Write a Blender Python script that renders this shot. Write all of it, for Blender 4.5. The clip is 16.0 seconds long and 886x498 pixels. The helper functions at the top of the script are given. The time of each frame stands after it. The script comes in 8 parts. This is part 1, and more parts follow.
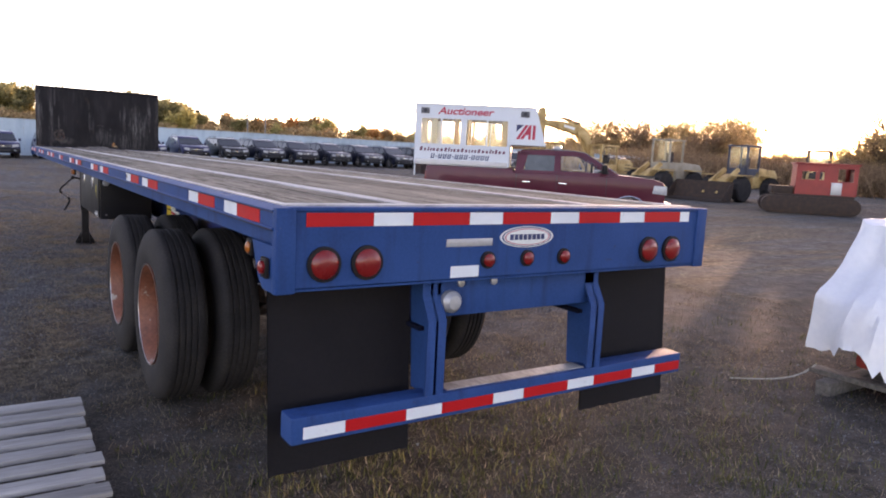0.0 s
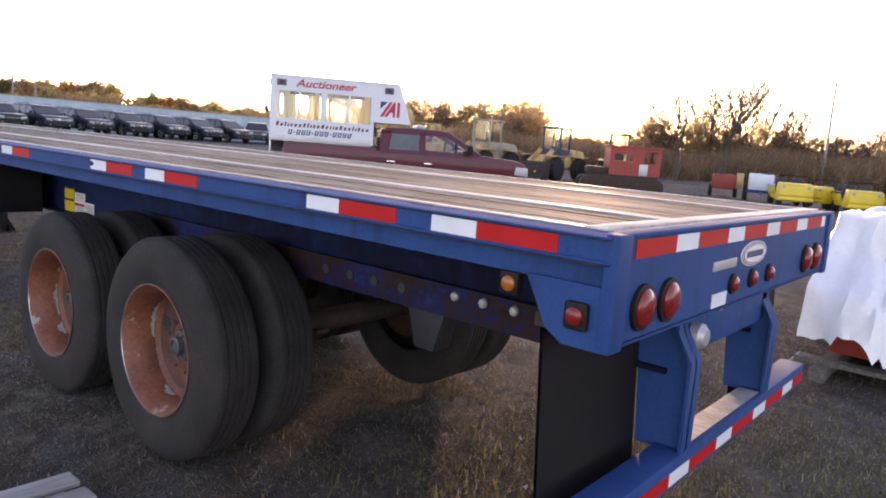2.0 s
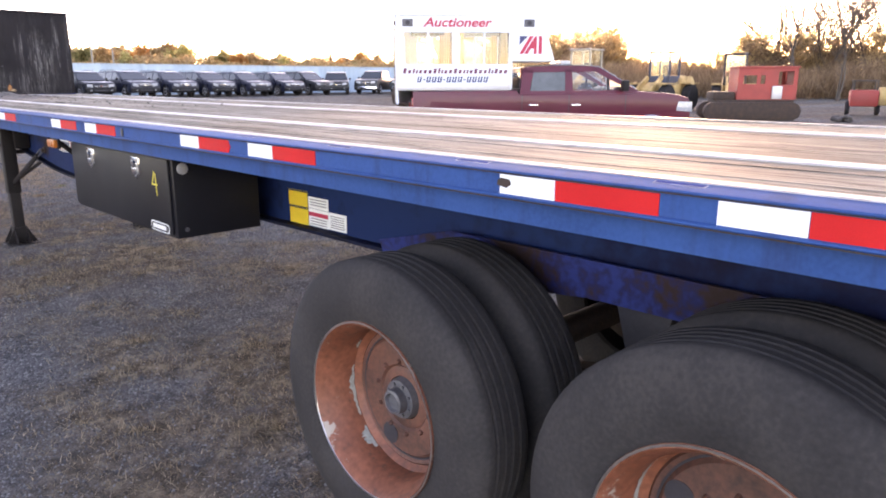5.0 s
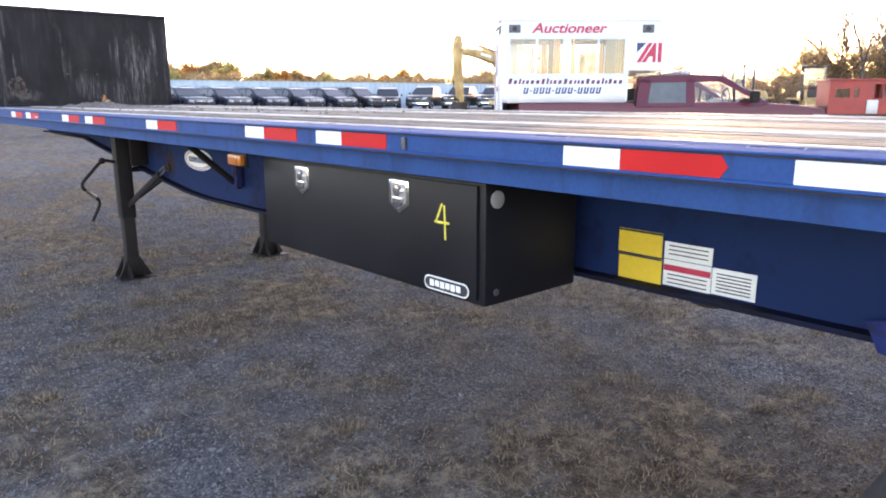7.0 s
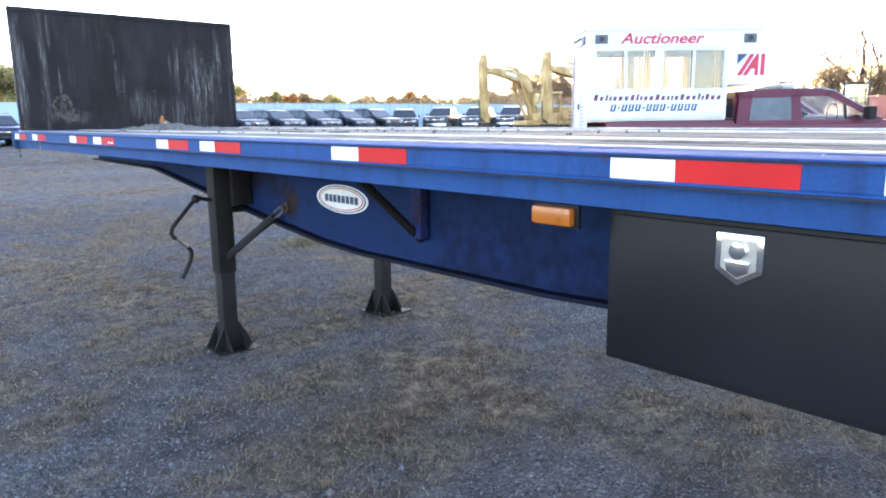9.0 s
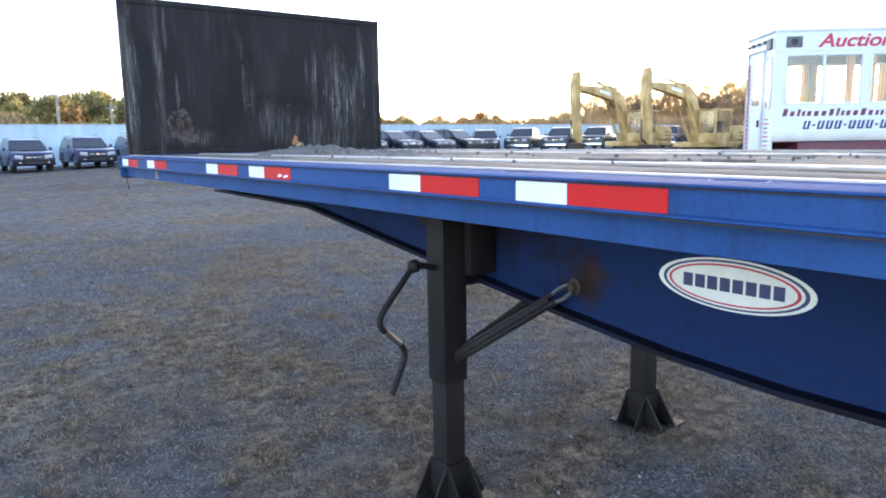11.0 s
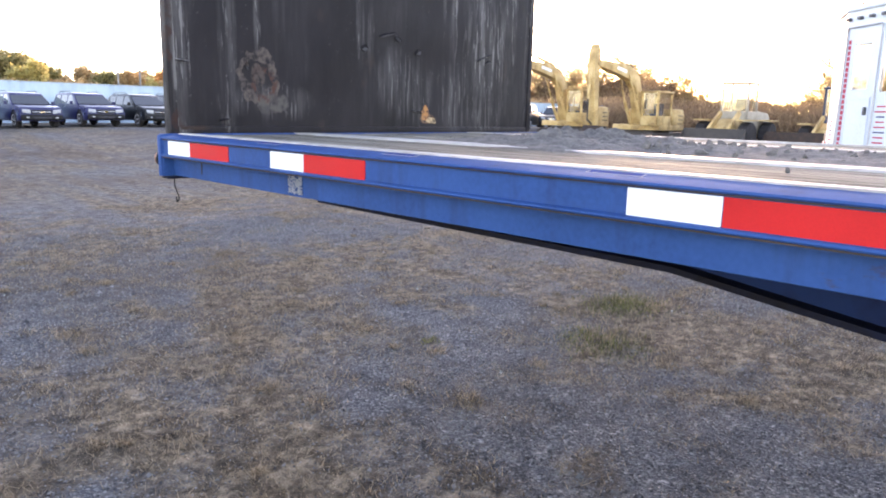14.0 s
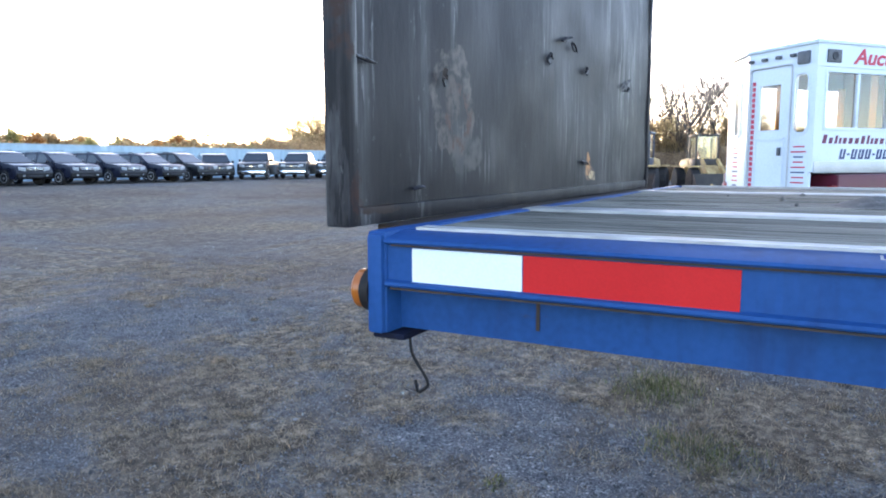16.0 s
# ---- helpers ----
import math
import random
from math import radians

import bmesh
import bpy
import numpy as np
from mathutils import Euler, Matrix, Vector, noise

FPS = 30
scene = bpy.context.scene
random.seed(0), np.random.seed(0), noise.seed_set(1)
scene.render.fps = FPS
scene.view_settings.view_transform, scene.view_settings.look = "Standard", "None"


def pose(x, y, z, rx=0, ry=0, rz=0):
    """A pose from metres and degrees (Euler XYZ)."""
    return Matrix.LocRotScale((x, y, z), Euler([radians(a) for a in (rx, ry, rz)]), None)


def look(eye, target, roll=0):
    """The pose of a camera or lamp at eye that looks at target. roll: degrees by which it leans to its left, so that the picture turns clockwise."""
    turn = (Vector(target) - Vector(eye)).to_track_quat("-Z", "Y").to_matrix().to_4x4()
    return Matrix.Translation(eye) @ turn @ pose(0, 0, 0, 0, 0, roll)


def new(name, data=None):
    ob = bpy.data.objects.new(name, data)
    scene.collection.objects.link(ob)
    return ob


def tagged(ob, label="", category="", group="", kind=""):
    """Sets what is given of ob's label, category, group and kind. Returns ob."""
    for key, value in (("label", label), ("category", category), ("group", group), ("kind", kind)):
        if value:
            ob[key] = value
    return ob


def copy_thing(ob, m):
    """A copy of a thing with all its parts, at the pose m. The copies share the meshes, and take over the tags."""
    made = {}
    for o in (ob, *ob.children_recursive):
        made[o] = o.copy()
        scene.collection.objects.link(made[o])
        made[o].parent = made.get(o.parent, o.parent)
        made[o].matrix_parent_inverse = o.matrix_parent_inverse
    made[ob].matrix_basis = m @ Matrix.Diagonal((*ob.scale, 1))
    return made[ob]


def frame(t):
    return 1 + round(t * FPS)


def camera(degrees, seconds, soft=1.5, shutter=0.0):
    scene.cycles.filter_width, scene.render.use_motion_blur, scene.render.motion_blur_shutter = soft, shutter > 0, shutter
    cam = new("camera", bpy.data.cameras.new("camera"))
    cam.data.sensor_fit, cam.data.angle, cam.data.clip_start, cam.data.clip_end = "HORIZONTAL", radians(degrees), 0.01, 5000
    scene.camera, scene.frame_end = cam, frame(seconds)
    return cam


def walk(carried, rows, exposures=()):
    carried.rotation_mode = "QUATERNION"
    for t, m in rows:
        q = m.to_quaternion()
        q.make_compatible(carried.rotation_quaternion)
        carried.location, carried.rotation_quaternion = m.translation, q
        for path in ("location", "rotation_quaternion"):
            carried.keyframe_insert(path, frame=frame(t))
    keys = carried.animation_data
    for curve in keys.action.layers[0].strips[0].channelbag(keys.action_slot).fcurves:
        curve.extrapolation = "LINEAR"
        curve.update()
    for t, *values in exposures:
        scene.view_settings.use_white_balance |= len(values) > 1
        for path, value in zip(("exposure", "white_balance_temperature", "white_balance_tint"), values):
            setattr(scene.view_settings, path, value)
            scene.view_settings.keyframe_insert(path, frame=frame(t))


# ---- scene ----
cam = camera(64.6, 16.0, 1.9)
EXPOSURES = [(0.0, 2.78, 7480, 39), (1.5, 2.88, 7480, 39), (2.5, 2.8, 7480, 38), (3.5, 3.5, 7620, 39), (4.0, 3.83, 7700, 39), (6.5, 3.83, 7560, 34), (7.0, 3.76, 7220, 31), (7.5, 3.78, 6950, 31), (8.0, 3.82, 6130, 22), (10.5, 4.06, 6400, 23), (11.0, 3.56, 6320, 22), (11.5, 4.03, 7250, 34), (12.0, 3.62, 7600, 36), (12.5, 3.42, 7560, 35), (13.0, 3.7, 6650, 26), (13.5, 3.62, 6950, 28), (14.0, 3.84, 7200, 31), (14.4, 3.78, 7500, 36), (15.0, 3.05, 6350, 20), (15.5, 3.42, 6080, 19), (16.0, 3.5, 5920, 19)]
PATH = [
    (0, (0.124, -2.407, 1.721), (1.223, -0.756, 1.458), 2.9),
    (0.5, (-0.224, -2.074, 1.724), (0.968, -0.491, 1.458), 2.3),
    (1, (-0.436, -1.63, 1.722), (0.81, -0.094, 1.426), 2.3),
    (1.5, (-0.614, -1.191, 1.71), (0.743, 0.256, 1.457), 3.2),
    (2, (-0.646, -0.797, 1.707), (0.874, 0.468, 1.41), 4.3),
    (2.5, (-0.555, -0.294, 1.784), (0.956, 0.966, 1.427), 2.7),
    (3, (-0.485, 0.119, 1.782), (1.05, 1.331, 1.364), 2.6),
    (3.5, (-0.464, 0.501, 1.798), (0.964, 1.807, 1.293), 1.0),
    (4, (-0.405, 0.962, 1.809), (0.934, 2.339, 1.25), -0.2),
    (4.2, (-0.388, 1.146, 1.802), (0.94, 2.546, 1.278), -0.4),
    (6.3, (-0.408, 3.047, 1.635), (1.005, 4.397, 1.209), 1.4),
    (6.5, (-0.4, 3.26, 1.651), (0.987, 4.637, 1.227), 0.4),
    (7, (-0.496, 3.757, 1.617), (0.805, 5.215, 1.191), -0.2),
    (7.5, (-0.55, 4.219, 1.619), (0.809, 5.63, 1.216), -0.4),
    (8, (-0.515, 4.743, 1.624), (0.795, 6.208, 1.253), -1.9),
    (8.2, (-0.515, 4.953, 1.606), (0.792, 6.419, 1.228), -1.3),
    (10.3, (-0.287, 7.172, 1.585), (1.009, 8.655, 1.236), -0.4),
    (10.5, (-0.245, 7.417, 1.612), (0.998, 8.95, 1.288), -0.8),
    (11, (-0.217, 7.973, 1.594), (0.954, 9.565, 1.285), -0.9),
    (11.5, (-0.185, 8.46, 1.602), (1.063, 9.991, 1.287), 0.1),
    (12, (-0.154, 8.964, 1.627), (1.071, 10.521, 1.351), -0.3),
    (12.5, (-0.194, 9.496, 1.621), (1.024, 11.049, 1.293), 0.1),
    (13, (-0.142, 10.041, 1.603), (1.091, 11.577, 1.253), 0.2),
    (13.5, (-0.138, 10.594, 1.595), (1.052, 12.155, 1.213), 0.3),
    (14, (-0.135, 11.085, 1.612), (1.253, 12.473, 1.231), 1.3),
    (14.5, (-0.073, 11.614, 1.635), (1.369, 12.966, 1.327), 0.6),
    (15, (-0.089, 12.127, 1.636), (1.489, 13.317, 1.334), 1.1),
    (15.5, (-0.002, 12.621, 1.624), (1.663, 13.69, 1.334), 0.7),
    (16, (0.108, 13.148, 1.614), (1.849, 14.101, 1.371), -0.1),
]
walk(cam, [(t, look(eye, target, roll)) for t, eye, target, roll in PATH], EXPOSURES)

# ---- world and light ----
SUN_AZ, SUN_EL = 61.4, 3.7          # degrees clockwise from +y, and above the horizon
world = bpy.data.worlds.new("sky")
scene.world = world
world.use_nodes = True
wn = world.node_tree
sky = wn.nodes.new("ShaderNodeTexSky")
sky.sky_type = "NISHITA"
sky.sun_disc = False
sky.sun_elevation, sky.sun_rotation = radians(SUN_EL), radians(SUN_AZ)
sky.altitude, sky.air_density, sky.dust_density, sky.ozone_density = 100, 0.5, 0.4, 0.25
wn.links.new(sky.outputs[0], wn.nodes["Background"].inputs[0])
wn.nodes["Background"].inputs[1].default_value = 0.145
sun_data = bpy.data.lights.new("sun", "SUN")
sun_data.energy, sun_data.angle, sun_data.color = 0.5, radians(0.6), (1.0, 0.72, 0.42)
sun_lamp = new("sun", sun_data)
to_sun = Vector((math.sin(radians(SUN_AZ)) * math.cos(radians(SUN_EL)), math.cos(radians(SUN_AZ)) * math.cos(radians(SUN_EL)), math.sin(radians(SUN_EL))))
sun_lamp.matrix_world = look(to_sun * 60, (0, 0, 0))

# the sun itself, low over the yard's far edge
glow = bpy.data.materials.new("sun_glow")
glow.use_nodes = True
em = glow.node_tree.nodes.new("ShaderNodeEmission")
em.inputs["Color"].default_value, em.inputs["Strength"].default_value = (1.0, 0.82, 0.55, 1), 60.0
glow.node_tree.links.new(em.outputs[0], glow.node_tree.nodes["Material Output"].inputs["Surface"])
disc = bmesh.new()
bmesh.ops.create_uvsphere(disc, u_segments=24, v_segments=12, radius=10.0)
disc_mesh = bpy.data.meshes.new("sun_disc")
disc.to_mesh(disc_mesh)
disc.free()
disc_mesh.materials.append(glow)
sun_ball = new("sun_disc", disc_mesh)
sun_ball.location = to_sun * 2000
sun_ball.visible_shadow = False
tagged(sun_ball, "low evening sun over the far trees", "sun", kind="structure")

# ---- materials ----
def mat(name, cols, rough=0.6, metal=0.0, scale=6.0, fine=60.0, bump=0.15, stretch=(1, 1, 1), coat=0.0, vary=0.0, spec=0.5, contrast=(0.3, 0.7), rvar=0.12, dist=0.004):
    m = bpy.data.materials.new(name)
    m.use_nodes = True
    n, l = m.node_tree.nodes, m.node_tree.links
    bsdf = n["Principled BSDF"]
    tc = n.new("ShaderNodeTexCoord")
    mp = n.new("ShaderNodeMapping")
    mp.inputs["Scale"].default_value = stretch
    l.new(tc.outputs["Object"], mp.inputs["Vector"])
    big, small = n.new("ShaderNodeTexNoise"), n.new("ShaderNodeTexNoise")
    for node, s, d in ((big, scale, 5), (small, fine, 3)):
        node.inputs["Scale"].default_value = s
        node.inputs["Detail"].default_value = d
        l.new(mp.outputs[0], node.inputs["Vector"])
    mix = n.new("ShaderNodeMix")
    mix.inputs["Factor"].default_value = 0.38
    l.new(big.outputs["Fac"], mix.inputs[2])
    l.new(small.outputs["Fac"], mix.inputs[3])
    ramp = n.new("ShaderNodeValToRGB")
    els = ramp.color_ramp.elements
    for i, c in enumerate(cols):
        p = contrast[0] + (contrast[1] - contrast[0]) * i / max(1, len(cols) - 1)
        e = els[i] if i < 2 else els.new(p)
        e.position, e.color = p, (*c, 1)
    l.new(mix.outputs[0], ramp.inputs[0])
    col = ramp.outputs[0]
    if vary:
        info, hsv = n.new("ShaderNodeObjectInfo"), n.new("ShaderNodeHueSaturation")
        mr = n.new("ShaderNodeMapRange")
        mr.inputs["To Min"].default_value, mr.inputs["To Max"].default_value = 1 - vary, 1 + vary
        l.new(info.outputs["Random"], mr.inputs["Value"])
        l.new(mr.outputs[0], hsv.inputs["Value"])
        l.new(col, hsv.inputs["Color"])
        col = hsv.outputs[0]
    l.new(col, bsdf.inputs["Base Color"])
    rr = n.new("ShaderNodeMapRange")
    rr.inputs["To Min"].default_value, rr.inputs["To Max"].default_value = max(0.03, rough - rvar), min(1, rough + rvar)
    l.new(big.outputs["Fac"], rr.inputs["Value"])
    l.new(rr.outputs[0], bsdf.inputs["Roughness"])
    bsdf.inputs["Metallic"].default_value = metal
    bsdf.inputs["Specular IOR Level"].default_value = spec
    bsdf.inputs["Coat Weight"].default_value = coat
    bsdf.inputs["Coat Roughness"].default_value = 0.12
    if bump:
        bp = n.new("ShaderNodeBump")
        bp.inputs["Strength"].default_value, bp.inputs["Distance"].default_value = bump, dist
        l.new(mix.outputs[0], bp.inputs["Height"])
        l.new(bp.outputs[0], bsdf.inputs["Normal"])
    return m


def glass_mat(name, tint=(0.96, 0.97, 0.97), trans=1.0, rough=0.03):
    m = bpy.data.materials.new(name)
    m.use_nodes = True
    b = m.node_tree.nodes["Principled BSDF"]
    b.inputs["Base Color"].default_value = (*tint, 1)
    b.inputs["Transmission Weight"].default_value = trans
    b.inputs["Roughness"].default_value = rough
    b.inputs["IOR"].default_value = 1.45
    return m


BLUE = mat("blue_paint", [(0.013, 0.043, 0.135), (0.018, 0.063, 0.200), (0.025, 0.079, 0.238)], 0.55, scale=3, fine=90, bump=0.05, contrast=(0.25, 0.75), rvar=0.1, spec=0.12)


def worn(m, scale, lo, hi, colour, stretch=(1, 1, 1), strength=1.0):
    """Lay ragged spots of another colour over a material: chips, rust, run marks."""
    n, l = m.node_tree.nodes, m.node_tree.links
    b = n["Principled BSDF"]
    old = b.inputs["Base Color"].links[0].from_socket
    tc, mp, t, mr, mx = n.new("ShaderNodeTexCoord"), n.new("ShaderNodeMapping"), n.new("ShaderNodeTexNoise"), n.new("ShaderNodeMapRange"), n.new("ShaderNodeMix")
    mp.inputs["Scale"].default_value = stretch
    t.inputs["Scale"].default_value, t.inputs["Detail"].default_value, t.inputs["Roughness"].default_value = scale, 8, 0.65
    mr.inputs["From Min"].default_value, mr.inputs["From Max"].default_value, mr.inputs["To Max"].default_value = lo, hi, strength
    mx.data_type = "RGBA"
    mx.inputs[7].default_value = (*colour, 1)
    l.new(tc.outputs["Object"], mp.inputs["Vector"])
    l.new(mp.outputs[0], t.inputs["Vector"])
    l.new(t.outputs["Fac"], mr.inputs["Value"])
    l.new(mr.outputs[0], mx.inputs[0])
    l.new(old, mx.inputs[6])
    l.new(mx.outputs[2], b.inputs["Base Color"])


worn(BLUE, 9, 0.66, 0.72, (0.05, 0.032, 0.028), (1, 0.5, 1.4), 0.8)
worn(BLUE, 24, 0.69, 0.73, (0.11, 0.11, 0.13), (1, 0.35, 1.5), 0.7)
worn(BLUE, 5, 0.52, 0.75, (0.018, 0.022, 0.055), (2, 2, 0.25), 0.6)
# grimy blue for the beams, darkened further to paint in the deck's shade
WEB_BLUE = mat("grimy_shaded_beam_paint", [(0.008, 0.006, 0.008), (0.007, 0.010, 0.034), (0.009, 0.022, 0.076)], 0.65, scale=0.8, fine=14, bump=0.08, contrast=(0.26, 0.54), spec=0.08)
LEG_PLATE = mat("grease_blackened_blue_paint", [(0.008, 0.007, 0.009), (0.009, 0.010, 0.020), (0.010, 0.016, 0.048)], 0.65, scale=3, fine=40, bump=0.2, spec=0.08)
def stain(m, centre, radii, colour, strength=1.0, rag=7.0):
    """One ragged stain on a material, round a place on the surface."""
    n, l = m.node_tree.nodes, m.node_tree.links
    b = n["Principled BSDF"]
    old = b.inputs["Base Color"].links[0].from_socket
    tc, mp, t, mr, mx, ln, ad = (n.new("ShaderNode" + k) for k in ("TexCoord", "Mapping", "TexNoise", "MapRange", "Mix", "VectorMath", "Math"))
    mp.inputs["Scale"].default_value = [1 / r for r in radii]
    mp.inputs["Location"].default_value = [-c / r for c, r in zip(centre, radii)]
    t.inputs["Scale"].default_value, t.inputs["Detail"].default_value = rag, 7
    ln.operation, ad.operation, mx.data_type = "LENGTH", "MULTIPLY_ADD", "RGBA"
    ad.inputs[1].default_value = 1.3
    mr.inputs["From Min"].default_value, mr.inputs["From Max"].default_value, mr.inputs["To Max"].default_value = 1.75, 0.95, strength
    mx.inputs[7].default_value = (*colour, 1)
    l.new(tc.outputs["Object"], mp.inputs["Vector"])
    l.new(tc.outputs["Object"], t.inputs["Vector"])
    l.new(mp.outputs[0], ln.inputs[0])
    l.new(t.outputs["Fac"], ad.inputs[0])
    l.new(ln.outputs["Value"], ad.inputs[2])
    l.new(ad.outputs[0], mr.inputs["Value"])
    l.new(mr.outputs[0], mx.inputs[0])
    l.new(old, mx.inputs[6])
    l.new(mx.outputs[2], b.inputs["Base Color"])


stain(WEB_BLUE, (1.75, 10.35, 1.28), (1, 0.55, 0.24), (0.011, 0.008, 0.009), 0.95)
stain(WEB_BLUE, (1.75, 9.74, 1.07), (1, 0.13, 0.12), (0.022, 0.012, 0.009), 0.9, 14)
stain(WEB_BLUE, (1.75, 9.70, 1.09), (1, 0.05, 0.05), (0.040, 0.023, 0.016), 0.55, 20)
BLUE_DIRTY = mat("dirty_blue_paint", [(0.022, 0.016, 0.020), (0.022, 0.030, 0.12), (0.026, 0.045, 0.20)], 0.65, scale=2.2, fine=40, bump=0.15, contrast=(0.3, 0.55), spec=0.08)
UNDER = mat("underbody_grime", [(0.014, 0.009, 0.008), (0.036, 0.021, 0.015), (0.070, 0.038, 0.025)], 0.8, scale=5, fine=50, bump=0.4)
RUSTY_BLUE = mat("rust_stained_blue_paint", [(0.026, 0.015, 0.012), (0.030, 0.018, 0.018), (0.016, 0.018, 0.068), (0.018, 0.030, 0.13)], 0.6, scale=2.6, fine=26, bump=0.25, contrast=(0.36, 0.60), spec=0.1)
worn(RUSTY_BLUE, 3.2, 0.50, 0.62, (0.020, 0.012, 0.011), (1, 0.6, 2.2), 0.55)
BLACK = mat("black_paint", [(0.007, 0.006, 0.007), (0.013, 0.011, 0.012), (0.022, 0.018, 0.017)], 0.58, scale=4, fine=80, bump=0.08, spec=0.2)
BOXBLACK = mat("black_powder_coat", [(0.0066, 0.0066, 0.0088), (0.0095, 0.0095, 0.0125), (0.013, 0.013, 0.0165)], 0.42, scale=2, fine=220, bump=0.08, spec=0.2)
RUBBER = mat("tyre_rubber", [(0.014, 0.013, 0.014), (0.025, 0.023, 0.024), (0.043, 0.039, 0.038)], 0.8, scale=4, fine=70, bump=0.2, spec=0.25)
FLAP = mat("mud_flap_rubber", [(0.012, 0.011, 0.013), (0.018, 0.016, 0.018)], 0.7, scale=5, fine=60, bump=0.1, spec=0.12)
RIM = mat("rusty_red_paint", [(0.048, 0.020, 0.014), (0.165, 0.052, 0.027), (0.27, 0.092, 0.050)], 0.55, scale=4, fine=45, bump=0.3, contrast=(0.30, 0.68))
worn(RIM, 11, 0.60, 0.68, (0.055, 0.028, 0.02), (1, 1, 1), 0.75)
worn(RIM, 6.5, 0.625, 0.655, (0.34, 0.32, 0.28), (1, 1, 1), 0.8)
worn(RIM, 26, 0.66, 0.70, (0.30, 0.27, 0.23), (1, 1, 1), 0.6)
DISC = mat("rust_brown_wheel_disc", [(0.034, 0.018, 0.015), (0.090, 0.038, 0.027), (0.16, 0.062, 0.040)], 0.6, scale=6, fine=60, bump=0.35, contrast=(0.32, 0.66))
SCUFF = mat("bare_white_scuff", [(0.24, 0.26, 0.24), (0.44, 0.47, 0.44)], 0.55, scale=40, fine=80)
HUB = mat("grey_hub_metal", [(0.055, 0.056, 0.064), (0.13, 0.132, 0.148)], 0.5, metal=0.4, scale=12)
STEEL = mat("bright_steel", [(0.45, 0.45, 0.46), (0.68, 0.68, 0.70)], 0.32, metal=1.0, scale=8, fine=120, stretch=(1, 0.15, 1))
STRIP = mat("worn_deck_strip", [(0.13, 0.12, 0.11), (0.33, 0.32, 0.31), (0.52, 0.51, 0.50)], 0.55, metal=0.3, scale=4, fine=60, stretch=(1, 0.3, 1), bump=0.1, contrast=(0.3, 0.6))
CHROME = mat("chrome", [(0.75, 0.75, 0.77), (0.85, 0.85, 0.86)], 0.10, metal=1.0, scale=4, bump=0, rvar=0.04)
RED_TAPE = mat("red_reflective_tape", [(0.46, 0.010, 0.012), (0.58, 0.016, 0.016)], 0.45, scale=6, fine=300, bump=0.05, spec=0.2)
WHITE_TAPE = mat("white_reflective_tape", [(0.62, 0.66, 0.70), (0.78, 0.82, 0.86)], 0.38, scale=5, fine=300, bump=0.05)
RED_LENS = mat("red_lens", [(0.17, 0.007, 0.008), (0.27, 0.014, 0.012)], 0.28, scale=10, fine=200, bump=0.1, coat=0.2)
AMBER = mat("amber_lens", [(0.30, 0.075, 0.006), (0.44, 0.125, 0.010)], 0.3, scale=10, fine=200, bump=0.1, coat=0.3)
YELLOW_LABEL = mat("yellow_label", [(0.62, 0.42, 0.02), (0.75, 0.52, 0.04)], 0.5, scale=5, fine=60)
WHITE_LABEL = mat("white_label", [(0.62, 0.64, 0.62), (0.78, 0.80, 0.78)], 0.5, scale=8, fine=90)
INK = mat("dark_ink", [(0.015, 0.015, 0.02), (0.03, 0.03, 0.04)], 0.6, bump=0)
NAVY_INK = mat("navy_ink", [(0.02, 0.03, 0.10), (0.03, 0.045, 0.14)], 0.5, bump=0)
RED_INK = mat("red_ink", [(0.40, 0.015, 0.05), (0.50, 0.03, 0.07)], 0.5, bump=0)
PLUM_INK = mat("plum_ink", [(0.10, 0.012, 0.05), (0.14, 0.02, 0.07)], 0.5, bump=0)
CHALK = mat("yellow_chalk", [(0.55, 0.45, 0.05), (0.8, 0.68, 0.1)], 0.8, scale=60, bump=0.2)
DIRT = mat("dry_dirt", [(0.050, 0.046, 0.043), (0.115, 0.105, 0.097), (0.20, 0.185, 0.172)], 0.95, scale=30, fine=160, bump=0.8)
worn(WHITE_TAPE, 30, 0.62, 0.72, (0.40, 0.41, 0.42), (1, 0.5, 1), 0.6)
PALLET = mat("weathered_pallet_wood", [(0.20, 0.19, 0.185), (0.36, 0.345, 0.33), (0.48, 0.46, 0.44)], 0.75, scale=5, fine=45, stretch=(0.15, 2, 2), bump=0.4, vary=0.15)
PLANK = mat("weathered_deck_wood", [(0.072, 0.066, 0.053), (0.165, 0.153, 0.126), (0.275, 0.258, 0.218)], 0.85, scale=5, fine=30, stretch=(9, 0.5, 9), bump=0.8, vary=0.26, contrast=(0.30, 0.68), rvar=0.14, spec=0.10)
worn(PLANK, 1.6, 0.44, 0.66, (0.33, 0.31, 0.265), (1.4, 0.35, 1), 0.6)
worn(PLANK, 26, 0.53, 0.60, (0.030, 0.027, 0.022), (3.0, 0.10, 2), 0.9)
worn(PLANK, 9, 0.58, 0.66, (0.034, 0.030, 0.025), (1.6, 0.3, 1), 0.75)
worn(PLANK, 40, 0.64, 0.70, (0.36, 0.345, 0.30), (3.0, 0.08, 2), 0.6)
SHEET = mat("white_plastic_sheet", [(0.68, 0.70, 0.75), (0.82, 0.83, 0.86)], 0.35, scale=3, fine=25, bump=0.3)
MAROON = mat("maroon_car_paint", [(0.075, 0.009, 0.020), (0.105, 0.014, 0.030)], 0.35, scale=2, fine=100, bump=0.0, coat=0.2, spec=0.25)
CAR_WINDOW = mat("greyish_car_window", [(0.05, 0.058, 0.06), (0.10, 0.11, 0.11)], 0.12, scale=3, bump=0, rvar=0.03, coat=0.2)
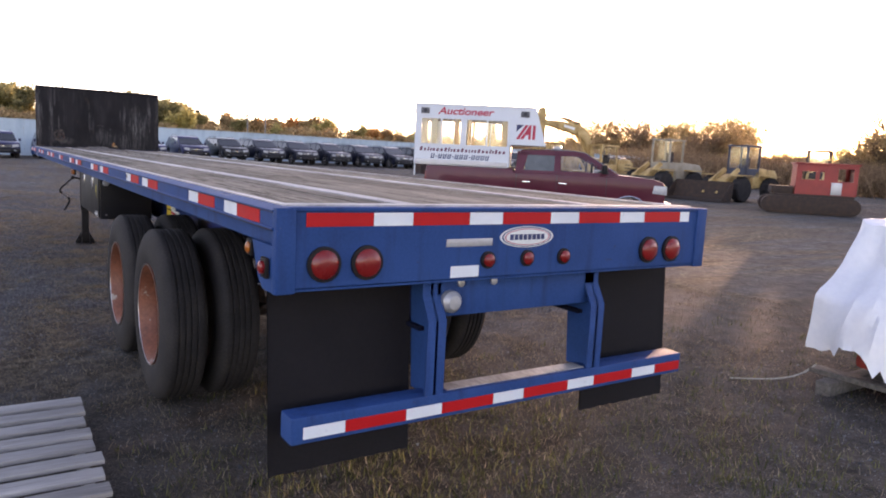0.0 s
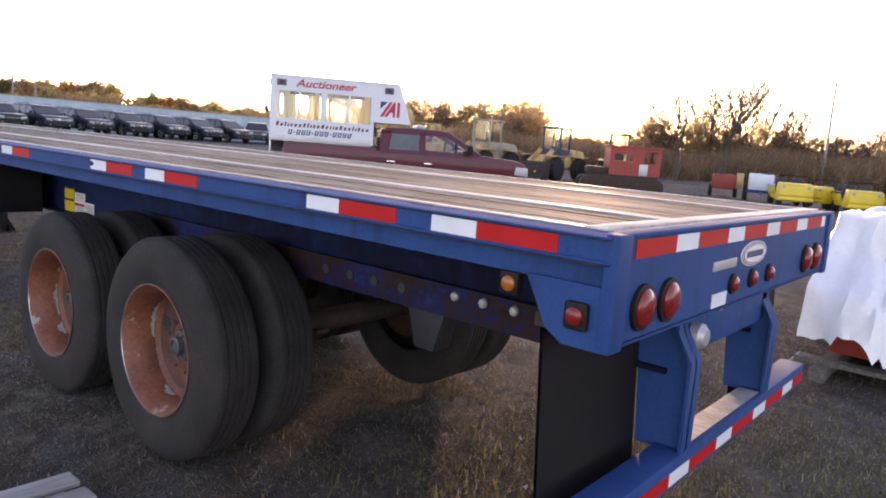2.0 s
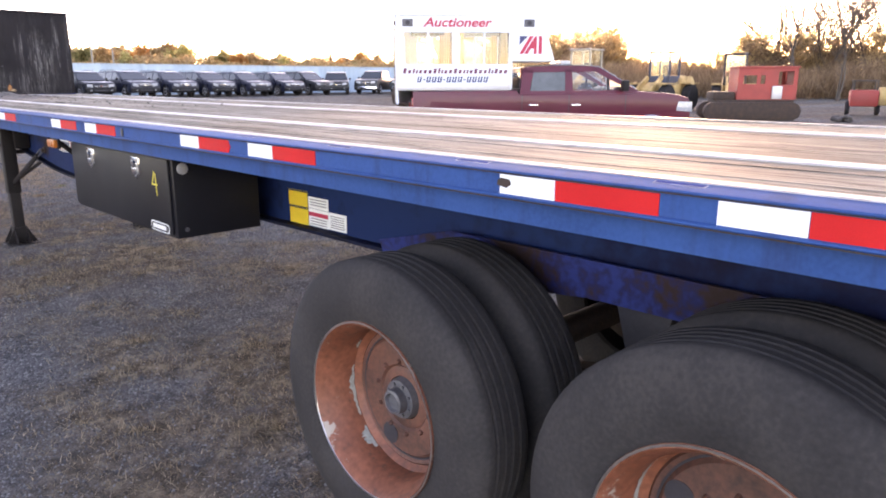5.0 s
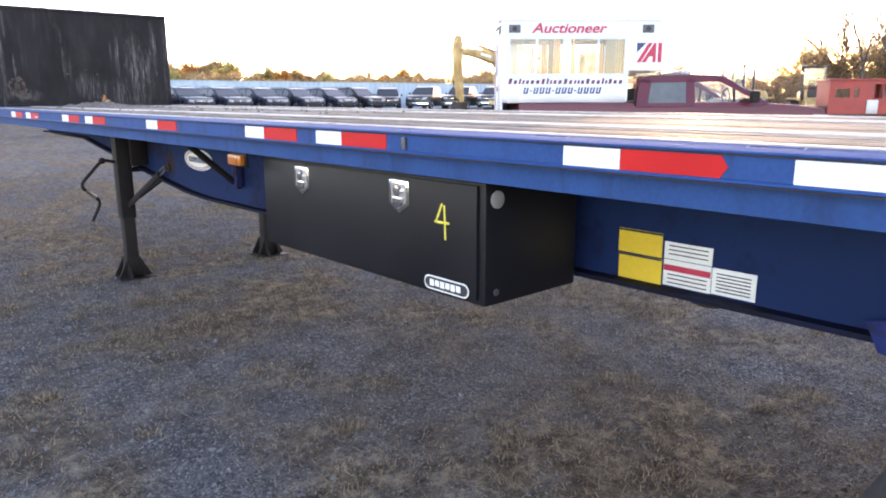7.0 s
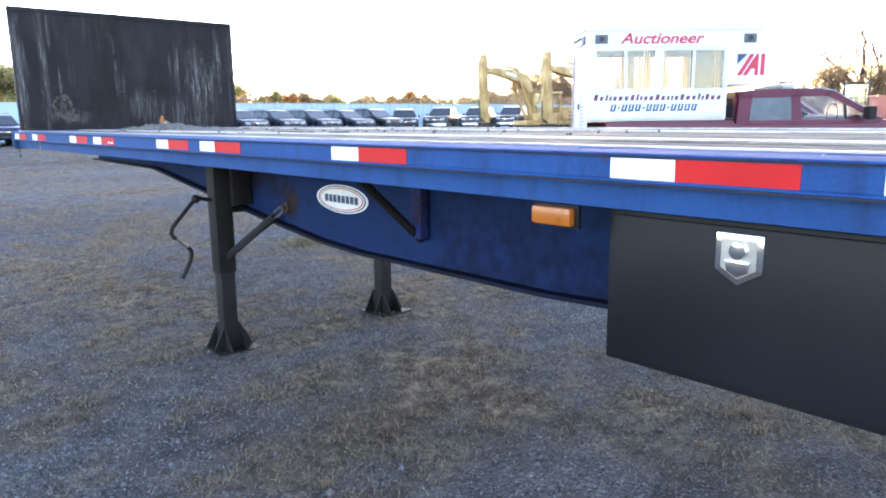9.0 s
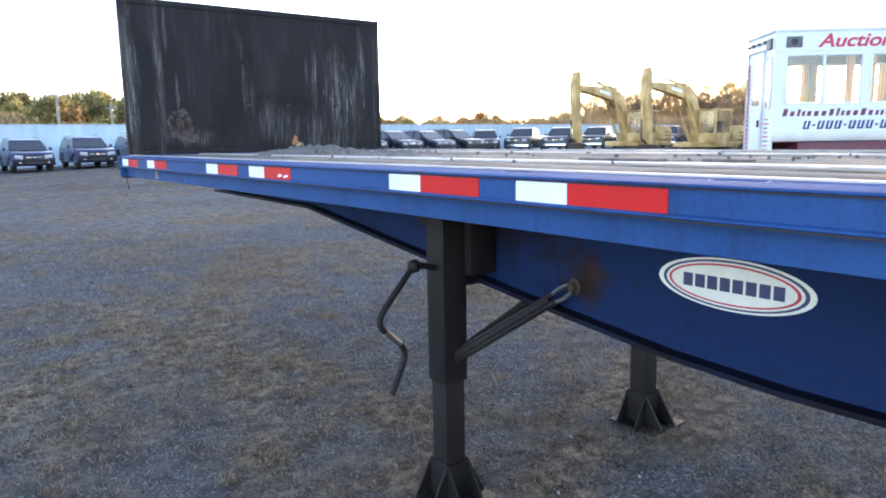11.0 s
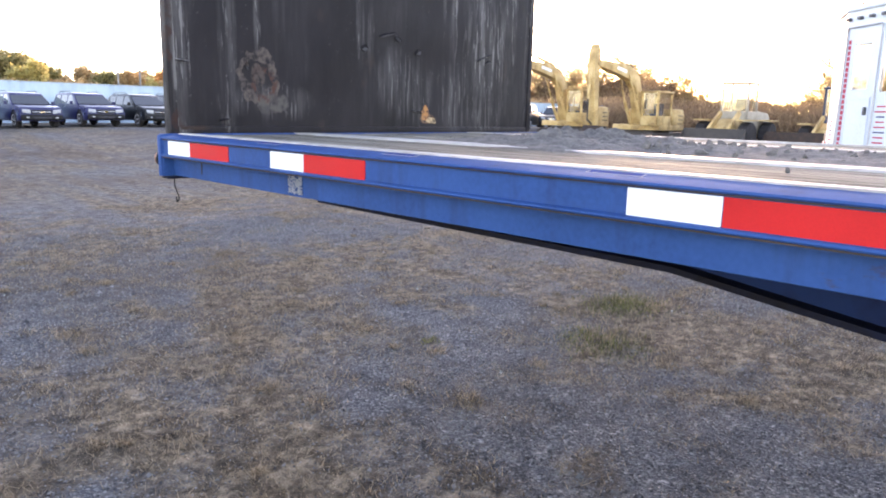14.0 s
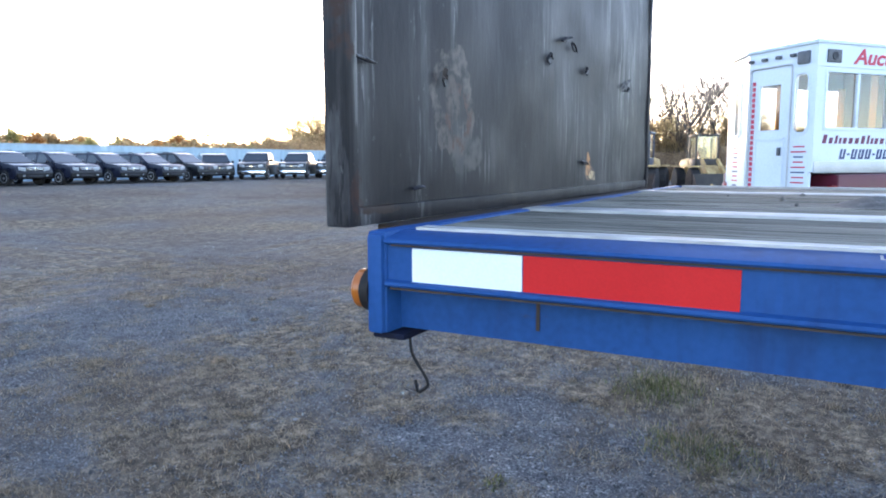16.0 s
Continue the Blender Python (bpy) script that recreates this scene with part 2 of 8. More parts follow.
WHITE_PAINT = mat("white_camper_panel", [(0.50, 0.54, 0.60), (0.58, 0.63, 0.69), (0.63, 0.67, 0.72)], 0.42, scale=1.2, fine=40, bump=0.04)
SILVER_SKIRT = mat("dull_silver_skirt", [(0.35, 0.36, 0.38), (0.5, 0.5, 0.52)], 0.45, metal=0.5, scale=3)
YELLOW = mat("faded_yellow_machine_paint", [(0.20, 0.12, 0.05), (0.50, 0.335, 0.135), (0.66, 0.49, 0.255)], 0.65, scale=1.5, fine=30, bump=0.1, contrast=(0.32, 0.68), spec=0.3)
worn(YELLOW, 2.4, 0.56, 0.68, (0.10, 0.065, 0.04), (1, 1, 0.5), 0.7)
BRIGHT_YELLOW = mat("bright_yellow_paint", [(0.62, 0.42, 0.02), (0.75, 0.55, 0.04)], 0.45, scale=2, fine=40)
RED_PAINT = mat("red_machine_paint", [(0.22, 0.025, 0.020), (0.36, 0.042, 0.032)], 0.55, scale=2, fine=40)
DARK_IRON = mat("dark_iron", [(0.025, 0.022, 0.02), (0.06, 0.05, 0.045)], 0.7, scale=4, fine=40, bump=0.3)
DARK_GLASS = mat("dark_window_glass", [(0.012, 0.016, 0.02), (0.02, 0.026, 0.032)], 0.06, scale=1, bump=0, rvar=0.02, coat=0.3, spec=0.6)
HEADLAMP = mat("headlamp_glass", [(0.26, 0.27, 0.29), (0.42, 0.44, 0.46)], 0.12, scale=20, bump=0.1, coat=0.5)
FENCE = mat("pale_blue_metal_fence", [(0.30, 0.40, 0.48), (0.38, 0.49, 0.57), (0.44, 0.55, 0.62)], 0.5, scale=0.8, fine=12, stretch=(2, 2, 0.3), bump=0.1, vary=0.06)
POLE = mat("grey_pole", [(0.2, 0.19, 0.18), (0.32, 0.3, 0.28)], 0.7, scale=3)
BARK = mat("grey_brown_bark", [(0.05, 0.038, 0.03), (0.12, 0.095, 0.075)], 0.9, scale=5, fine=30, stretch=(3, 3, 0.5), bump=0.6)
CAR_PAINTS = [mat("blue_black_car_paint", [(0.008, 0.010, 0.020), (0.012, 0.014, 0.028)], 0.30, scale=2, bump=0, coat=0.15, spec=0.3),
              mat("midnight_blue_car_paint", [(0.014, 0.016, 0.062), (0.020, 0.022, 0.082)], 0.30, scale=2, bump=0, coat=0.15, spec=0.3),
              mat("black_car_paint", [(0.006, 0.007, 0.009), (0.010, 0.011, 0.013)], 0.30, scale=2, bump=0, coat=0.15, spec=0.3),
              mat("dark_green_grey_car_paint", [(0.018, 0.022, 0.024), (0.028, 0.032, 0.034)], 0.32, scale=2, bump=0, coat=0.15, spec=0.3)]
ALLOY = mat("silver_alloy", [(0.38, 0.39, 0.41), (0.56, 0.57, 0.59)], 0.35, scale=6, bump=0)
BUMPER = mat("dark_bumper_plastic", [(0.010, 0.010, 0.011), (0.018, 0.018, 0.019)], 0.6, scale=6, bump=0.05, spec=0.2)
GLASS = glass_mat("clear_window_glass")


def leaf_mat(name, cols):
    m = mat(name, cols, 0.7, scale=0.6, fine=4, bump=0, contrast=(0.25, 0.75), vary=0.15)
    n, l = m.node_tree.nodes, m.node_tree.links
    b = n["Principled BSDF"]
    tr = n.new("ShaderNodeBsdfTranslucent")
    mx = n.new("ShaderNodeMixShader")
    mx.inputs[0].default_value = 0.65
    # neighbouring leaves and blades differ
    geo, avg = n.new("ShaderNodeNewGeometry"), n.new("ShaderNodeMix")
    avg.inputs["Factor"].default_value = 0.6
    ramp = next(k for k in n if k.type == "VALTORGB")
    old = ramp.inputs[0].links[0].from_socket
    l.new(old, avg.inputs[2])
    l.new(geo.outputs["Random Per Island"], avg.inputs[3])
    l.new(avg.outputs[0], ramp.inputs[0])
    l.new(b.inputs["Base Color"].links[0].from_socket, tr.inputs["Color"])
    l.new(b.outputs[0], mx.inputs[1])
    l.new(tr.outputs[0], mx.inputs[2])
    l.new(mx.outputs[0], n["Material Output"].inputs["Surface"])
    return m


LEAF_ORANGE = leaf_mat("orange_autumn_leaves", [(0.40, 0.17, 0.05), (0.62, 0.30, 0.09), (0.55, 0.32, 0.13)])
LEAF_BROWN = leaf_mat("brown_autumn_leaves", [(0.34, 0.22, 0.11), (0.52, 0.36, 0.18), (0.62, 0.44, 0.22)])
LEAF_OLIVE = leaf_mat("olive_leaves", [(0.20, 0.18, 0.08), (0.36, 0.32, 0.14), (0.50, 0.42, 0.19)])
LEAF_YELLOW = leaf_mat("yellow_green_leaves", [(0.36, 0.31, 0.12), (0.56, 0.48, 0.19), (0.66, 0.56, 0.26)])
NEEDLES = leaf_mat("dark_needles", [(0.04, 0.055, 0.04), (0.075, 0.095, 0.06)])
BRUSH = leaf_mat("brown_brush_twigs", [(0.16, 0.098, 0.060), (0.28, 0.182, 0.105), (0.38, 0.265, 0.155)])
STRAW = leaf_mat("dry_straw", [(0.09, 0.070, 0.050), (0.25, 0.198, 0.138), (0.43, 0.36, 0.27)])
GREEN = leaf_mat("green_grass_blades", [(0.040, 0.055, 0.016), (0.12, 0.135, 0.045), (0.24, 0.235, 0.095)])
STONE = mat("gravel_stone", [(0.028, 0.029, 0.032), (0.085, 0.088, 0.096), (0.145, 0.148, 0.152), (0.215, 0.215, 0.217)], 0.85, scale=7, fine=60, bump=0.2, contrast=(0.1, 0.95))
stone_nodes, stone_links = STONE.node_tree.nodes, STONE.node_tree.links
stone_geo = stone_nodes.new("ShaderNodeNewGeometry")
stone_ramp = next(k for k in stone_nodes if k.type == "VALTORGB")
stone_links.new(stone_geo.outputs["Random Per Island"], stone_ramp.inputs[0])


def ground_mat():
    m = mat("gravel_and_dry_turf", [(0.06, 0.05, 0.044), (0.13, 0.11, 0.09)], 0.95, bump=0)
    n, l = m.node_tree.nodes, m.node_tree.links
    b = n["Principled BSDF"]
    tc = n.new("ShaderNodeTexCoord")

    def noise_tex(s, d=6, rough=0.6):
        t = n.new("ShaderNodeTexNoise")
        t.inputs["Scale"].default_value, t.inputs["Detail"].default_value, t.inputs["Roughness"].default_value = s, d, rough
        l.new(tc.outputs["Object"], t.inputs["Vector"])
        return t.outputs["Fac"]

    def ramp(src, *stops):
        r = n.new("ShaderNodeValToRGB")
        for i, (p, c) in enumerate(stops):
            e = r.color_ramp.elements[i] if i < 2 else r.color_ramp.elements.new(p)
            e.position, e.color = p, (*c, 1)
        l.new(src, r.inputs[0])
        return r.outputs[0]

    def mixed(f, a, c):
        x = n.new("ShaderNodeMix")
        x.data_type = "RGBA"
        l.new(f, x.inputs[0])
        l.new(a, x.inputs[6])
        l.new(c, x.inputs[7])
        return x.outputs[2]

    fine, mid, patch, wide = noise_tex(120, 3, 0.7), noise_tex(9, 8, 0.78), noise_tex(0.75, 10, 0.78), noise_tex(0.16, 6, 0.7)
    vor = n.new("ShaderNodeTexVoronoi")
    vor.inputs["Scale"].default_value = 62
    l.new(tc.outputs["Object"], vor.inputs["Vector"])
    bw = n.new("ShaderNodeSeparateColor")
    l.new(vor.outputs["Color"], bw.inputs[0])
    stones = ramp(bw.outputs[0], (0.0, (0.026, 0.027, 0.030)), (0.45, (0.082, 0.085, 0.092)), (0.8, (0.145, 0.150, 0.160)), (1.0, (0.33, 0.335, 0.345)))
    grit = ramp(fine, (0.34, (0.024, 0.025, 0.028)), (0.52, (0.086, 0.090, 0.098)), (0.68, (0.27, 0.275, 0.285)))
    gravel = mixed(ramp(mid, (0.42, (0, 0, 0)), (0.58, (1, 1, 1))), stones, grit)
    turf = ramp(mid, (0.38, (0.025, 0.021, 0.016)), (0.5, (0.112, 0.091, 0.066)), (0.61, (0.28, 0.232, 0.172)))
    soil = ramp(fine, (0.36, (0.028, 0.023, 0.020)), (0.52, (0.080, 0.067, 0.058)), (0.68, (0.148, 0.127, 0.111)))
    turf_attr = n.new("ShaderNodeAttribute")
    turf_attr.attribute_name = "turf"
    cover = n.new("ShaderNodeMath")
    cover.operation = "MULTIPLY_ADD"
    l.new(patch, cover.inputs[0])
    cover.inputs[1].default_value = 0.5
    l.new(turf_attr.outputs["Fac"], cover.inputs[2])
    one = mixed(ramp(cover.outputs[0], (0.45, (0, 0, 0)), (1.10, (1, 1, 1))), gravel, turf)
    two = mixed(ramp(wide, (0.46, (0, 0, 0)), (0.62, (0.75, 0.75, 0.75))), one, soil)
    # bare brown soil where the trailer's rear stands
    xyz, mr, sm = n.new("ShaderNodeSeparateXYZ"), n.new("ShaderNodeMapRange"), n.new("ShaderNodeMath")
    l.new(tc.outputs["Object"], xyz.inputs[0])
    sm.operation = "MULTIPLY_ADD"
    l.new(patch, sm.inputs[0])
    sm.inputs[1].default_value = 7.0
    l.new(xyz.outputs[1], sm.inputs[2])
    mr.inputs["From Min"].default_value, mr.inputs["From Max"].default_value = 8.2, 5.4
    mr.inputs["To Max"].default_value = 0.85
    l.new(sm.outputs[0], mr.inputs["Value"])
    three = mixed(mr.outputs[0], two, mixed(ramp(patch, (0.52, (0, 0, 0)), (0.70, (0.8, 0.8, 0.8))), soil, turf))
    # damp and dry blotches a hand or two across
    blotch = n.new("ShaderNodeMix")
    blotch.data_type, blotch.blend_type = "RGBA", "MULTIPLY"
    blotch.inputs[0].default_value = 1.0
    l.new(three, blotch.inputs[6])
    l.new(ramp(noise_tex(3.6, 5, 0.62), (0.36, (0.66, 0.64, 0.63)), (0.50, (1.0, 1.0, 1.0)), (0.64, (1.32, 1.28, 1.22))), blotch.inputs[7])
    l.new(blotch.outputs[2], b.inputs["Base Color"])
    add = n.new("ShaderNodeMath")
    add.operation = "MULTIPLY_ADD"
    l.new(mid, add.inputs[0])
    add.inputs[1].default_value = 1.2
    l.new(vor.outputs["Distance"], add.inputs[2])
    bp = n.new("ShaderNodeBump")
    bp.inputs["Strength"].default_value, bp.inputs["Distance"].default_value = 0.8, 0.012
    l.new(add.outputs[0], bp.inputs["Height"])
    l.new(bp.outputs[0], b.inputs["Normal"])
    b.inputs["Specular IOR Level"].default_value = 0.15
    return m


GROUND = ground_mat()


def board_mat():
    """Black steel with pale vertical run marks, rust and bare patches."""
    m = mat("streaked_black_steel", [(0.010, 0.011, 0.014), (0.02, 0.02, 0.024)], 0.5, bump=0)
    n, l = m.node_tree.nodes, m.node_tree.links
    b = n["Principled BSDF"]
    tc = n.new("ShaderNodeTexCoord")

    def noise_tex(s, stretch, d=5):
        mp, t = n.new("ShaderNodeMapping"), n.new("ShaderNodeTexNoise")
        mp.inputs["Scale"].default_value = stretch
        t.inputs["Scale"].default_value, t.inputs["Detail"].default_value, t.inputs["Roughness"].default_value = s, d, 0.62
        l.new(tc.outputs["Object"], mp.inputs["Vector"])
        l.new(mp.outputs[0], t.inputs["Vector"])
        return t.outputs["Fac"]

    def ramp(src, *stops):
        r = n.new("ShaderNodeValToRGB")
        for i, (p, c) in enumerate(stops):
            e = r.color_ramp.elements[i] if i < 2 else r.color_ramp.elements.new(p)
            e.position, e.color = p, (*c, 1)
        l.new(src, r.inputs[0])
        return r.outputs[0]

    fine_runs = ramp(noise_tex(30, (1.4, 1, 0.05), 6), (0.42, (0.12, 0.12, 0.12)), (0.58, (1, 1, 1)))
    drips = ramp(noise_tex(8, (1.5, 1, 0.22), 9), (0.40, (0.10, 0.10, 0.10)), (0.62, (1, 1, 1)))
    rust = ramp(noise_tex(5.5, (1, 1, 0.6), 8), (0.62, (0, 0, 0)), (0.72, (0.7, 0.7, 0.7)))
    flakes = ramp(noise_tex(30, (1, 1, 0.5), 6), (0.66, (0, 0, 0)), (0.70, (1, 1, 1)))
    film = ramp(noise_tex(2.2, (1.2, 1, 0.5), 6), (0.44, (0, 0, 0)), (0.66, (0.13, 0.13, 0.13)))
    crisp = ramp(noise_tex(34, (1.6, 1, 0.14), 8), (0.55, (0, 0, 0)), (0.60, (1, 1, 1)))
    nicks = ramp(noise_tex(70, (1, 1, 0.45), 5), (0.66, (0, 0, 0)), (0.69, (1, 1, 1)))

    def blend(fac, a, colour):
        x = n.new("ShaderNodeMix")
        x.data_type = "RGBA"
        x.inputs[7].default_value = (*colour, 1)
        l.new(fac, x.inputs[0])
        l.new(a, x.inputs[6])
        return x.outputs[2]

    def times(a, c):
        x = n.new("ShaderNodeMix")
        x.data_type, x.blend_type = "RGBA", "MULTIPLY"
        x.inputs[0].default_value = 1.0
        l.new(a, x.inputs[6])
        l.new(c, x.inputs[7])
        return x.outputs[2]

    xyz = n.new("ShaderNodeSeparateXYZ")
    l.new(tc.outputs["Object"], xyz.inputs[0])
    wander = noise_tex(6, (1, 1, 0.35), 6)

    def calc(op, a, c, d=None):
        t = n.new("ShaderNodeMath")
        t.operation = op
        for k, v in enumerate((a, c, d)):
            if v is None:
                continue
            if isinstance(v, (int, float)):
                t.inputs[k].default_value = v
            else:
                l.new(v, t.inputs[k])
        return t.outputs[0]

    def smear(cx, cz, rx, rz, strength):
        """A soft upright smear with a wandering edge."""
        dx = calc("DIVIDE", calc("SUBTRACT", xyz.outputs[0], cx), rx)
        dz = calc("DIVIDE", calc("SUBTRACT", xyz.outputs[2], cz), rz)
        d = calc("SQRT", calc("ADD", calc("MULTIPLY", dx, dx), calc("MULTIPLY", dz, dz)), 0.0)
        d = calc("MULTIPLY_ADD", wander, 1.6, calc("SUBTRACT", d, 0.8))
        mr = n.new("ShaderNodeMapRange")
        mr.inputs["From Min"].default_value, mr.inputs["From Max"].default_value, mr.inputs["To Max"].default_value = 1.15, 0.45, strength
        l.new(d, mr.inputs["Value"])
        return mr.outputs[0]

    smears = [(1.14, 2.05, 0.07, 0.75, 0.85), (1.36, 2.10, 0.035, 0.62, 0.5), (1.43, 2.50, 0.02, 0.16, 0.8), (1.50, 2.00, 0.018, 0.14, 0.6), (2.05, 2.38, 0.022, 0.09, 0.8),
              (2.06, 2.00, 0.024, 0.22, 0.7), (2.13, 1.96, 0.02, 0.17, 0.6), (2.64, 2.20, 0.02, 0.14, 0.6), (2.72, 2.15, 0.028, 0.34, 0.7), (2.98, 1.95, 0.20, 0.42, 0.75),
              (3.20, 2.25, 0.05, 0.36, 0.8), (2.36, 1.74, 0.20, 0.17, 0.4), (2.72, 1.70, 0.12, 0.20, 0.5), (1.60, 1.64, 0.22, 0.07, 0.5), (3.36, 2.1, 0.04, 0.6, 0.5)]
    pale = None
    for z in smears:
        m2 = smear(*z)
        pale = m2 if pale is None else calc("MAXIMUM", pale, m2)
    mottle = n.new("ShaderNodeRGBToBW")
    l.new(times(fine_runs, drips), mottle.inputs[0])
    haze = n.new("ShaderNodeRGBToBW")
    l.new(film, haze.inputs[0])
    col = ramp(noise_tex(3, (1, 1, 0.5), 5), (0.35, (0.006, 0.005, 0.007)), (0.65, (0.014, 0.012, 0.015)))
    col = blend(calc("MULTIPLY", haze.outputs[0], mottle.outputs[0]), col, (0.16, 0.16, 0.165))
    col = blend(calc("MULTIPLY", pale, calc("MULTIPLY_ADD", mottle.outputs[0], 0.80, 0.05)), col, (0.125, 0.120, 0.120))
    sharp, chip = n.new("ShaderNodeRGBToBW"), n.new("ShaderNodeRGBToBW")
    l.new(crisp, sharp.inputs[0])
    l.new(nicks, chip.inputs[0])
    col = blend(calc("MULTIPLY", sharp.outputs[0], calc("MULTIPLY", pale, 0.6)), col, (0.25, 0.24, 0.238))
    col = blend(calc("MULTIPLY", chip.outputs[0], calc("MULTIPLY_ADD", pale, 0.6, 0.10)), col, (0.26, 0.25, 0.245))
    col = blend(rust, col, (0.030, 0.020, 0.017))
    col = blend(times(flakes, rust), col, (0.008, 0.007, 0.007))

    def worn_ring(cx, cz, rx, rz, radius, width, rag=9, spots=22):
        """A factor that is 1 on a ragged ring round a place on the sheet."""
        dx = calc("DIVIDE", calc("SUBTRACT", xyz.outputs[0], cx), rx)
        dz = calc("DIVIDE", calc("SUBTRACT", xyz.outputs[2], cz), rz)
        d = calc("SQRT", calc("ADD", calc("MULTIPLY", dx, dx), calc("MULTIPLY", dz, dz)), 0.0)
        d = calc("MULTIPLY_ADD", noise_tex(rag, (1, 1, 1), 7), 1.5, calc("SUBTRACT", d, 0.75))
        off = calc("ABSOLUTE", calc("SUBTRACT", d, radius), 0.0)
        mr = n.new("ShaderNodeMapRange")
        mr.inputs["From Min"].default_value, mr.inputs["From Max"].default_value = width, width * 0.7
        l.new(off, mr.inputs["Value"])
        mr2 = n.new("ShaderNodeMapRange")
        mr2.inputs["From Min"].default_value, mr2.inputs["From Max"].default_value = 0.40, 0.56
        l.new(noise_tex(spots, (1, 1, 1), 7), mr2.inputs["Value"])
        return calc("MULTIPLY", mr.outputs[0], mr2.outputs[0])

    marks = [((1.505, 1.745, 0.085, 0.10, 0.95, 0.24, 14, 26), (0.080, 0.064, 0.057)), ((1.53, 1.72, 0.055, 0.07, 0.9, 0.22, 20, 30), (0.060, 0.026, 0.020)), ((1.50, 1.755, 0.05, 0.06, 0.2, 0.6, 20, 30), (0.060, 0.045, 0.040)), ((1.58, 1.635, 0.09, 0.05, 0.3, 0.6, 9, 14), (0.070, 0.064, 0.060)),
             ((2.52, 1.580, 0.065, 0.03, 0.3, 0.6, 17, 34), (0.20, 0.115, 0.065)), ((2.50, 1.605, 0.035, 0.05, 0.3, 0.6, 24, 42), (0.38, 0.17, 0.06)), ((2.55, 1.57, 0.05, 0.018, 0.3, 0.6, 30, 50), (0.42, 0.30, 0.17)), ((1.13, 1.56, 0.035, 0.05, 0.3, 0.6, 18, 30), (0.042, 0.021, 0.018)), ((1.105, 2.0, 0.02, 0.24, 0.4, 0.6, 18, 30), (0.038, 0.021, 0.018)), ((1.20, 1.530, 0.08, 0.012, 0.3, 0.6, 24, 30), (0.028, 0.017, 0.014))]
    for args, colour in marks:
        col = blend(worn_ring(*args), col, colour)
    l.new(col, b.inputs["Base Color"])
    b.inputs["Roughness"].default_value = 0.50
    b.inputs["Specular IOR Level"].default_value = 0.16
    bp = n.new("ShaderNodeBump")
    bp.inputs["Strength"].default_value, bp.inputs["Distance"].default_value = 0.35, 0.014
    l.new(noise_tex(5, (1, 1, 0.3), 7), bp.inputs["Height"])
    l.new(bp.outputs[0], b.inputs["Normal"])
    return m


BOARD = board_mat()

# ---- mesh helpers ----
BASE = {}


def box(bm, x0, x1, y0, y1, z0, z1, bevel=0.0, m=None):
    t = bmesh.new()
    bmesh.ops.create_cube(t, size=1, matrix=Matrix.LocRotScale(((x0 + x1) / 2, (y0 + y1) / 2, (z0 + z1) / 2), None, (abs(x1 - x0), abs(y1 - y0), abs(z1 - z0))))
    if bevel:
        bmesh.ops.bevel(t, geom=t.edges[:], offset=bevel, segments=2, affect="EDGES", profile=0.6)
    return merge(bm, t, m)


def merge(bm, t, m=None):
    if m is not None:
        t.transform(m)
    me = bpy.data.meshes.new("scratch")
    t.to_mesh(me)
    t.free()
    bm.from_mesh(me)
    bpy.data.meshes.remove(me)
    return bm


def prism(bm, pts, a0, a1, axis="x", bevel=0.0, narrow=None, m=None):
    """A polygon pushed along an axis. pts: (y, z) for x, (x, z) for y, (x, y) for z. narrow: (z from, z to, share of the width at the top)."""
    t = bmesh.new()
    put = {"x": lambda a, p: (a, p[0], p[1]), "y": lambda a, p: (p[0], a, p[1]), "z": lambda a, p: (p[0], p[1], a)}[axis]
    v0 = [t.verts.new(put(a0, p)) for p in pts]
    v1 = [t.verts.new(put(a1, p)) for p in pts]
    t.faces.new(v0)
    t.faces.new(v1[::-1])
    for i in range(len(pts)):
        j = (i + 1) % len(pts)
        t.faces.new((v0[j], v0[i], v1[i], v1[j]))
    bmesh.ops.recalc_face_normals(t, faces=t.faces[:])
    if narrow:
        za, zb, share = narrow
        mid = (a0 + a1) / 2
        for v in t.verts:
            k = min(1, max(0, (v.co.z - za) / (zb - za)))
            v.co.x = mid + (v.co.x - mid) * (1 - k * (1 - share))
    if bevel:
        bmesh.ops.bevel(t, geom=[e for e in t.edges if e.calc_face_angle(0) > 0.35], offset=bevel, segments=2, affect="EDGES", profile=0.6, clamp_overlap=True)
    return merge(bm, t, m)


def lathe(bm, profile, center, axis="x", segs=40, closed=False, m=None):
    """profile: (radius, place along the axis) in order."""
    t = bmesh.new()
    rings = []
    for r, a in profile:
        ring = []
        for k in range(segs):
            c, s = r * math.cos(2 * math.pi * k / segs), r * math.sin(2 * math.pi * k / segs)
            ring.append(t.verts.new({"x": (a, c, s), "y": (c, a, s), "z": (c, s, a)}[axis]))
        rings.append(ring)
    pairs = list(zip(rings, rings[1:])) + ([(rings[-1], rings[0])] if closed else [])
    for p, q in pairs:
        for k in range(segs):
            j = (k + 1) % segs
            t.faces.new((p[k], p[j], q[j], q[k]))
    if not closed:
        for ring in (rings[0], rings[-1]):
            t.faces.new(ring)
    bmesh.ops.recalc_face_normals(t, faces=t.faces[:])
    t.transform(Matrix.Translation(center))
    return merge(bm, t, m)


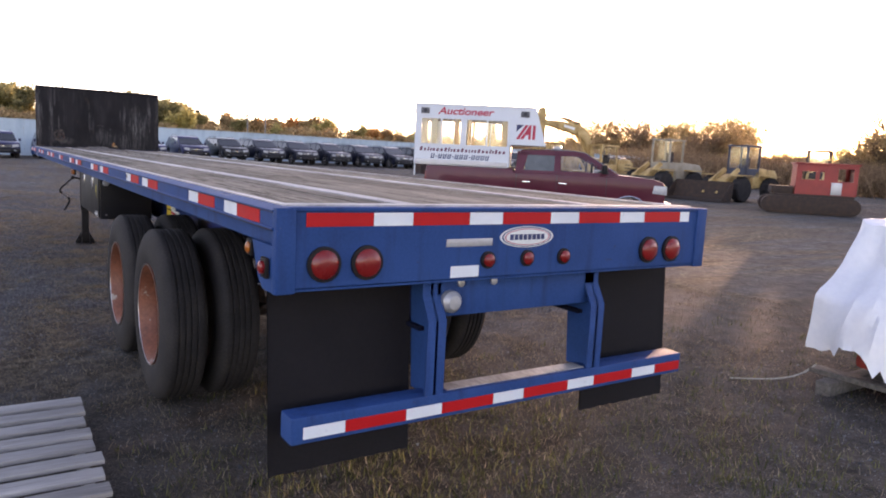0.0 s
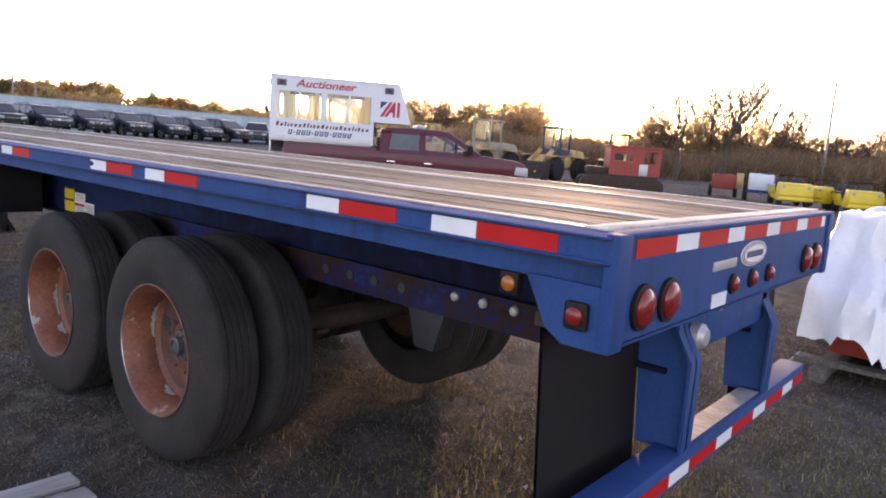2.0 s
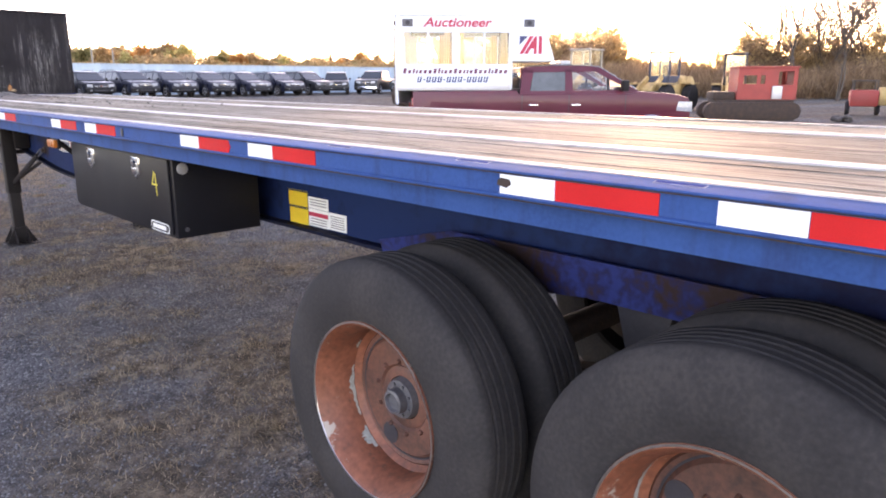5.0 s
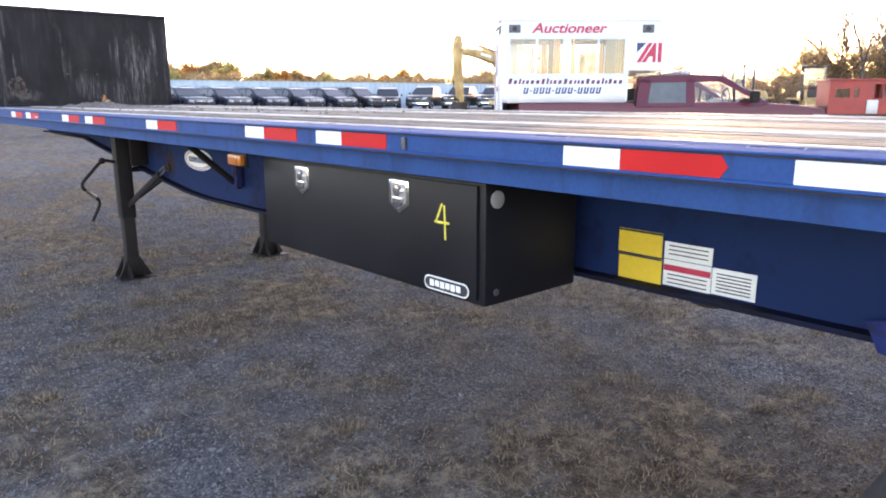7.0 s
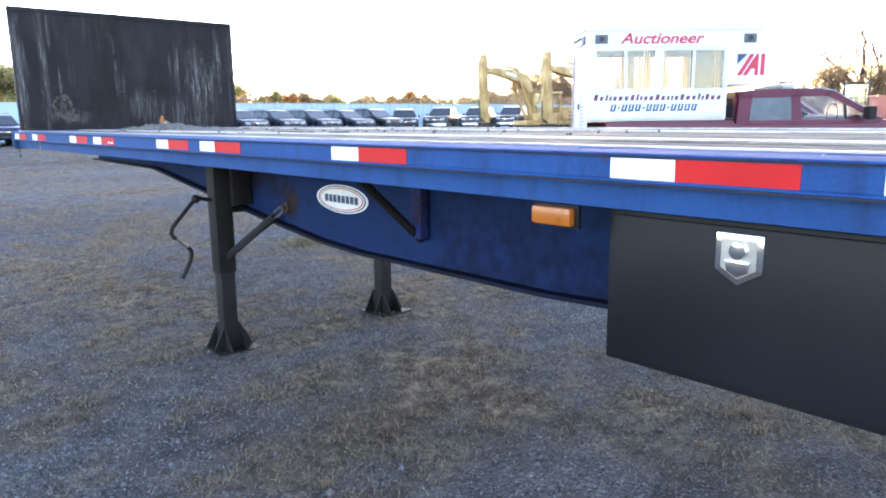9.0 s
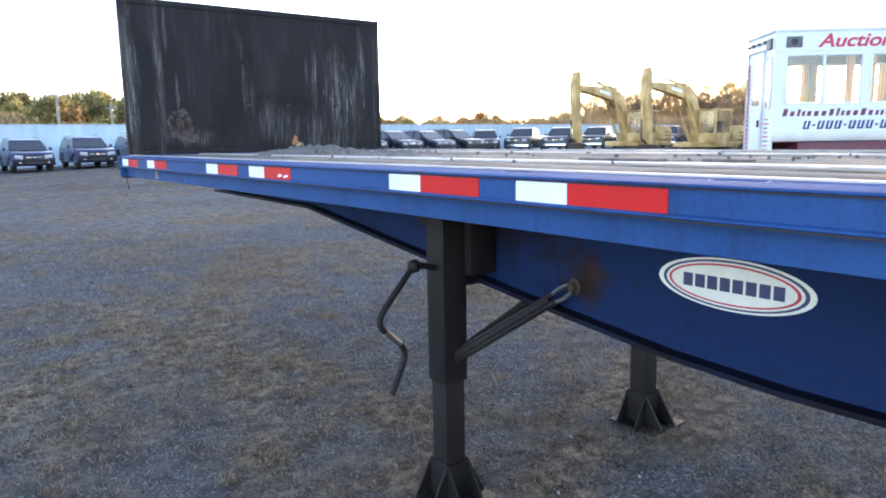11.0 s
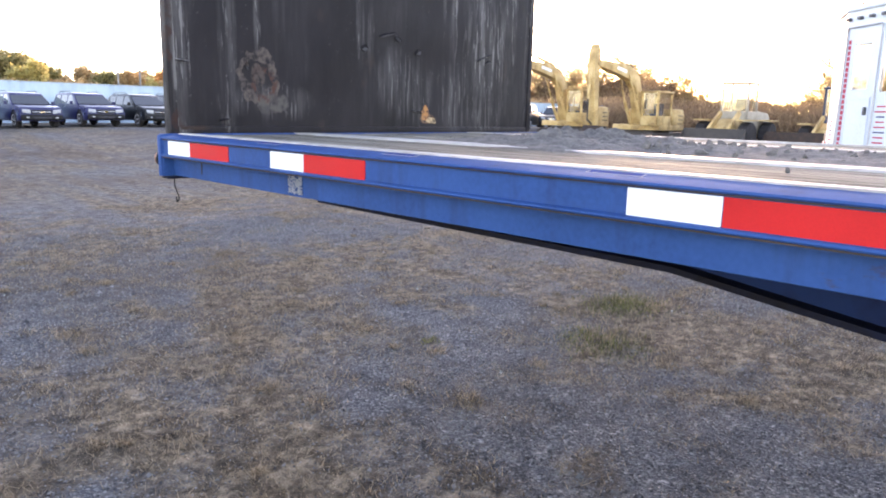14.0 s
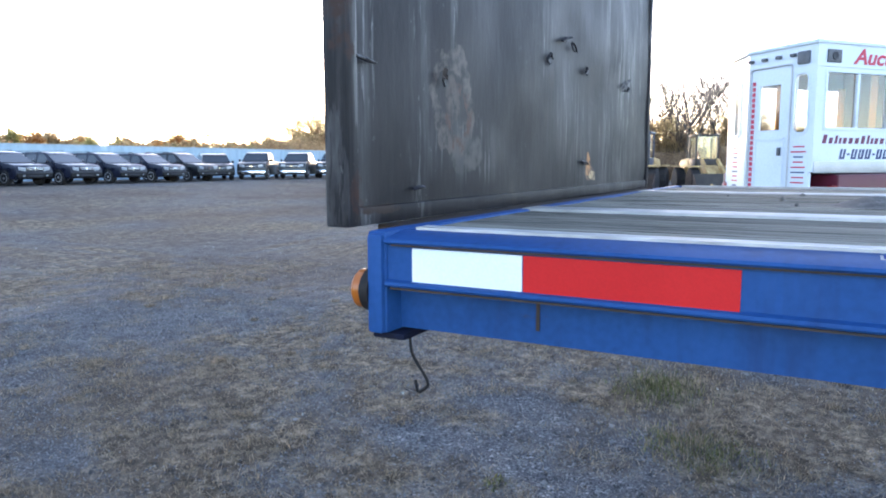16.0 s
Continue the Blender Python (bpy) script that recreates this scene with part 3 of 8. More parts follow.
def tube(bm, pts, r, segs=10, r2=None, cap=True):
    """A round bar through the points; r2: its radius at the end."""
    pts = [Vector(p) for p in pts]
    r2 = r if r2 is None else r2
    rings, side = [], None
    for i, p in enumerate(pts):
        d = (pts[min(i + 1, len(pts) - 1)] - pts[max(i - 1, 0)]).normalized()
        if side is None:
            side = d.orthogonal().normalized()
        else:
            side = (side - d * side.dot(d)).normalized()
        up = d.cross(side)
        k = r + (r2 - r) * i / max(1, len(pts) - 1)
        rings.append([bm.verts.new(p + (side * math.cos(2 * math.pi * s / segs) + up * math.sin(2 * math.pi * s / segs)) * k) for s in range(segs)])
    for a, b in zip(rings, rings[1:]):
        for s in range(segs):
            j = (s + 1) % segs
            bm.faces.new((a[s], a[j], b[j], b[s]))
    if cap:
        bm.faces.new(rings[0][::-1])
        bm.faces.new(rings[-1])
    return bm


def bent(pts, n=4):
    """Rounds the corners of a chain of points."""
    pts = [Vector(p) for p in pts]
    out = [pts[0]]
    for a, b, c in zip(pts, pts[1:], pts[2:]):
        p, q = b + (a - b).normalized() * min(0.05, (a - b).length / 3), b + (c - b).normalized() * min(0.05, (c - b).length / 3)
        for k in range(n + 1):
            u = k / n
            out.append(p * (1 - u) ** 2 + b * 2 * u * (1 - u) + q * u * u)
    return out + [pts[-1]]


def mesh_of(name, bm, material, angle=35):
    me = bpy.data.meshes.new(name)
    bm.to_mesh(me)
    bm.free()
    me.materials.append(material)
    me.polygons.foreach_set("use_smooth", [True] * len(me.polygons))
    me.set_sharp_from_angle(angle=radians(angle))
    return me


def part(name, bm, material, parent, label="", angle=35):
    ob = new(name, bm if isinstance(bm, bpy.types.Mesh) else mesh_of(name, bm, material, angle))
    ob.parent = parent
    if parent is not None and parent.type == "EMPTY" and parent in BASE:
        ob.location = -BASE[parent]
    if label:
        tagged(ob, label)
    return ob


def thing(name, label, category, base=(0, 0, 0), group="", kind="", world_coords=True):
    """An Empty at the base of a thing. world_coords: its parts are given in the world's metres."""
    ob = new(name)
    ob.location = base
    ob.empty_display_size = 0.2
    if world_coords:
        BASE[ob] = Vector(base)
    return tagged(ob, label, category, group, kind)


def solo(name, bm, material, label, category, group="", kind="", base=None, angle=35):
    """A thing that is one mesh."""
    ob = new(name, mesh_of(name, bm, material, angle))
    if base is not None:
        ob.data.transform(Matrix.Translation(-Vector(base)))
        ob.location = base
    return tagged(ob, label, category, group, kind)


def B():
    return bmesh.new()


def ellipse(bm, cx, cy, a, b, plane, at, thick, segs=36):
    """A flat oval plate in the plane x or y = at."""
    pts = [(cx + a * math.cos(2 * math.pi * k / segs), cy + b * math.sin(2 * math.pi * k / segs)) for k in range(segs)]
    return prism(bm, pts, at, at + thick, plane)

# ---- ground ----
def rise(x, y):
    """The yard climbs a little towards the fence, more so away from its near corner."""
    u, v = min(1, max(0, (y - 29) / 17)), min(1, max(0, (x - 2) / 11))
    return 0.57 * u * u * (3 - 2 * u) * (0.52 + 0.48 * v * v * (3 - 2 * v))


def ground_height(x, y):
    near = math.exp(-((x - 2) ** 2 + (y - 6) ** 2) / 900.0)
    return rise(x, y) + 0.025 * noise.noise(Vector((x * 0.35, y * 0.35, 0))) * near + 0.10 * noise.noise(Vector((x * 0.04, y * 0.04, 3))) * (1 - near)


def turf_at(x, y):
    """How thickly dry turf covers the gravel, about -1 to 1."""
    return 0.62 * noise.fractal(Vector((x * 0.5, y * 0.5, 2.0)), 0.9, 2.0, 4) + 0.62 * noise.fractal(Vector((x * 2.4, y * 2.4, 5.0)), 0.9, 2.0, 3)


def build_ground():
    far = [-2500, -800, -300, -120, -60, -30, -16, -9]
    xs = far + [-5 + 0.14 * k for k in range(102)] + [11, 12.5, 14, 16, 18, 20.5, 23, 25.5, 28, 31, 34, 38, 42, 47, 52, 64, 80, 110, 160, 300, 800, 2500]
    ys = far + [-6 + 0.14 * k for k in range(208)] + [25, 27, 29, 31, 32.5, 34, 36, 38, 40, 42, 44, 45.5, 47, 48.5, 50, 52, 55, 64, 80, 110, 160, 300, 800, 2500]
    verts = [(x, y, ground_height(x, y) if abs(x) < 200 and abs(y) < 200 else 0.0) for y in ys for x in xs]
    w = len(xs)
    faces = [(j * w + i, j * w + i + 1, (j + 1) * w + i + 1, (j + 1) * w + i) for j in range(len(ys) - 1) for i in range(w - 1)]
    me = bpy.data.meshes.new("ground")
    me.from_pydata(verts, [], faces)
    me.materials.append(GROUND)
    me.shade_smooth()
    cover = me.attributes.new("turf", "FLOAT", "POINT")
    cover.data.foreach_set("value", [0.5 + 0.9 * turf_at(v[0], v[1]) for v in verts])
    tagged(new("ground", me), "grey gravel yard with patches of dry brown turf", "ground", kind="structure")


build_ground()


def build_fence(y=54.6, x0=-31.0, n=44, w=2.6, top=2.37):
    """A ribbed metal fence of panels on posts."""
    root = thing("fence", "pale blue ribbed sheet metal fence along the yard", "fence", (x0, y, 0.44), kind="structure")
    bm = B()
    k, pts = 20, []
    for i in range(k + 1):
        u = i % 4
        pts.append((w * i / k - 0.004 * (i == k), (0.0, 0.0, 0.035, 0.035)[u]))
    lo = [bm.verts.new((a, b, -0.30)) for a, b in pts]
    hi = [bm.verts.new((a, b, top - 0.05)) for a, b in pts]
    lo2 = [bm.verts.new((a, b + 0.006, -0.30)) for a, b in pts]
    hi2 = [bm.verts.new((a, b + 0.006, top - 0.05)) for a, b in pts]
    for i in range(k):
        bm.faces.new((lo[i], lo[i + 1], hi[i + 1], hi[i]))
        bm.faces.new((lo2[i + 1], lo2[i], hi2[i], hi2[i + 1]))
        bm.faces.new((hi[i], hi[i + 1], hi2[i + 1], hi2[i]))
    panel = mesh_of("panel", bm, FENCE)
    bm = B()
    box(bm, -0.06, 0.06, 0.045, 0.165, -0.35, top - 0.02)
    post = mesh_of("post", bm, POLE)
    bm = B()
    box(bm, 0, w * n, -0.02, 0.045, top - 0.045, top, 0.006)
    part("top_rail", bm, FENCE, root).location = (0, 0, 0)
    for i in range(n):
        p = part("panel", panel, FENCE, root)
        p.location = (w * i, 0, 0)
        if i % 2 == 0:
            part("post", post, POLE, root).location = (w * i, 0, 0)


build_fence()

# ---- flatbed trailer ----
XL, XR, YR, YF, DECK = 1.0, 3.44, 0.0, 13.735, 1.511
XM = (XL + XR) / 2


def tape_piece(name, root, material, axis, a0, a1, at, z0=1.436, z1=1.487, toothed=False):
    bm = B()
    t = 0.0025
    if axis == "x":
        if toothed:
            prism(bm, [(a1, z0), (a1, z1), (a0 + 0.018, z1), (a0, (z0 + z1) / 2), (a0 + 0.018, z0)], at - t, at, "x")
        else:
            box(bm, at - t, at, a0, a1, z0, z1)
    else:
        box(bm, a0, a1, at - t, at, z0, z1)
    part(name, bm, material, root)


def wheel_profile(xo, w, R, rim):
    """Tyre section from the outer side inwards, with tread grooves."""
    p = [(rim, xo + 0.035), (rim + 0.012, xo + 0.018), (rim + 0.06, xo + 0.004), (rim + 0.11, xo), (R - 0.06, xo + 0.012), (R - 0.022, xo + 0.026), (R - 0.004, xo + 0.045)]
    g0, g1, n = xo + 0.05, xo + w - 0.05, 5
    for k in range(n):
        a = g0 + (g1 - g0) * k / n
        b = g0 + (g1 - g0) * (k + 1) / n
        p += [(R, a + 0.003), (R, b - 0.010)] + ([(R - 0.010, b - 0.008), (R - 0.010, b - 0.001)] if k < n - 1 else [])
    p += [(R - 0.004, xo + w - 0.045), (R - 0.022, xo + w - 0.026), (R - 0.06, xo + w - 0.012), (rim + 0.11, xo + w), (rim + 0.06, xo + w - 0.004), (rim + 0.012, xo + w - 0.018), (rim, xo + w - 0.035)]
    return p


def trailer_wheel(root, xo, cy, cz, R, side, outer):
    """One wheel of a dual pair. side: 1 with its outer face to -x, -1 to +x. outer: the dished wheel that is seen."""
    rim = 0.318
    flip = Matrix.Identity(4) if side > 0 else Matrix.Translation((2 * XM, 0, 0)) @ Matrix.Diagonal((-1, 1, 1, 1))
    w = 0.28
    bm = B()
    lathe(bm, wheel_profile(xo, w, R, rim), (0, cy, cz), "x", 64, closed=False)
    for f in [f for f in bm.faces if len(f.verts) > 20]:
        bm.faces.remove(f)
    bm.transform(flip)
    if side < 0:
        bmesh.ops.reverse_faces(bm, faces=bm.faces[:])
    wheel = part("wheel", bm, RUBBER, root, "worn black rubber tyre on a rusty red rim")
    bm = B()
    deep = 0.19 if outer else 0.03
    prof = [(rim + 0.014, xo + 0.022), (rim + 0.016, xo + 0.012), (rim + 0.006, xo + 0.010), (rim - 0.006, xo + 0.024), (rim - 0.012, xo + 0.05), (rim - 0.03, xo + 0.075), (rim - 0.034, xo + deep - 0.02), (rim - 0.055, xo + deep),
            (rim - 0.05, xo + deep + 0.03), (rim - 0.02, xo + deep), (rim - 0.012, xo + 0.1), (rim, xo + 0.05)]
    lathe(bm, prof, (0, cy, cz), "x", 56, closed=True)
    bm.transform(flip)
    if side < 0:
        bmesh.ops.reverse_faces(bm, faces=bm.faces[:])
    rim_ob = new("rim", mesh_of("rim", bm, RIM if outer else UNDER))
    rim_ob.parent = wheel
    tagged(rim_ob, "rusty red-orange dished rim" if outer else "grimy inner rim")
    bm = B()
    lathe(bm, [(rim - 0.054, xo + deep + 0.004), (rim - 0.062, xo + deep - 0.004), (0.236, xo + deep + 0.002), (0.222, xo + deep - 0.012), (0.13, xo + deep - 0.012), (0.12, xo + deep), (0.12, xo + deep + 0.012), (rim - 0.054, xo + deep + 0.02)], (0, cy, cz), "x", 56, closed=True)
    bm.transform(flip)
    if side < 0:
        bmesh.ops.reverse_faces(bm, faces=bm.faces[:])
    disc_ob = new("wheel_disc", mesh_of("wheel_disc", bm, DISC if outer else UNDER))
    disc_ob.parent = wheel
    tagged(disc_ob, "rust-brown wheel disc")
    if not outer:
        return wheel
    bm = B()
    lathe(bm, [(rim + 0.013, xo + 0.0105), (rim + 0.015, xo + 0.008), (rim + 0.009, xo + 0.008), (rim + 0.008, xo + 0.0105)], (0, cy, cz), "x", 56, closed=True)
    bm.transform(flip)
    h = new("rim_lip", mesh_of("rim_lip", bm, STEEL))
    h.parent = wheel
    tagged(h, "bright worn lip of the rim")
    for k in range(2):
        a = math.pi * k + (0.42 if cy < 3 else -1.15)
        bm = B()
        lathe(bm, [(0.042, xo + deep - 0.0135), (0.042, xo + deep + 0.004)], (0, cy + 0.186 * math.cos(a), cz + 0.186 * math.sin(a)), "x", 20)
        bm.transform(flip)
        h = new("hand_hole", mesh_of("hand_hole", bm, INK))
        h.parent = wheel
    for k in range(8):
        a = 2 * math.pi * (k + 0.5) / 8
        bm = B()
        lathe(bm, [(0.007, xo + deep - 0.032), (0.007, xo + deep - 0.040), (0.003, xo + deep - 0.041)], (0, cy + 0.060 * math.cos(a), cz + 0.060 * math.sin(a)), "x", 6)
        bm.transform(flip)
        h = new("hub_bolt", mesh_of("hub_bolt", bm, HUB))
        h.parent = wheel
    bm = B()
    lathe(bm, [(0.084, xo + deep + 0.02), (0.080, xo + deep - 0.012), (0.076, xo + deep - 0.02), (0.073, xo + deep - 0.032), (0.050, xo + deep - 0.036), (0.046, xo + deep - 0.066), (0.036, xo + deep - 0.070), (0.031, xo + deep - 0.056), (0.01, xo + deep - 0.054)], (0, cy, cz), "x", 32)
    bm.transform(flip)
    h = new("hub_cap", mesh_of("hub_cap", bm, HUB))
    h.parent = wheel
    tagged(h, "grey oil hub cap")
    bm = B()
    lathe(bm, [(0.1215, xo + deep + 0.012), (0.1205, xo + deep - 0.004), (0.110, xo + deep - 0.009), (0.084, xo + deep - 0.009), (0.084, xo + deep + 0.012)], (0, cy, cz), "x", 32, closed=True)
    bm.transform(flip)
    h = new("hub_flange", mesh_of("hub_flange", bm, DISC))
    h.parent = wheel
    tagged(h, "rusty hub flange")
    for k in range(10):
        a = 2 * math.pi * (k + 0.3) / 10
        bm = B()
        lathe(bm, [(0.010, xo + deep - 0.010), (0.010, xo + deep - 0.018), (0.006, xo + deep - 0.024), (0.004, xo + deep - 0.026)], (0, cy + 0.142 * math.cos(a), cz + 0.142 * math.sin(a)), "x", 6)
        bm.transform(flip)
        h = new("wheel_nut", mesh_of("wheel_nut", bm, DISC))
        h.parent = wheel
    bm = B()
    lathe(bm, [(0.242, xo + deep + 0.002), (0.242, xo + deep - 0.0015), (0.235, xo + deep - 0.0015), (0.235, xo + deep + 0.002)], (0, cy, cz), "x", 56, closed=True)
    bm.transform(flip)
    h = new("disc_seam", mesh_of("disc_seam", bm, INK))
    h.parent = wheel
    rnd = random.Random(int(cy * 100))
    for a0, span, reach in ((-0.30, 0.75, 0.030), (0.55, 0.16, 0.018), (-1.15, 0.34, 0.045), (1.25, 0.20, 0.022), (2.6, 0.45, 0.026), (3.5, 0.22, 0.050)):
        # a ragged flake of bare paint on the barrel, next to the disc
        a0 += rnd.uniform(-0.3, 0.3)
        bm = B()
        n = 16
        ra, rb = [], []
        for k in range(n + 1):
            a, taper = a0 + span * k / n, math.sin(math.pi * (k + 0.3) / (n + 0.6)) ** 0.5
            near, far = deep - 0.022 - 0.006 * rnd.random(), reach * taper * rnd.uniform(0.35, 1.0)
            for ring, d in ((ra, near), (rb, near - far)):
                ring.append(bm.verts.new((xo + d, cy + (rim - 0.0355) * math.cos(a), cz + (rim - 0.0355) * math.sin(a))))
        for k in range(n):
            bm.faces.new((ra[k], ra[k + 1], rb[k + 1], rb[k]))
        bm.transform(flip)
        h = new("paint_scuff", mesh_of("paint_scuff", bm, SCUFF))
        h.parent = wheel
        tagged(h, "pale chipped paint patch")
    return wheel


def build_trailer():
    root = thing("flatbed_trailer", "blue steel flatbed trailer with weathered wooden deck", "trailer", (XM, 6.9, 0))
    # side rails
    for side, xs, out in (("l", XL, 1), ("r", XR, -1)):
        bm = B()
        prof = [(0.002, 1.5015), (0.052, DECK - 0.001), (0.06, DECK - 0.002), (0.06, DECK - 0.01), (0.20, DECK - 0.012), (0.20, 1.372), (0.058, 1.350), (0.042, 1.354), (0.040, 1.422), (0.004, 1.425), (-0.006, 1.427), (-0.008, 1.430), (-0.006, 1.434), (0.004, 1.437), (0.004, 1.4900), (0.001, 1.4915), (-0.005, 1.4925), (-0.008, 1.4955), (-0.006, 1.4995)]
        pts = [(xs + out * a, b) for a, b in prof]
        prism(bm, pts, YR + 0.01, YF, "y")
        part("side_rail", bm, BLUE, root, "scuffed blue painted steel side rail", angle=18)
        # rusty seams under the lip and lower ledge; their dark strips also paint the shade
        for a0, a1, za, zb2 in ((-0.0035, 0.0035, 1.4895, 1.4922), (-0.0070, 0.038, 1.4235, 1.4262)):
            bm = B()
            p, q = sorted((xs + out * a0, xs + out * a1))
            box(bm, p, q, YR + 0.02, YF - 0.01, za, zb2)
            part("rusty_shade_line", bm, UNDER, root, "dark line of rust and painted-in shade along the rail")
        # light trim strip on the deck's edge
        bm = B()
        box(bm, min(xs + out * 0.055, xs + out * 0.092), max(xs + out * 0.055, xs + out * 0.092), 0.13, YF - 0.02, DECK - 0.012, DECK + 0.003)
        part("edge_strip", bm, STRIP, root, "bright worn metal edge strip")
    # conspicuity tape on the side rails: rear end of each red, then white ahead of it
    for k, y_front in enumerate((0.63, 1.243, 2.455, 3.045, 4.35, 4.95, 6.19, 6.80, 8.075, 9.31, 9.92, 11.141, 11.75, 12.972, 13.69)):
        y = y_front - 0.458
        for xs, out in ((XL, 1), (XR, -1)):
            at = xs + 0.004 if out > 0 else xs - 0.004 + 0.0025
            tape_piece("red_tape", root, RED_TAPE, "x", y, y + 0.279, at, toothed=(k == 5))
            tape_piece("white_tape", root, WHITE_TAPE, "x", y + 0.281, y + 0.458, at)
    # peeled and smudged places on the tapes
    for pts, mt, what in (([(10.812, 1.446), (10.775, 1.449), (10.770, 1.456), (10.782, 1.460), (10.808, 1.457)], WHITE_TAPE, "white peeled spot on the red tape"),
                          ([(10.755, 1.444), (10.712, 1.448), (10.708, 1.459), (10.735, 1.457), (10.752, 1.453)], WHITE_TAPE, "white peeled spot on the red tape"),
                          ([(3.055, 1.458), (3.022, 1.452), (3.005, 1.463), (3.012, 1.475), (3.040, 1.478), (3.052, 1.470)], UNDER, "dark smudge on the white tape")):
        bm = B()
        prism(bm, pts, XL + 0.0003, XL + 0.0013, "x")
        part("tape_blemish", bm, mt, root, what)
    # hatched glue residue under one tape, and pale chips on the rail's lip
    bm, r2 = B(), random.Random(6)
    for k in range(300):
        y, z = r2.uniform(12.858, 12.930), r2.uniform(1.360, 1.416)
        d = r2.choice((1, 1, 1, -1)) * r2.uniform(0.002, 0.006)
        prism(bm, [(y, z), (y + 0.0011, z), (y + 0.0011 + d, z + abs(d)), (y + d, z + abs(d))], XL + 0.0375, XL + 0.0395, "x")
    tagged(part("glue_residue", bm, SILVER_SKIRT, root, "pale hatched glue residue"), kind="stuff")
    for k in range(14):
        y = r2.uniform(0.3, 13.5)
        bm = B()
        w = r2.uniform(0.015, 0.07)
        zc = 1.4945 + r2.uniform(0, 0.002)
        box(bm, XL - 0.0088, XL - 0.0060, y, y + w, zc, zc + r2.uniform(0.002, 0.004))
        part("paint_chip", bm, BLUE_DIRTY if k % 3 else UNDER, root)
    for y, z, w, h in ((13.50, 1.374, 0.005, 0.044), (13.58, 1.418, 0.03, 0.003), (13.36, 1.419, 0.02, 0.003), (12.2, 1.419, 0.03, 0.002), (10.8, 1.419, 0.03, 0.002), (6.3, 1.419, 0.03, 0.002)):
        bm = B()
        box(bm, XL + 0.0385, XL + 0.0402, y, y + w, z, z + h)
        part("grime_mark", bm, UNDER, root)
    bm = B()
    box(bm, XL - 0.006, XL + 0.004, 5.619, 5.639, 1.440, 1.482, 0.003)
    part("rail_tab", bm, HUB, root, "small rusty tab on the rail")
    # stake pocket openings in the sloping top flange, each with a worn bright rim
    def flange(x):
        return 1.5015 + (x - 0.002) / 0.05 * (DECK - 0.001 - 1.5015)

    for k in range(21):
        y = 0.652 + 0.616 * k
        for xs, out in ((XL, 1), (XR, -1)):
            for nm, x0, x1, ya, yb, up, mt in (("pocket_rim", 0.026, 0.043, y - 0.003, y + 0.119, 0.0006, STRIP), ("pocket_opening", 0.0275, 0.0415, y, y + 0.116, 0.0010, BLUE_DIRTY)):
                bm = B()
                prism(bm, [(xs + out * x0, flange(x0) + up), (xs + out * x1, flange(x1) + up), (xs + out * x1, flange(x1) - 0.004), (xs + out * x0, flange(x0) - 0.004)], ya, yb, "y")
                part(nm, bm, mt, root)
    # front end
    bm = B()
    box(bm, XL, XR, YF, YF + 0.035, 1.351, DECK, 0.006)
    part("front_plate", bm, BLUE, root)
    for xs in (XL - 0.008, XR - 0.022):
        bm = B()
        box(bm, xs, xs + 0.03, YF + 0.004, YF + 0.032, 1.351, DECK - 0.004, 0.007)
        part("front_corner_post", bm, BLUE, root)
    bm = B()
    box(bm, XL + 0.004, XR - 0.004, YF - 0.028, YF + 0.030, 1.342, 1.352, 0.003)
    part("front_lower_lip", bm, LEG_PLATE, root, "dark rusted lower lip of the front beam")
    bm = B()
    tube(bm, bent([(XL + 0.03, YF - 0.022, 1.350), (XL + 0.028, YF - 0.026, 1.316), (XL + 0.03, YF - 0.052, 1.280), (XL + 0.03, YF - 0.056, 1.268), (XL + 0.03, YF - 0.036, 1.252), (XL + 0.03, YF - 0.032, 1.274)], 3), 0.0026, 6)
    part("loose_wire", bm, BLACK, root, "loose black wire hanging from the front corner")
    for xs in (XL + 0.024, XR - 0.024):
        bm = B()
        lathe(bm, [(0.036, 0), (0.035, 0.016), (0.030, 0.020)], (xs, YF + 0.030, 1.415), "y", 20)
        part("marker_base", bm, BLACK, root)
        bm = B()
        lathe(bm, [(0.031, 0.018), (0.031, 0.032), (0.026, 0.037), (0.006, 0.039)], (xs, YF + 0.030, 1.415), "y", 20)
        part("marker_lens", bm, AMBER, root, "amber clearance lamp lens")
    # rear end plate with the tail lamps
    bm = B()
    prism(bm, [(XL + 0.075, 1.498), (XR - 0.075, 1.498), (XR - 0.075, 1.205), (XL + 0.075, 1.205)], 0.0, 0.012, "y")
    box(bm, XL + 0.05, XR - 0.05, -0.010, 0.05, 1.495, DECK, 0.006)
    box(bm, XL + 0.07, XR - 0.07, 0.0, 0.10, 1.195, 1.212, 0.003)
    part("rear_plate", bm, BLUE, root, "blue rear end plate")
    for xs, out in ((XL, 1), (XR, -1)):
        bm = B()
        a, b = sorted((xs, xs + out * 0.078))
        box(bm, a, b, -0.012, 0.03, 1.19, DECK - 0.002, 0.008)
        part("rear_corner_post", bm, BLUE, root)
        bm = B()
        a, b = sorted((xs + out * 0.006, xs + out * 0.018))
        prism(bm, [(0.02, 1.19), (0.135, 1.19), (0.19, 1.225), (0.265, 1.365), (0.02, 1.365)], a, b, "x")
        part("corner_gusset", bm, BLUE, root, "slanted blue corner gusset")
        bm = B()
        a, b = sorted((xs - out * 0.012, xs + out * 0.004))
        box(bm, a, b, 0.055, 0.125, 1.240, 1.318, 0.012)
        part("marker_base", bm, BLACK, root)
        bm = B()
        ca = xs - out * 0.012
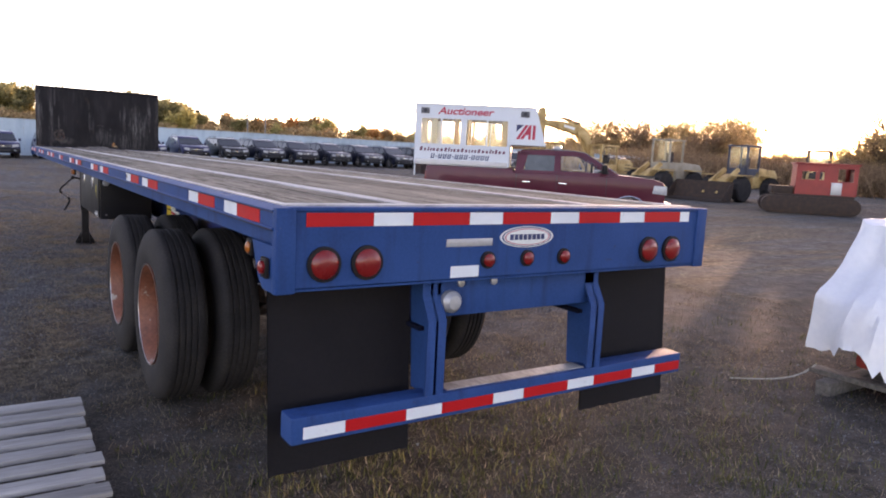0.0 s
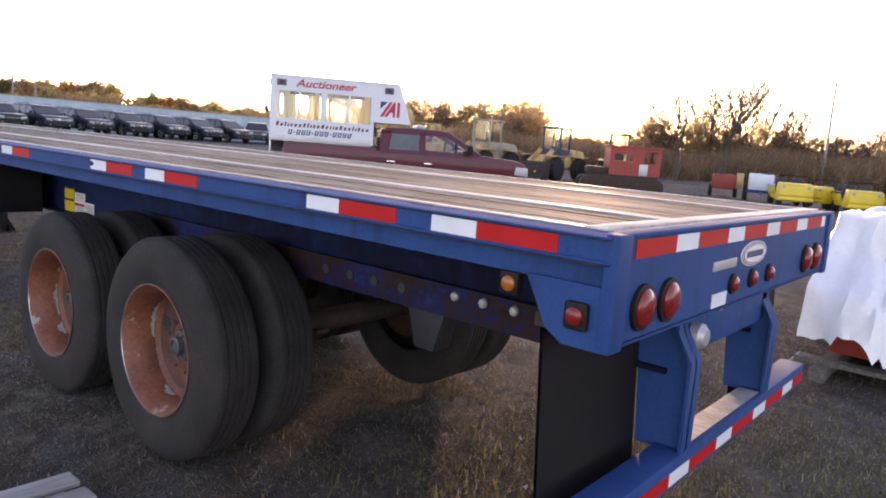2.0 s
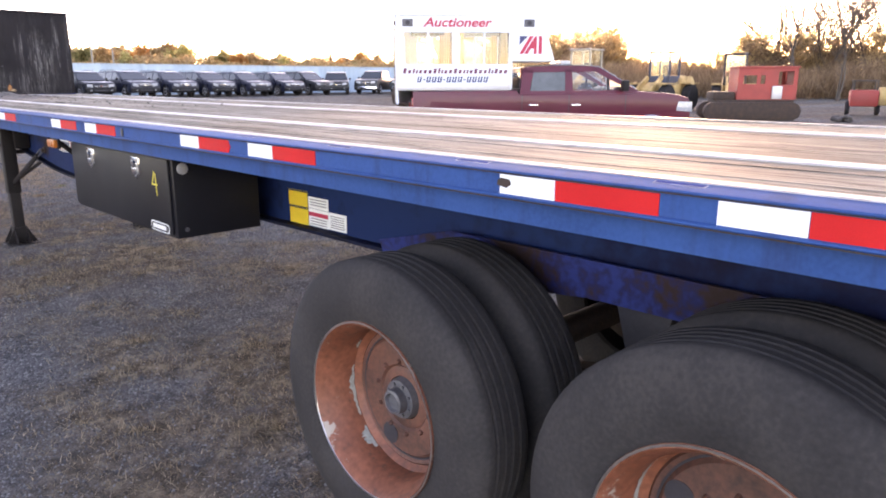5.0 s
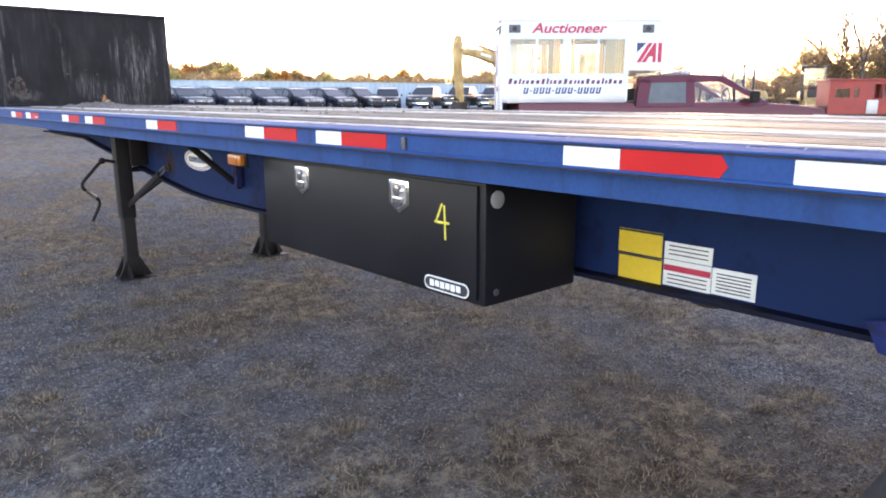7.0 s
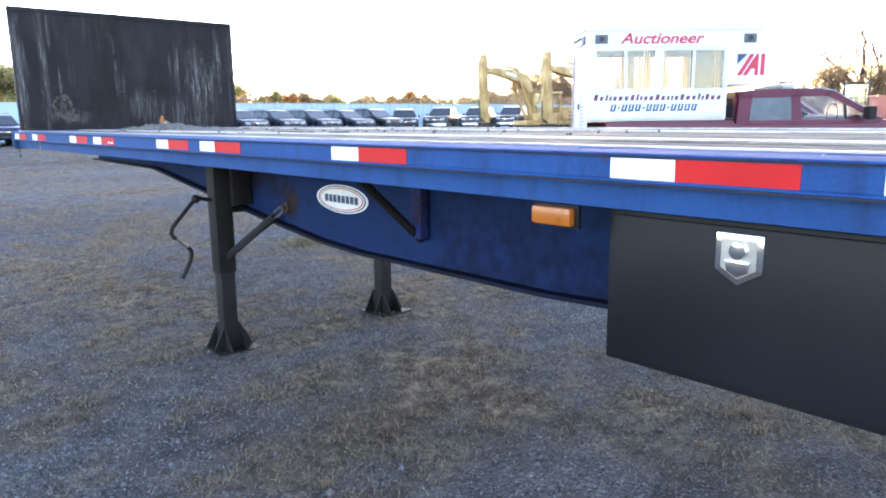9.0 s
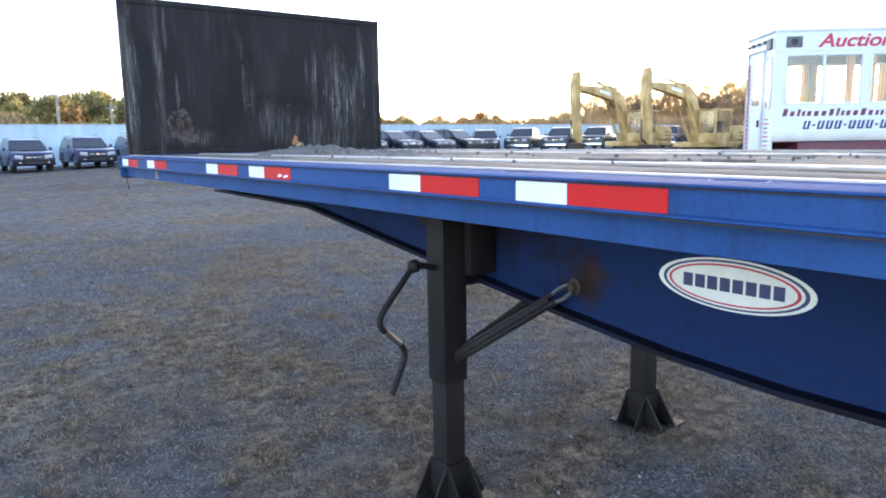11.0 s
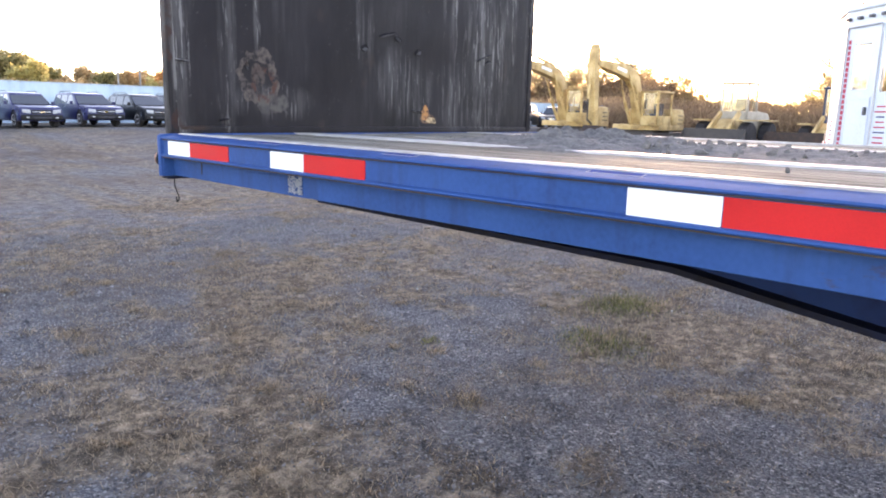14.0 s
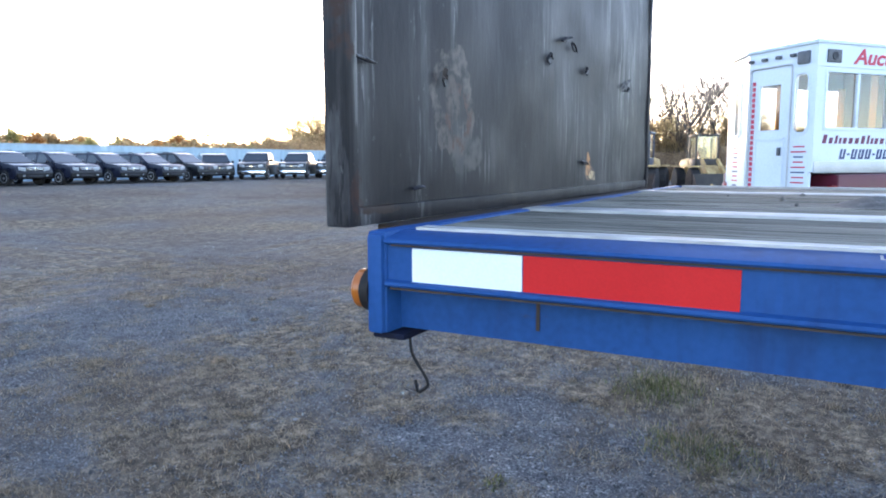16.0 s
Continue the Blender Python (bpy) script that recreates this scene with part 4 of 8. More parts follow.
        lathe(bm, [(0.025, 0.004), (0.025, -0.010), (0.017, -0.016), (0.004, -0.018)], (ca, 0.09, 1.28), "x", 24, m=None) if out > 0 else lathe(bm, [(0.030, -0.004), (0.030, 0.012), (0.02, 0.02), (0.004, 0.023)], (ca, 0.09, 1.28), "x", 24)
        part("marker_lens", bm, RED_LENS, root, "round red side marker lens")
        bm = B()
        a, b = sorted((xs + out * 0.012, xs + out * 0.04))
        box(bm, a, b, 0.296, 0.360, 1.290, 1.356, 0.006)
        part("marker_bracket", bm, BLACK, root)
        bm = B()
        s = 1 if out > 0 else -1
        lathe(bm, [(0.023, 0.016 * s), (0.023, -0.004 * s), (0.015, -0.011 * s), (0.004, -0.013 * s)], (xs + out * 0.012, 0.328, 1.322), "x", 24)
        part("marker_lens", bm, AMBER, root, "round amber side marker lens")
    # deck end trim
    bm = B()
    box(bm, XL + 0.055, XR - 0.055, 0.055, 0.125, DECK - 0.02, DECK + 0.005, 0.003)
    part("rear_deck_strip", bm, STRIP, root, "bright worn metal strip along the rear of the deck")
    x, red = 1.119, True
    while x < 3.29:
        w = min(0.279 if red else 0.178, 3.30 - x)
        tape_piece("red_tape" if red else "white_tape", root, RED_TAPE if red else WHITE_TAPE, "y", x, x + w - 0.002, -0.0, 1.438, 1.490)
        x, red = x + w, not red
    for cx in (1.192, 1.372, 2.992, 3.17):
        bm = B()
        lathe(bm, [(0.068, 0.01), (0.068, -0.012), (0.056, -0.014)], (cx, 0, 1.296), "y", 32)
        part("lamp_ring", bm, BLACK, root)
        bm = B()
        lathe(bm, [(0.055, 0.0), (0.055, -0.018), (0.045, -0.028), (0.02, -0.033), (0.004, -0.034)], (cx, 0, 1.296), "y", 32)
        part("tail_lamp_lens", bm, RED_LENS, root, "round red tail lamp lens")
    for cx in (1.961, 2.183, 2.405):
        bm = B()
        lathe(bm, [(0.038, 0.01), (0.038, -0.010), (0.028, -0.012)], (cx, 0, 1.283), "y", 24)
        part("lamp_ring", bm, BLACK, root)
        bm = B()
        lathe(bm, [(0.028, 0.0), (0.028, -0.018), (0.016, -0.026), (0.004, -0.028)], (cx, 0, 1.283), "y", 24)
        part("marker_lens", bm, RED_LENS, root, "small round red marker lens")

    def badge(plane, cx, cz, at, a, b, s):
        """An oval maker's badge: pale plate, dark and red rings and a dark band in place of its lettering."""
        bm = B()
        ellipse(bm, cx, cz, a, b, plane, at, s * 0.003)
        plate = part("badge", bm, WHITE_LABEL, root, "oval white badge with dark rings and a dark band")
        for k, (q, mtl) in enumerate(((0.93, NAVY_INK), (0.88, WHITE_LABEL), (0.84, RED_INK), (0.80, WHITE_LABEL))):
            bm = B()
            ellipse(bm, cx, cz, a * q, b * (q - 0.03 * k), plane, at + s * (0.003 + 0.001 * k), s * 0.001)
            h = part("badge_ring", bm, mtl, root)
        n = 8
        for i in range(n):
            u0 = cx - a * 0.66 + a * 1.32 * i / n
            u1, bm = u0 + a * 1.32 / n * 0.80, B()
            if plane == "y":
                box(bm, u0, u1, at + s * 0.008, at + s * 0.007, cz - b * 0.26, cz + b * 0.26)
            else:
                box(bm, at + s * 0.008, at + s * 0.007, u0, u1, cz - b * 0.26, cz + b * 0.26)
            part("badge_bar", bm, NAVY_INK, root)

    badge("y", 2.176, 1.380, -0.001, 0.155, 0.048, -1)
    bm = B()
    box(bm, 1.742, 1.981, -0.004, 0.004, 1.345, 1.378, 0.002)
    part("rating_plate", bm, SILVER_SKIRT, root, "worn metal rating plate")
    bm = B()
    box(bm, 1.769, 1.915, -0.003, 0.002, 1.213, 1.262)
    part("white_tape", bm, WHITE_TAPE, root)
    # underride guard
    for x0 in (1.675, 2.622):
        bm = B()
        prism(bm, [(0.06, 1.20), (0.22, 1.20), (0.22, 1.12), (0.19, 0.69), (0.004, 0.69), (0.004, 1.03), (0.06, 1.13)], x0 + 0.040, x0 + 0.052, "x")
        prism(bm, [(0.06, 1.20), (0.072, 1.20), (0.072, 1.135), (0.016, 1.035), (0.016, 0.69), (0.004, 0.69), (0.004, 1.03), (0.06, 1.13)], x0, x0 + 0.092, "x")
        part("guard_post", bm, BLUE, root, "blue underride guard post")
    bm = B()
    box(bm, 1.078, 3.345, 0.0, 0.115, 0.598, 0.708, 0.012)
    part("guard_bar", bm, BLUE, root, "blue underride guard bar")
    bm = B()
    box(bm, 1.80, 2.62, 0.02, 0.105, 0.709, 0.712)
    part("worn_step", bm, STRIP, root, "bare worn steel on top of the guard bar")
    x, red = 1.127, False
    while x < 3.33:
        w = min(0.279 if red else 0.178, 3.335 - x)
        tape_piece("red_tape" if red else "white_tape", root, RED_TAPE if red else WHITE_TAPE, "y", x, x + w - 0.002, 0.0, 0.618, 0.666)
        x, red = x + w, not red
    bm = B()
    box(bm, 1.745, 2.69, 0.06, 0.10, 1.03, 1.20, 0.006)
    part("rear_crossmember", bm, BLUE, root)
    for cx in (1.865, 2.045):
        bm = B()
        lathe(bm, [(0.017, 0.0), (0.017, -0.012), (0.008, -0.013)], (cx, 0.06, 1.175), "y", 12)
        part("bolt", bm, STEEL, root)
    bm = B()
    lathe(bm, [(0.048, 0.03), (0.048, -0.03), (0.03, -0.05), (0.004, -0.052)], (1.81, 0.06, 1.10), "y", 20)
    part("gladhand", bm, SILVER_SKIRT, root, "round grey air line fitting")
    # mud flaps
    for x0 in (1.056, 2.775):
        bm = B()
        n = 14
        pts = []
        for k in range(n + 1):
            pts.append((x0 + 0.65 * k / n, 0.225 + 0.008 * (k % 2)))
        lo = [bm.verts.new((x, y - 0.05, 0.405)) for x, y in pts]
        hi = [bm.verts.new((x, y, 1.22)) for x, y in pts]
        lo2 = [bm.verts.new((x, y - 0.04, 0.405)) for x, y in pts]
        hi2 = [bm.verts.new((x, y + 0.01, 1.22)) for x, y in pts]
        for k in range(n):
            bm.faces.new((lo[k], lo[k + 1], hi[k + 1], hi[k]))
            bm.faces.new((lo2[k + 1], lo2[k], hi2[k], hi2[k + 1]))
            bm.faces.new((lo2[k], lo2[k + 1], lo[k + 1], lo[k]))
        part("mud_flap", bm, FLAP, root, "black ribbed rubber mud flap")
        bm = B()
        box(bm, x0 - 0.01, x0 + 0.66, 0.20, 0.25, 1.21, 1.25, 0.004)
        part("flap_bar", bm, UNDER, root)
    # main beams: deep I beams, tapering up to the neck and to the tail
    lower = [(0.10, 0.985), (3.2, 0.985), (4.3, 0.940), (6.2, 0.936), (7.6, 0.870), (8.95, 0.865), (9.35, 0.885), (10.1, 0.965), (11.2, 1.10), (12.0, 1.20), (13.72, 1.22)]

    def low_at(y):
        for (a, p), (b, q) in zip(lower, lower[1:]):
            if a <= y <= b:
                return p + (q - p) * (y - a) / (b - a)
        return lower[-1][1]

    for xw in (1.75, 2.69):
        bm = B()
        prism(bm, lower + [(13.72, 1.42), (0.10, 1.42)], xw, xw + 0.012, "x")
        part("beam_web", bm, WEB_BLUE, root, "grimy blue main beam web, darkened for the shade under the deck")
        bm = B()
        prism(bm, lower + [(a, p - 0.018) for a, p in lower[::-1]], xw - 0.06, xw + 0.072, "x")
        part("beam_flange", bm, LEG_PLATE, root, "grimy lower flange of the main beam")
    # cross members under the deck
    for k in range(27):
        y = 0.35 + 0.5 * k
        bm = B()
        box(bm, XL + 0.05, XR - 0.05, y, y + 0.05, 1.39, 1.49)
        part("cross_member", bm, UNDER, root)
    # gussets from the beam to the rail
    for xa, xb in ((1.738, 1.27), (2.702, 3.17)):
        bm = B()
        tube(bm, [(xa, 8.43, 0.99), (xb, 8.43, 1.41)], 0.022, 8)
        part("rail_strut", bm, BLACK, root, "black strut from beam to rail")
        bm = B()
        x0, x1 = sorted((xa, xa - 0.05 if xa < 2 else xa + 0.05))
        box(bm, x0, x1, 8.37, 8.45, 1.0, 1.39, 0.006)
        part("web_stiffener", bm, BLUE_DIRTY, root)
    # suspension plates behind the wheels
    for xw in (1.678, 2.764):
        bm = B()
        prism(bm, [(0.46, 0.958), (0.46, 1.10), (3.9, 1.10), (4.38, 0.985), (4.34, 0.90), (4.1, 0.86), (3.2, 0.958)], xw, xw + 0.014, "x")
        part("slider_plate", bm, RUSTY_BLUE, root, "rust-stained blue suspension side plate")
        for y in (0.590, 0.735, 0.893, 1.045):
            bm = B()
            s = -1 if xw < 2 else 1
            lathe(bm, [(0.022, 0.0), (0.022, s * 0.010), (0.015, s * 0.018), (0.004, s * 0.020)], (xw + (0 if s < 0 else 0.014), y, 1.060), "x", 8)
            part("bolt", bm, SILVER_SKIRT, root)
        for y in (1.366, 1.549, 1.717, 1.90):
            bm = B()
            s = -1 if xw < 2 else 1
            lathe(bm, [(0.024, 0.0), (0.024, s * 0.004)], (xw + (0 if s < 0 else 0.014), y, 1.035), "x", 16)
            part("pin_hole", bm, INK, root)
    for y0 in (1.30, 3.03, 4.23):
        for xw in (1.78, 2.54):
            bm = B()
            prism(bm, [(y0 - 0.13, 0.99), (y0 + 0.13, 0.99), (y0 + 0.06, 0.74), (y0 - 0.06, 0.74)], xw, xw + 0.12, "x", 0.008)
            part("spring_hanger", bm, INK, root, "grimy black spring hanger")
    # axles, springs and wheels
    for cy, cz, R in ((2.400, 0.594, 0.56), (3.662, 0.574, 0.55)):
        bm = B()
        tube(bm, [(1.30, cy, cz), (3.14, cy, cz)], 0.068, 16)
        part("axle", bm, UNDER, root, "grimy axle tube")
        for xw in (1.66, 2.78):
            bm = B()
            for k in range(4):
                h = 0.52 - 0.09 * k
                arc = [(cy - h + 2 * h * j / 10, 0.70 - 0.026 * k + 0.06 * (1 - ((j - 5) / 5) ** 2) * -1) for j in range(11)]
                prism(bm, arc + [(a, b + 0.02) for a, b in arc[::-1]], xw - 0.04, xw + 0.04, "x")
            part("leaf_spring", bm, UNDER, root)
            bm = B()
            tube(bm, [(xw - 0.02, cy - 0.25, 0.72), (xw - 0.02, cy + 0.12, 0.74)], 0.085, 16)
            part("brake_chamber", bm, UNDER, root)
        for side in (1, -1):
            bm = B()
            lathe(bm, [(0.21, 1.44), (0.215, 1.62), (0.20, 1.63), (0.07, 1.63)], (0, cy, cz), "x", 32)
            if side < 0:
                bm.transform(Matrix.Translation((2 * XM, 0, 0)) @ Matrix.Diagonal((-1, 1, 1, 1)))
                bmesh.ops.reverse_faces(bm, faces=bm.faces[:])
            part("brake_drum", bm, UNDER, root)
            trailer_wheel(root, 1.012, cy, cz, R, side, True)
            trailer_wheel(root, 1.338, cy, cz, R, side, False)
    # air tank between the beams
    bm = B()
    lathe(bm, [(0.04, 1.80), (0.11, 1.82), (0.125, 1.86), (0.125, 2.60), (0.11, 2.64), (0.04, 2.66)], (0, 4.95, 0.98), "x", 20)
    part("air_tank", bm, UNDER, root)
    # labels on the beam
    labels = [("yellow_label", YELLOW_LABEL, 5.078, 5.262, 1.040, 1.130), ("yellow_label", YELLOW_LABEL, 5.076, 5.258, 0.940, 1.034), ("white_label", WHITE_LABEL, 4.885, 5.068, 1.043, 1.105), ("white_label", WHITE_LABEL, 4.885, 5.068, 0.945, 1.040), ("white_label", WHITE_LABEL, 4.728, 4.882, 0.948, 1.040)]
    for nm, mt, y0, y1, z0, z1 in labels:
        bm = B()
        box(bm, 1.7465, 1.7490, y0, y1, z0, z1)
        part(nm, bm, mt, root)
    marks = [(4.887, 5.066, 1.000, 1.022, RED_INK), (4.90, 5.05, 1.060, 1.064, INK), (4.90, 5.05, 1.075, 1.079, INK), (4.90, 5.05, 1.09, 1.094, INK), (4.90, 5.05, 0.955, 0.959, INK), (4.90, 5.05, 0.97, 0.974, INK), (4.90, 5.05, 0.985, 0.989, INK)] + [(4.745, 4.865, 0.96 + 0.012 * k, 0.964 + 0.012 * k, INK) for k in range(6)] + [(5.078, 5.262, 1.121, 1.129, INK), (5.078, 5.262, 1.028, 1.034, INK)]
    for y0, y1, z0, z1, mt in marks:
        bm = B()
        box(bm, 1.7448, 1.7463, y0, y1, z0, z1)
        part("printed_bar", bm, mt, root)
    badge("x", 9.15, 1.136, 1.7485, 0.262, 0.082, -1)
    # amber lamp hanging under the side rail
    bm = B()
    box(bm, 1.066, 1.082, 6.945, 7.105, 1.280, 1.348, 0.005)
    box(bm, 1.070, 1.078, 6.99, 7.06, 1.34, 1.375)
    part("lamp_housing", bm, BLACK, root)
    bm = B()
    box(bm, 1.040, 1.067, 6.955, 7.095, 1.288, 1.340, 0.010)
    part("lamp_lens", bm, AMBER, root, "rectangular amber side lamp")
    # landing gear
    for cx, s in ((1.55, 1), (2.915, -1)):
        bm = B()
        box(bm, cx - 0.063, cx + 0.063, 10.29, 10.415, 0.55, 1.42, 0.012)
        part("landing_leg", bm, BLACK, root, "black square landing gear leg")
        bm = B()
        box(bm, cx - 0.052, cx + 0.052, 10.30, 10.405, 0.05, 0.60, 0.008)
        part("inner_leg", bm, BLACK, root)
        bm = B()
        box(bm, cx - 0.15, cx + 0.15, 10.17, 10.47, 0.004, 0.016, 0.003)
        for xa in (cx - 0.062, cx + 0.052):
            prism(bm, [(10.175, 0.016), (10.465, 0.016), (10.405, 0.19), (10.295, 0.19)], xa, xa + 0.010, "x")
        for ya in (10.285, 10.41):
            prism(bm, [(cx - 0.145, 0.016), (cx + 0.145, 0.016), (cx + 0.06, 0.18), (cx - 0.06, 0.18)], ya, ya + 0.010, "y")
        part("foot", bm, BLACK, root, "flared black steel foot plate")
        xa = 1.60 if s > 0 else 2.70
        bm = B()
        box(bm, xa, xa + 0.14, 10.25, 10.46, 1.02, 1.40, 0.01)
        part("leg_mount", bm, BLACK, root)
        # gusset ahead of the leg, bolted to the beam
        xb = 1.610 if s > 0 else 2.842
        bm = B()
        prism(bm, [(10.40, 1.04), (10.47, 1.04), (10.60, 1.20), (10.84, 1.33), (10.86, 1.405), (10.40, 1.405)], xb, xb + 0.010, "x", 0.002)
        gusset = part("leg_gusset", bm, BLACK, root, "black gusset plate of the landing leg")
        for yy, zz in ((10.50, 1.30), (10.50, 1.16), (10.72, 1.36)):
            bm = B()
            lathe(bm, [(0.016, 0.0), (0.016, -0.010), (0.006, -0.014)] if s > 0 else [(0.016, 0.010), (0.016, 0.020), (0.006, 0.024)], (xb, yy, zz), "x", 6)
            bolt = new("bolt", mesh_of("bolt", bm, HUB))
            bolt.parent = gusset
        # forked rear brace to the beam
        end = Vector((1.715 if s > 0 else 2.725, 9.80, 1.02))
        foot = Vector((cx, 10.30, 0.66))
        way = (end - foot).normalized()
        side = way.cross(Vector((1, 0, 0))).normalized()
        bm = B()
        for off in (-0.016, 0.016):
            tube(bm, [foot + side * off, end - way * 0.07 + side * off], 0.0125, 8)
        tube(bm, [foot, end - way * 0.09], 0.017, 8)
        tube(bm, [(cx + s * 0.02, 10.31, 0.68), (1.95 if s > 0 else 2.49, 10.05, 1.01)], 0.018, 8)
        part("leg_brace", bm, BLACK, root)
        bm = B()
        for off in (-0.022, 0.022):
            tube(bm, [end - way * 0.10 + side * off * 0.6, end - way * 0.04 + side * off, end + way * 0.012 + side * off * 0.8], 0.008, 8)
        part("brace_fork", bm, HUB, root, "worn grey forked end of the brace")
        bm = B()
        lathe(bm, [(0.034, 0), (0.034, -0.012 * s), (0.018, -0.016 * s), (0.016, -0.034 * s), (0.004, -0.036 * s)], (1.75 if s > 0 else 2.70, 9.79, 1.03), "x", 16)
        part("brace_boss", bm, UNDER, root, "rusty brace boss on the beam")
    bm = B()
    tube(bm, [(1.55, 10.35, 0.98), (2.89, 10.35, 0.98)], 0.022, 10)
    part("cross_shaft", bm, BLACK, root)
    bm = B()
    tube(bm, bent([(1.50, 10.35, 1.055), (1.40, 10.355, 1.08), (1.37, 10.355, 1.065), (1.20, 10.33, 0.90), (1.195, 10.33, 0.85), (1.325, 10.355, 0.74), (1.33, 10.355, 0.69), (1.25, 10.34, 0.55)]), 0.0135, 10)
    bmesh.ops.create_icosphere(bm, subdivisions=2, radius=0.03, matrix=Matrix.Translation((1.385, 10.355, 1.075)))
    part("crank_handle", bm, BLACK, root, "bent black crank handle")
    bm = B()
    tube(bm, [(1.222, 10.333, 0.826), (1.300, 10.348, 0.760)], 0.0142, 10)
    part("worn_grip", bm, STEEL, root, "bright worn part of the crank handle")
    # neck plate with the kingpin, under the front
    bm = B()
    box(bm, 1.77, 2.67, 11.9, 13.72, 1.225, 1.24, 0.003)
    part("kingpin_plate", bm, UNDER, root)
    # deck planks
    rnd = random.Random(4)
    cols = [(XL + 0.094, 1.587), (1.685, 2.687), (2.785, XR - 0.094)]
    for xa, xb in cols:
        n = max(1, round((xb - xa) / 0.135))
        w = (xb - xa) / n
        for i in range(n):
            cuts = [0.132, rnd.uniform(3.6, 5.4), rnd.uniform(8.3, 10.2), YF + 0.03]
            for ya, yb in zip(cuts, cuts[1:]):
                bm = B()
                dz = rnd.uniform(-0.003, 0.0)
                box(bm, xa + w * i + 0.0012, xa + w * (i + 1) - 0.0012, ya + 0.002, yb - 0.002, DECK - 0.035, DECK - 0.002 + dz)
                part("plank", bm, PLANK, root)
    for xa in (1.590, 2.690):
        bm = B()
        box(bm, xa, xa + 0.092, 0.132, YF + 0.02, DECK - 0.03, DECK + 0.002, 0.003)
        part("deck_strip", bm, STRIP, root, "worn bright metal strip let into the deck")
    bm = B()
    box(bm, XL + 0.08, XR - 0.08, 0.05, YF, DECK - 0.05, DECK - 0.038)
    part("deck_underside", bm, UNDER, root)
    return root


build_trailer()


def build_headboard():
    root = thing("headboard", "black streaked steel headboard at the front of the trailer", "headboard", (2.2, 13.9, 1.5))
    y0, y1, x0, x1, z0, z1 = 13.875, 13.945, 1.095, 3.40, 1.502, 2.71
    bm = B()
    nx, nz = 40, 24
    grid = [[bm.verts.new((x0 + 0.03 + (x1 - x0 - 0.06) * i / nx, y0 + 0.010 + 0.008 * noise.noise(Vector((i * 0.22, j * 0.22, 5))), z0 + 0.03 + (z1 - z0 - 0.06) * j / nz)) for i in range(nx + 1)] for j in range(nz + 1)]
    for j in range(nz):
        for i in range(nx):
            bm.faces.new((grid[j][i], grid[j][i + 1], grid[j + 1][i + 1], grid[j + 1][i]))
    box(bm, x0 + 0.03, x1 - 0.03, y0 + 0.03, y0 + 0.04, z0 + 0.03, z1 - 0.03)
    part("sheet", bm, BOARD, root, "dented black sheet with pale run marks", angle=60)
    for b in ((x0, x0 + 0.035, z0, z1), (x1 - 0.035, x1, z0, z1)):
        bm = B()
        box(bm, b[0], b[1], y0, y0 + 0.05, b[2], b[3], 0.006)
        part("side_post", bm, BOARD, root)
    bm = B()
    box(bm, x0 + 0.035, x1 - 0.035, y0 + 0.002, y1, z1 - 0.05, z1, 0.008)
    part("top_rail", bm, BOARD, root)
    bm = B()
    box(bm, x0 + 0.035, x1 - 0.035, y0 + 0.002, y1, z0, z0 + 0.034, 0.004)
    part("bottom_rail", bm, BOARD, root)

    # torn places in the sheet: a dark ragged slit with a bent lip along it
    rnd = random.Random(17)
    for cx, cz, w, h, tilt in ((2.235, 1.990, 0.13, 0.022, 0.25), (2.30, 1.975, 0.06, 0.030, -0.5), (2.085, 1.912, 0.045, 0.060, 0.1), (2.445, 1.918, 0.05, 0.045, 0.3), (2.96, 1.925, 0.16, 0.012, 0.35), (3.00, 1.905, 0.05, 0.028, 0.1), (2.44, 1.613, 0.09, 0.016, -0.15), (1.155, 1.795, 0.07, 0.008, -0.1), (1.335, 1.563, 0.055, 0.007, 0.1), (1.445, 1.79, 0.012, 0.05, 0.3)):
        n, w, h = 12, w * 0.8, h * 0.5
        turn = Matrix.Translation((cx, 0, cz)) @ Matrix.Rotation(-tilt, 4, "Y")
        up = [(-w / 2 + w * k / n, h / 2 * (0.35 + rnd.random()) * math.sin(math.pi * (k + 0.4) / (n + 0.8))) for k in range(n + 1)]
        down = [(-w / 2 + w * k / n, -h / 2 * (0.35 + rnd.random()) * math.sin(math.pi * (k + 0.4) / (n + 0.8))) for k in range(n + 1)]
        bm = B()
        prism(bm, up + down[::-1], y0 - 0.0005, y0 + 0.004, "y", m=turn)
        part("tear", bm, INK, root, "dark ragged tear in the sheet")
        bm = B()
        for a, c in zip(up, up[1:]):
            q = [bm.verts.new((p[0], y, p[1] + dz)) for p, y, dz in ((a, y0 + 0.003, 0.003), (c, y0 + 0.003, 0.003), (c, y0 - 0.004, -0.002), (a, y0 - 0.004, -0.002))]
            bm.faces.new(q)
        bmesh.ops.remove_doubles(bm, verts=bm.verts[:], dist=0.0002)
        bmesh.ops.solidify(bm, geom=bm.faces[:], thickness=0.002)
        bm.transform(turn)
        part("torn_lip", bm, BOARD, root)
    for k in range(5):
        x = x0 + 0.3 + 0.45 * k
        bm = B()
        box(bm, x, x + 0.06, y1 - 0.02, y1 + 0.05, z0 + 0.045, z1 - 0.05, 0.006)
        part("rear_stiffener", bm, BLACK, root)
    bm = B()
    box(bm, 1.22, 3.30, 13.79, 13.90, 1.44, 1.499, 0.004)
    part("mounting_angle", bm, UNDER, root)


build_headboard()


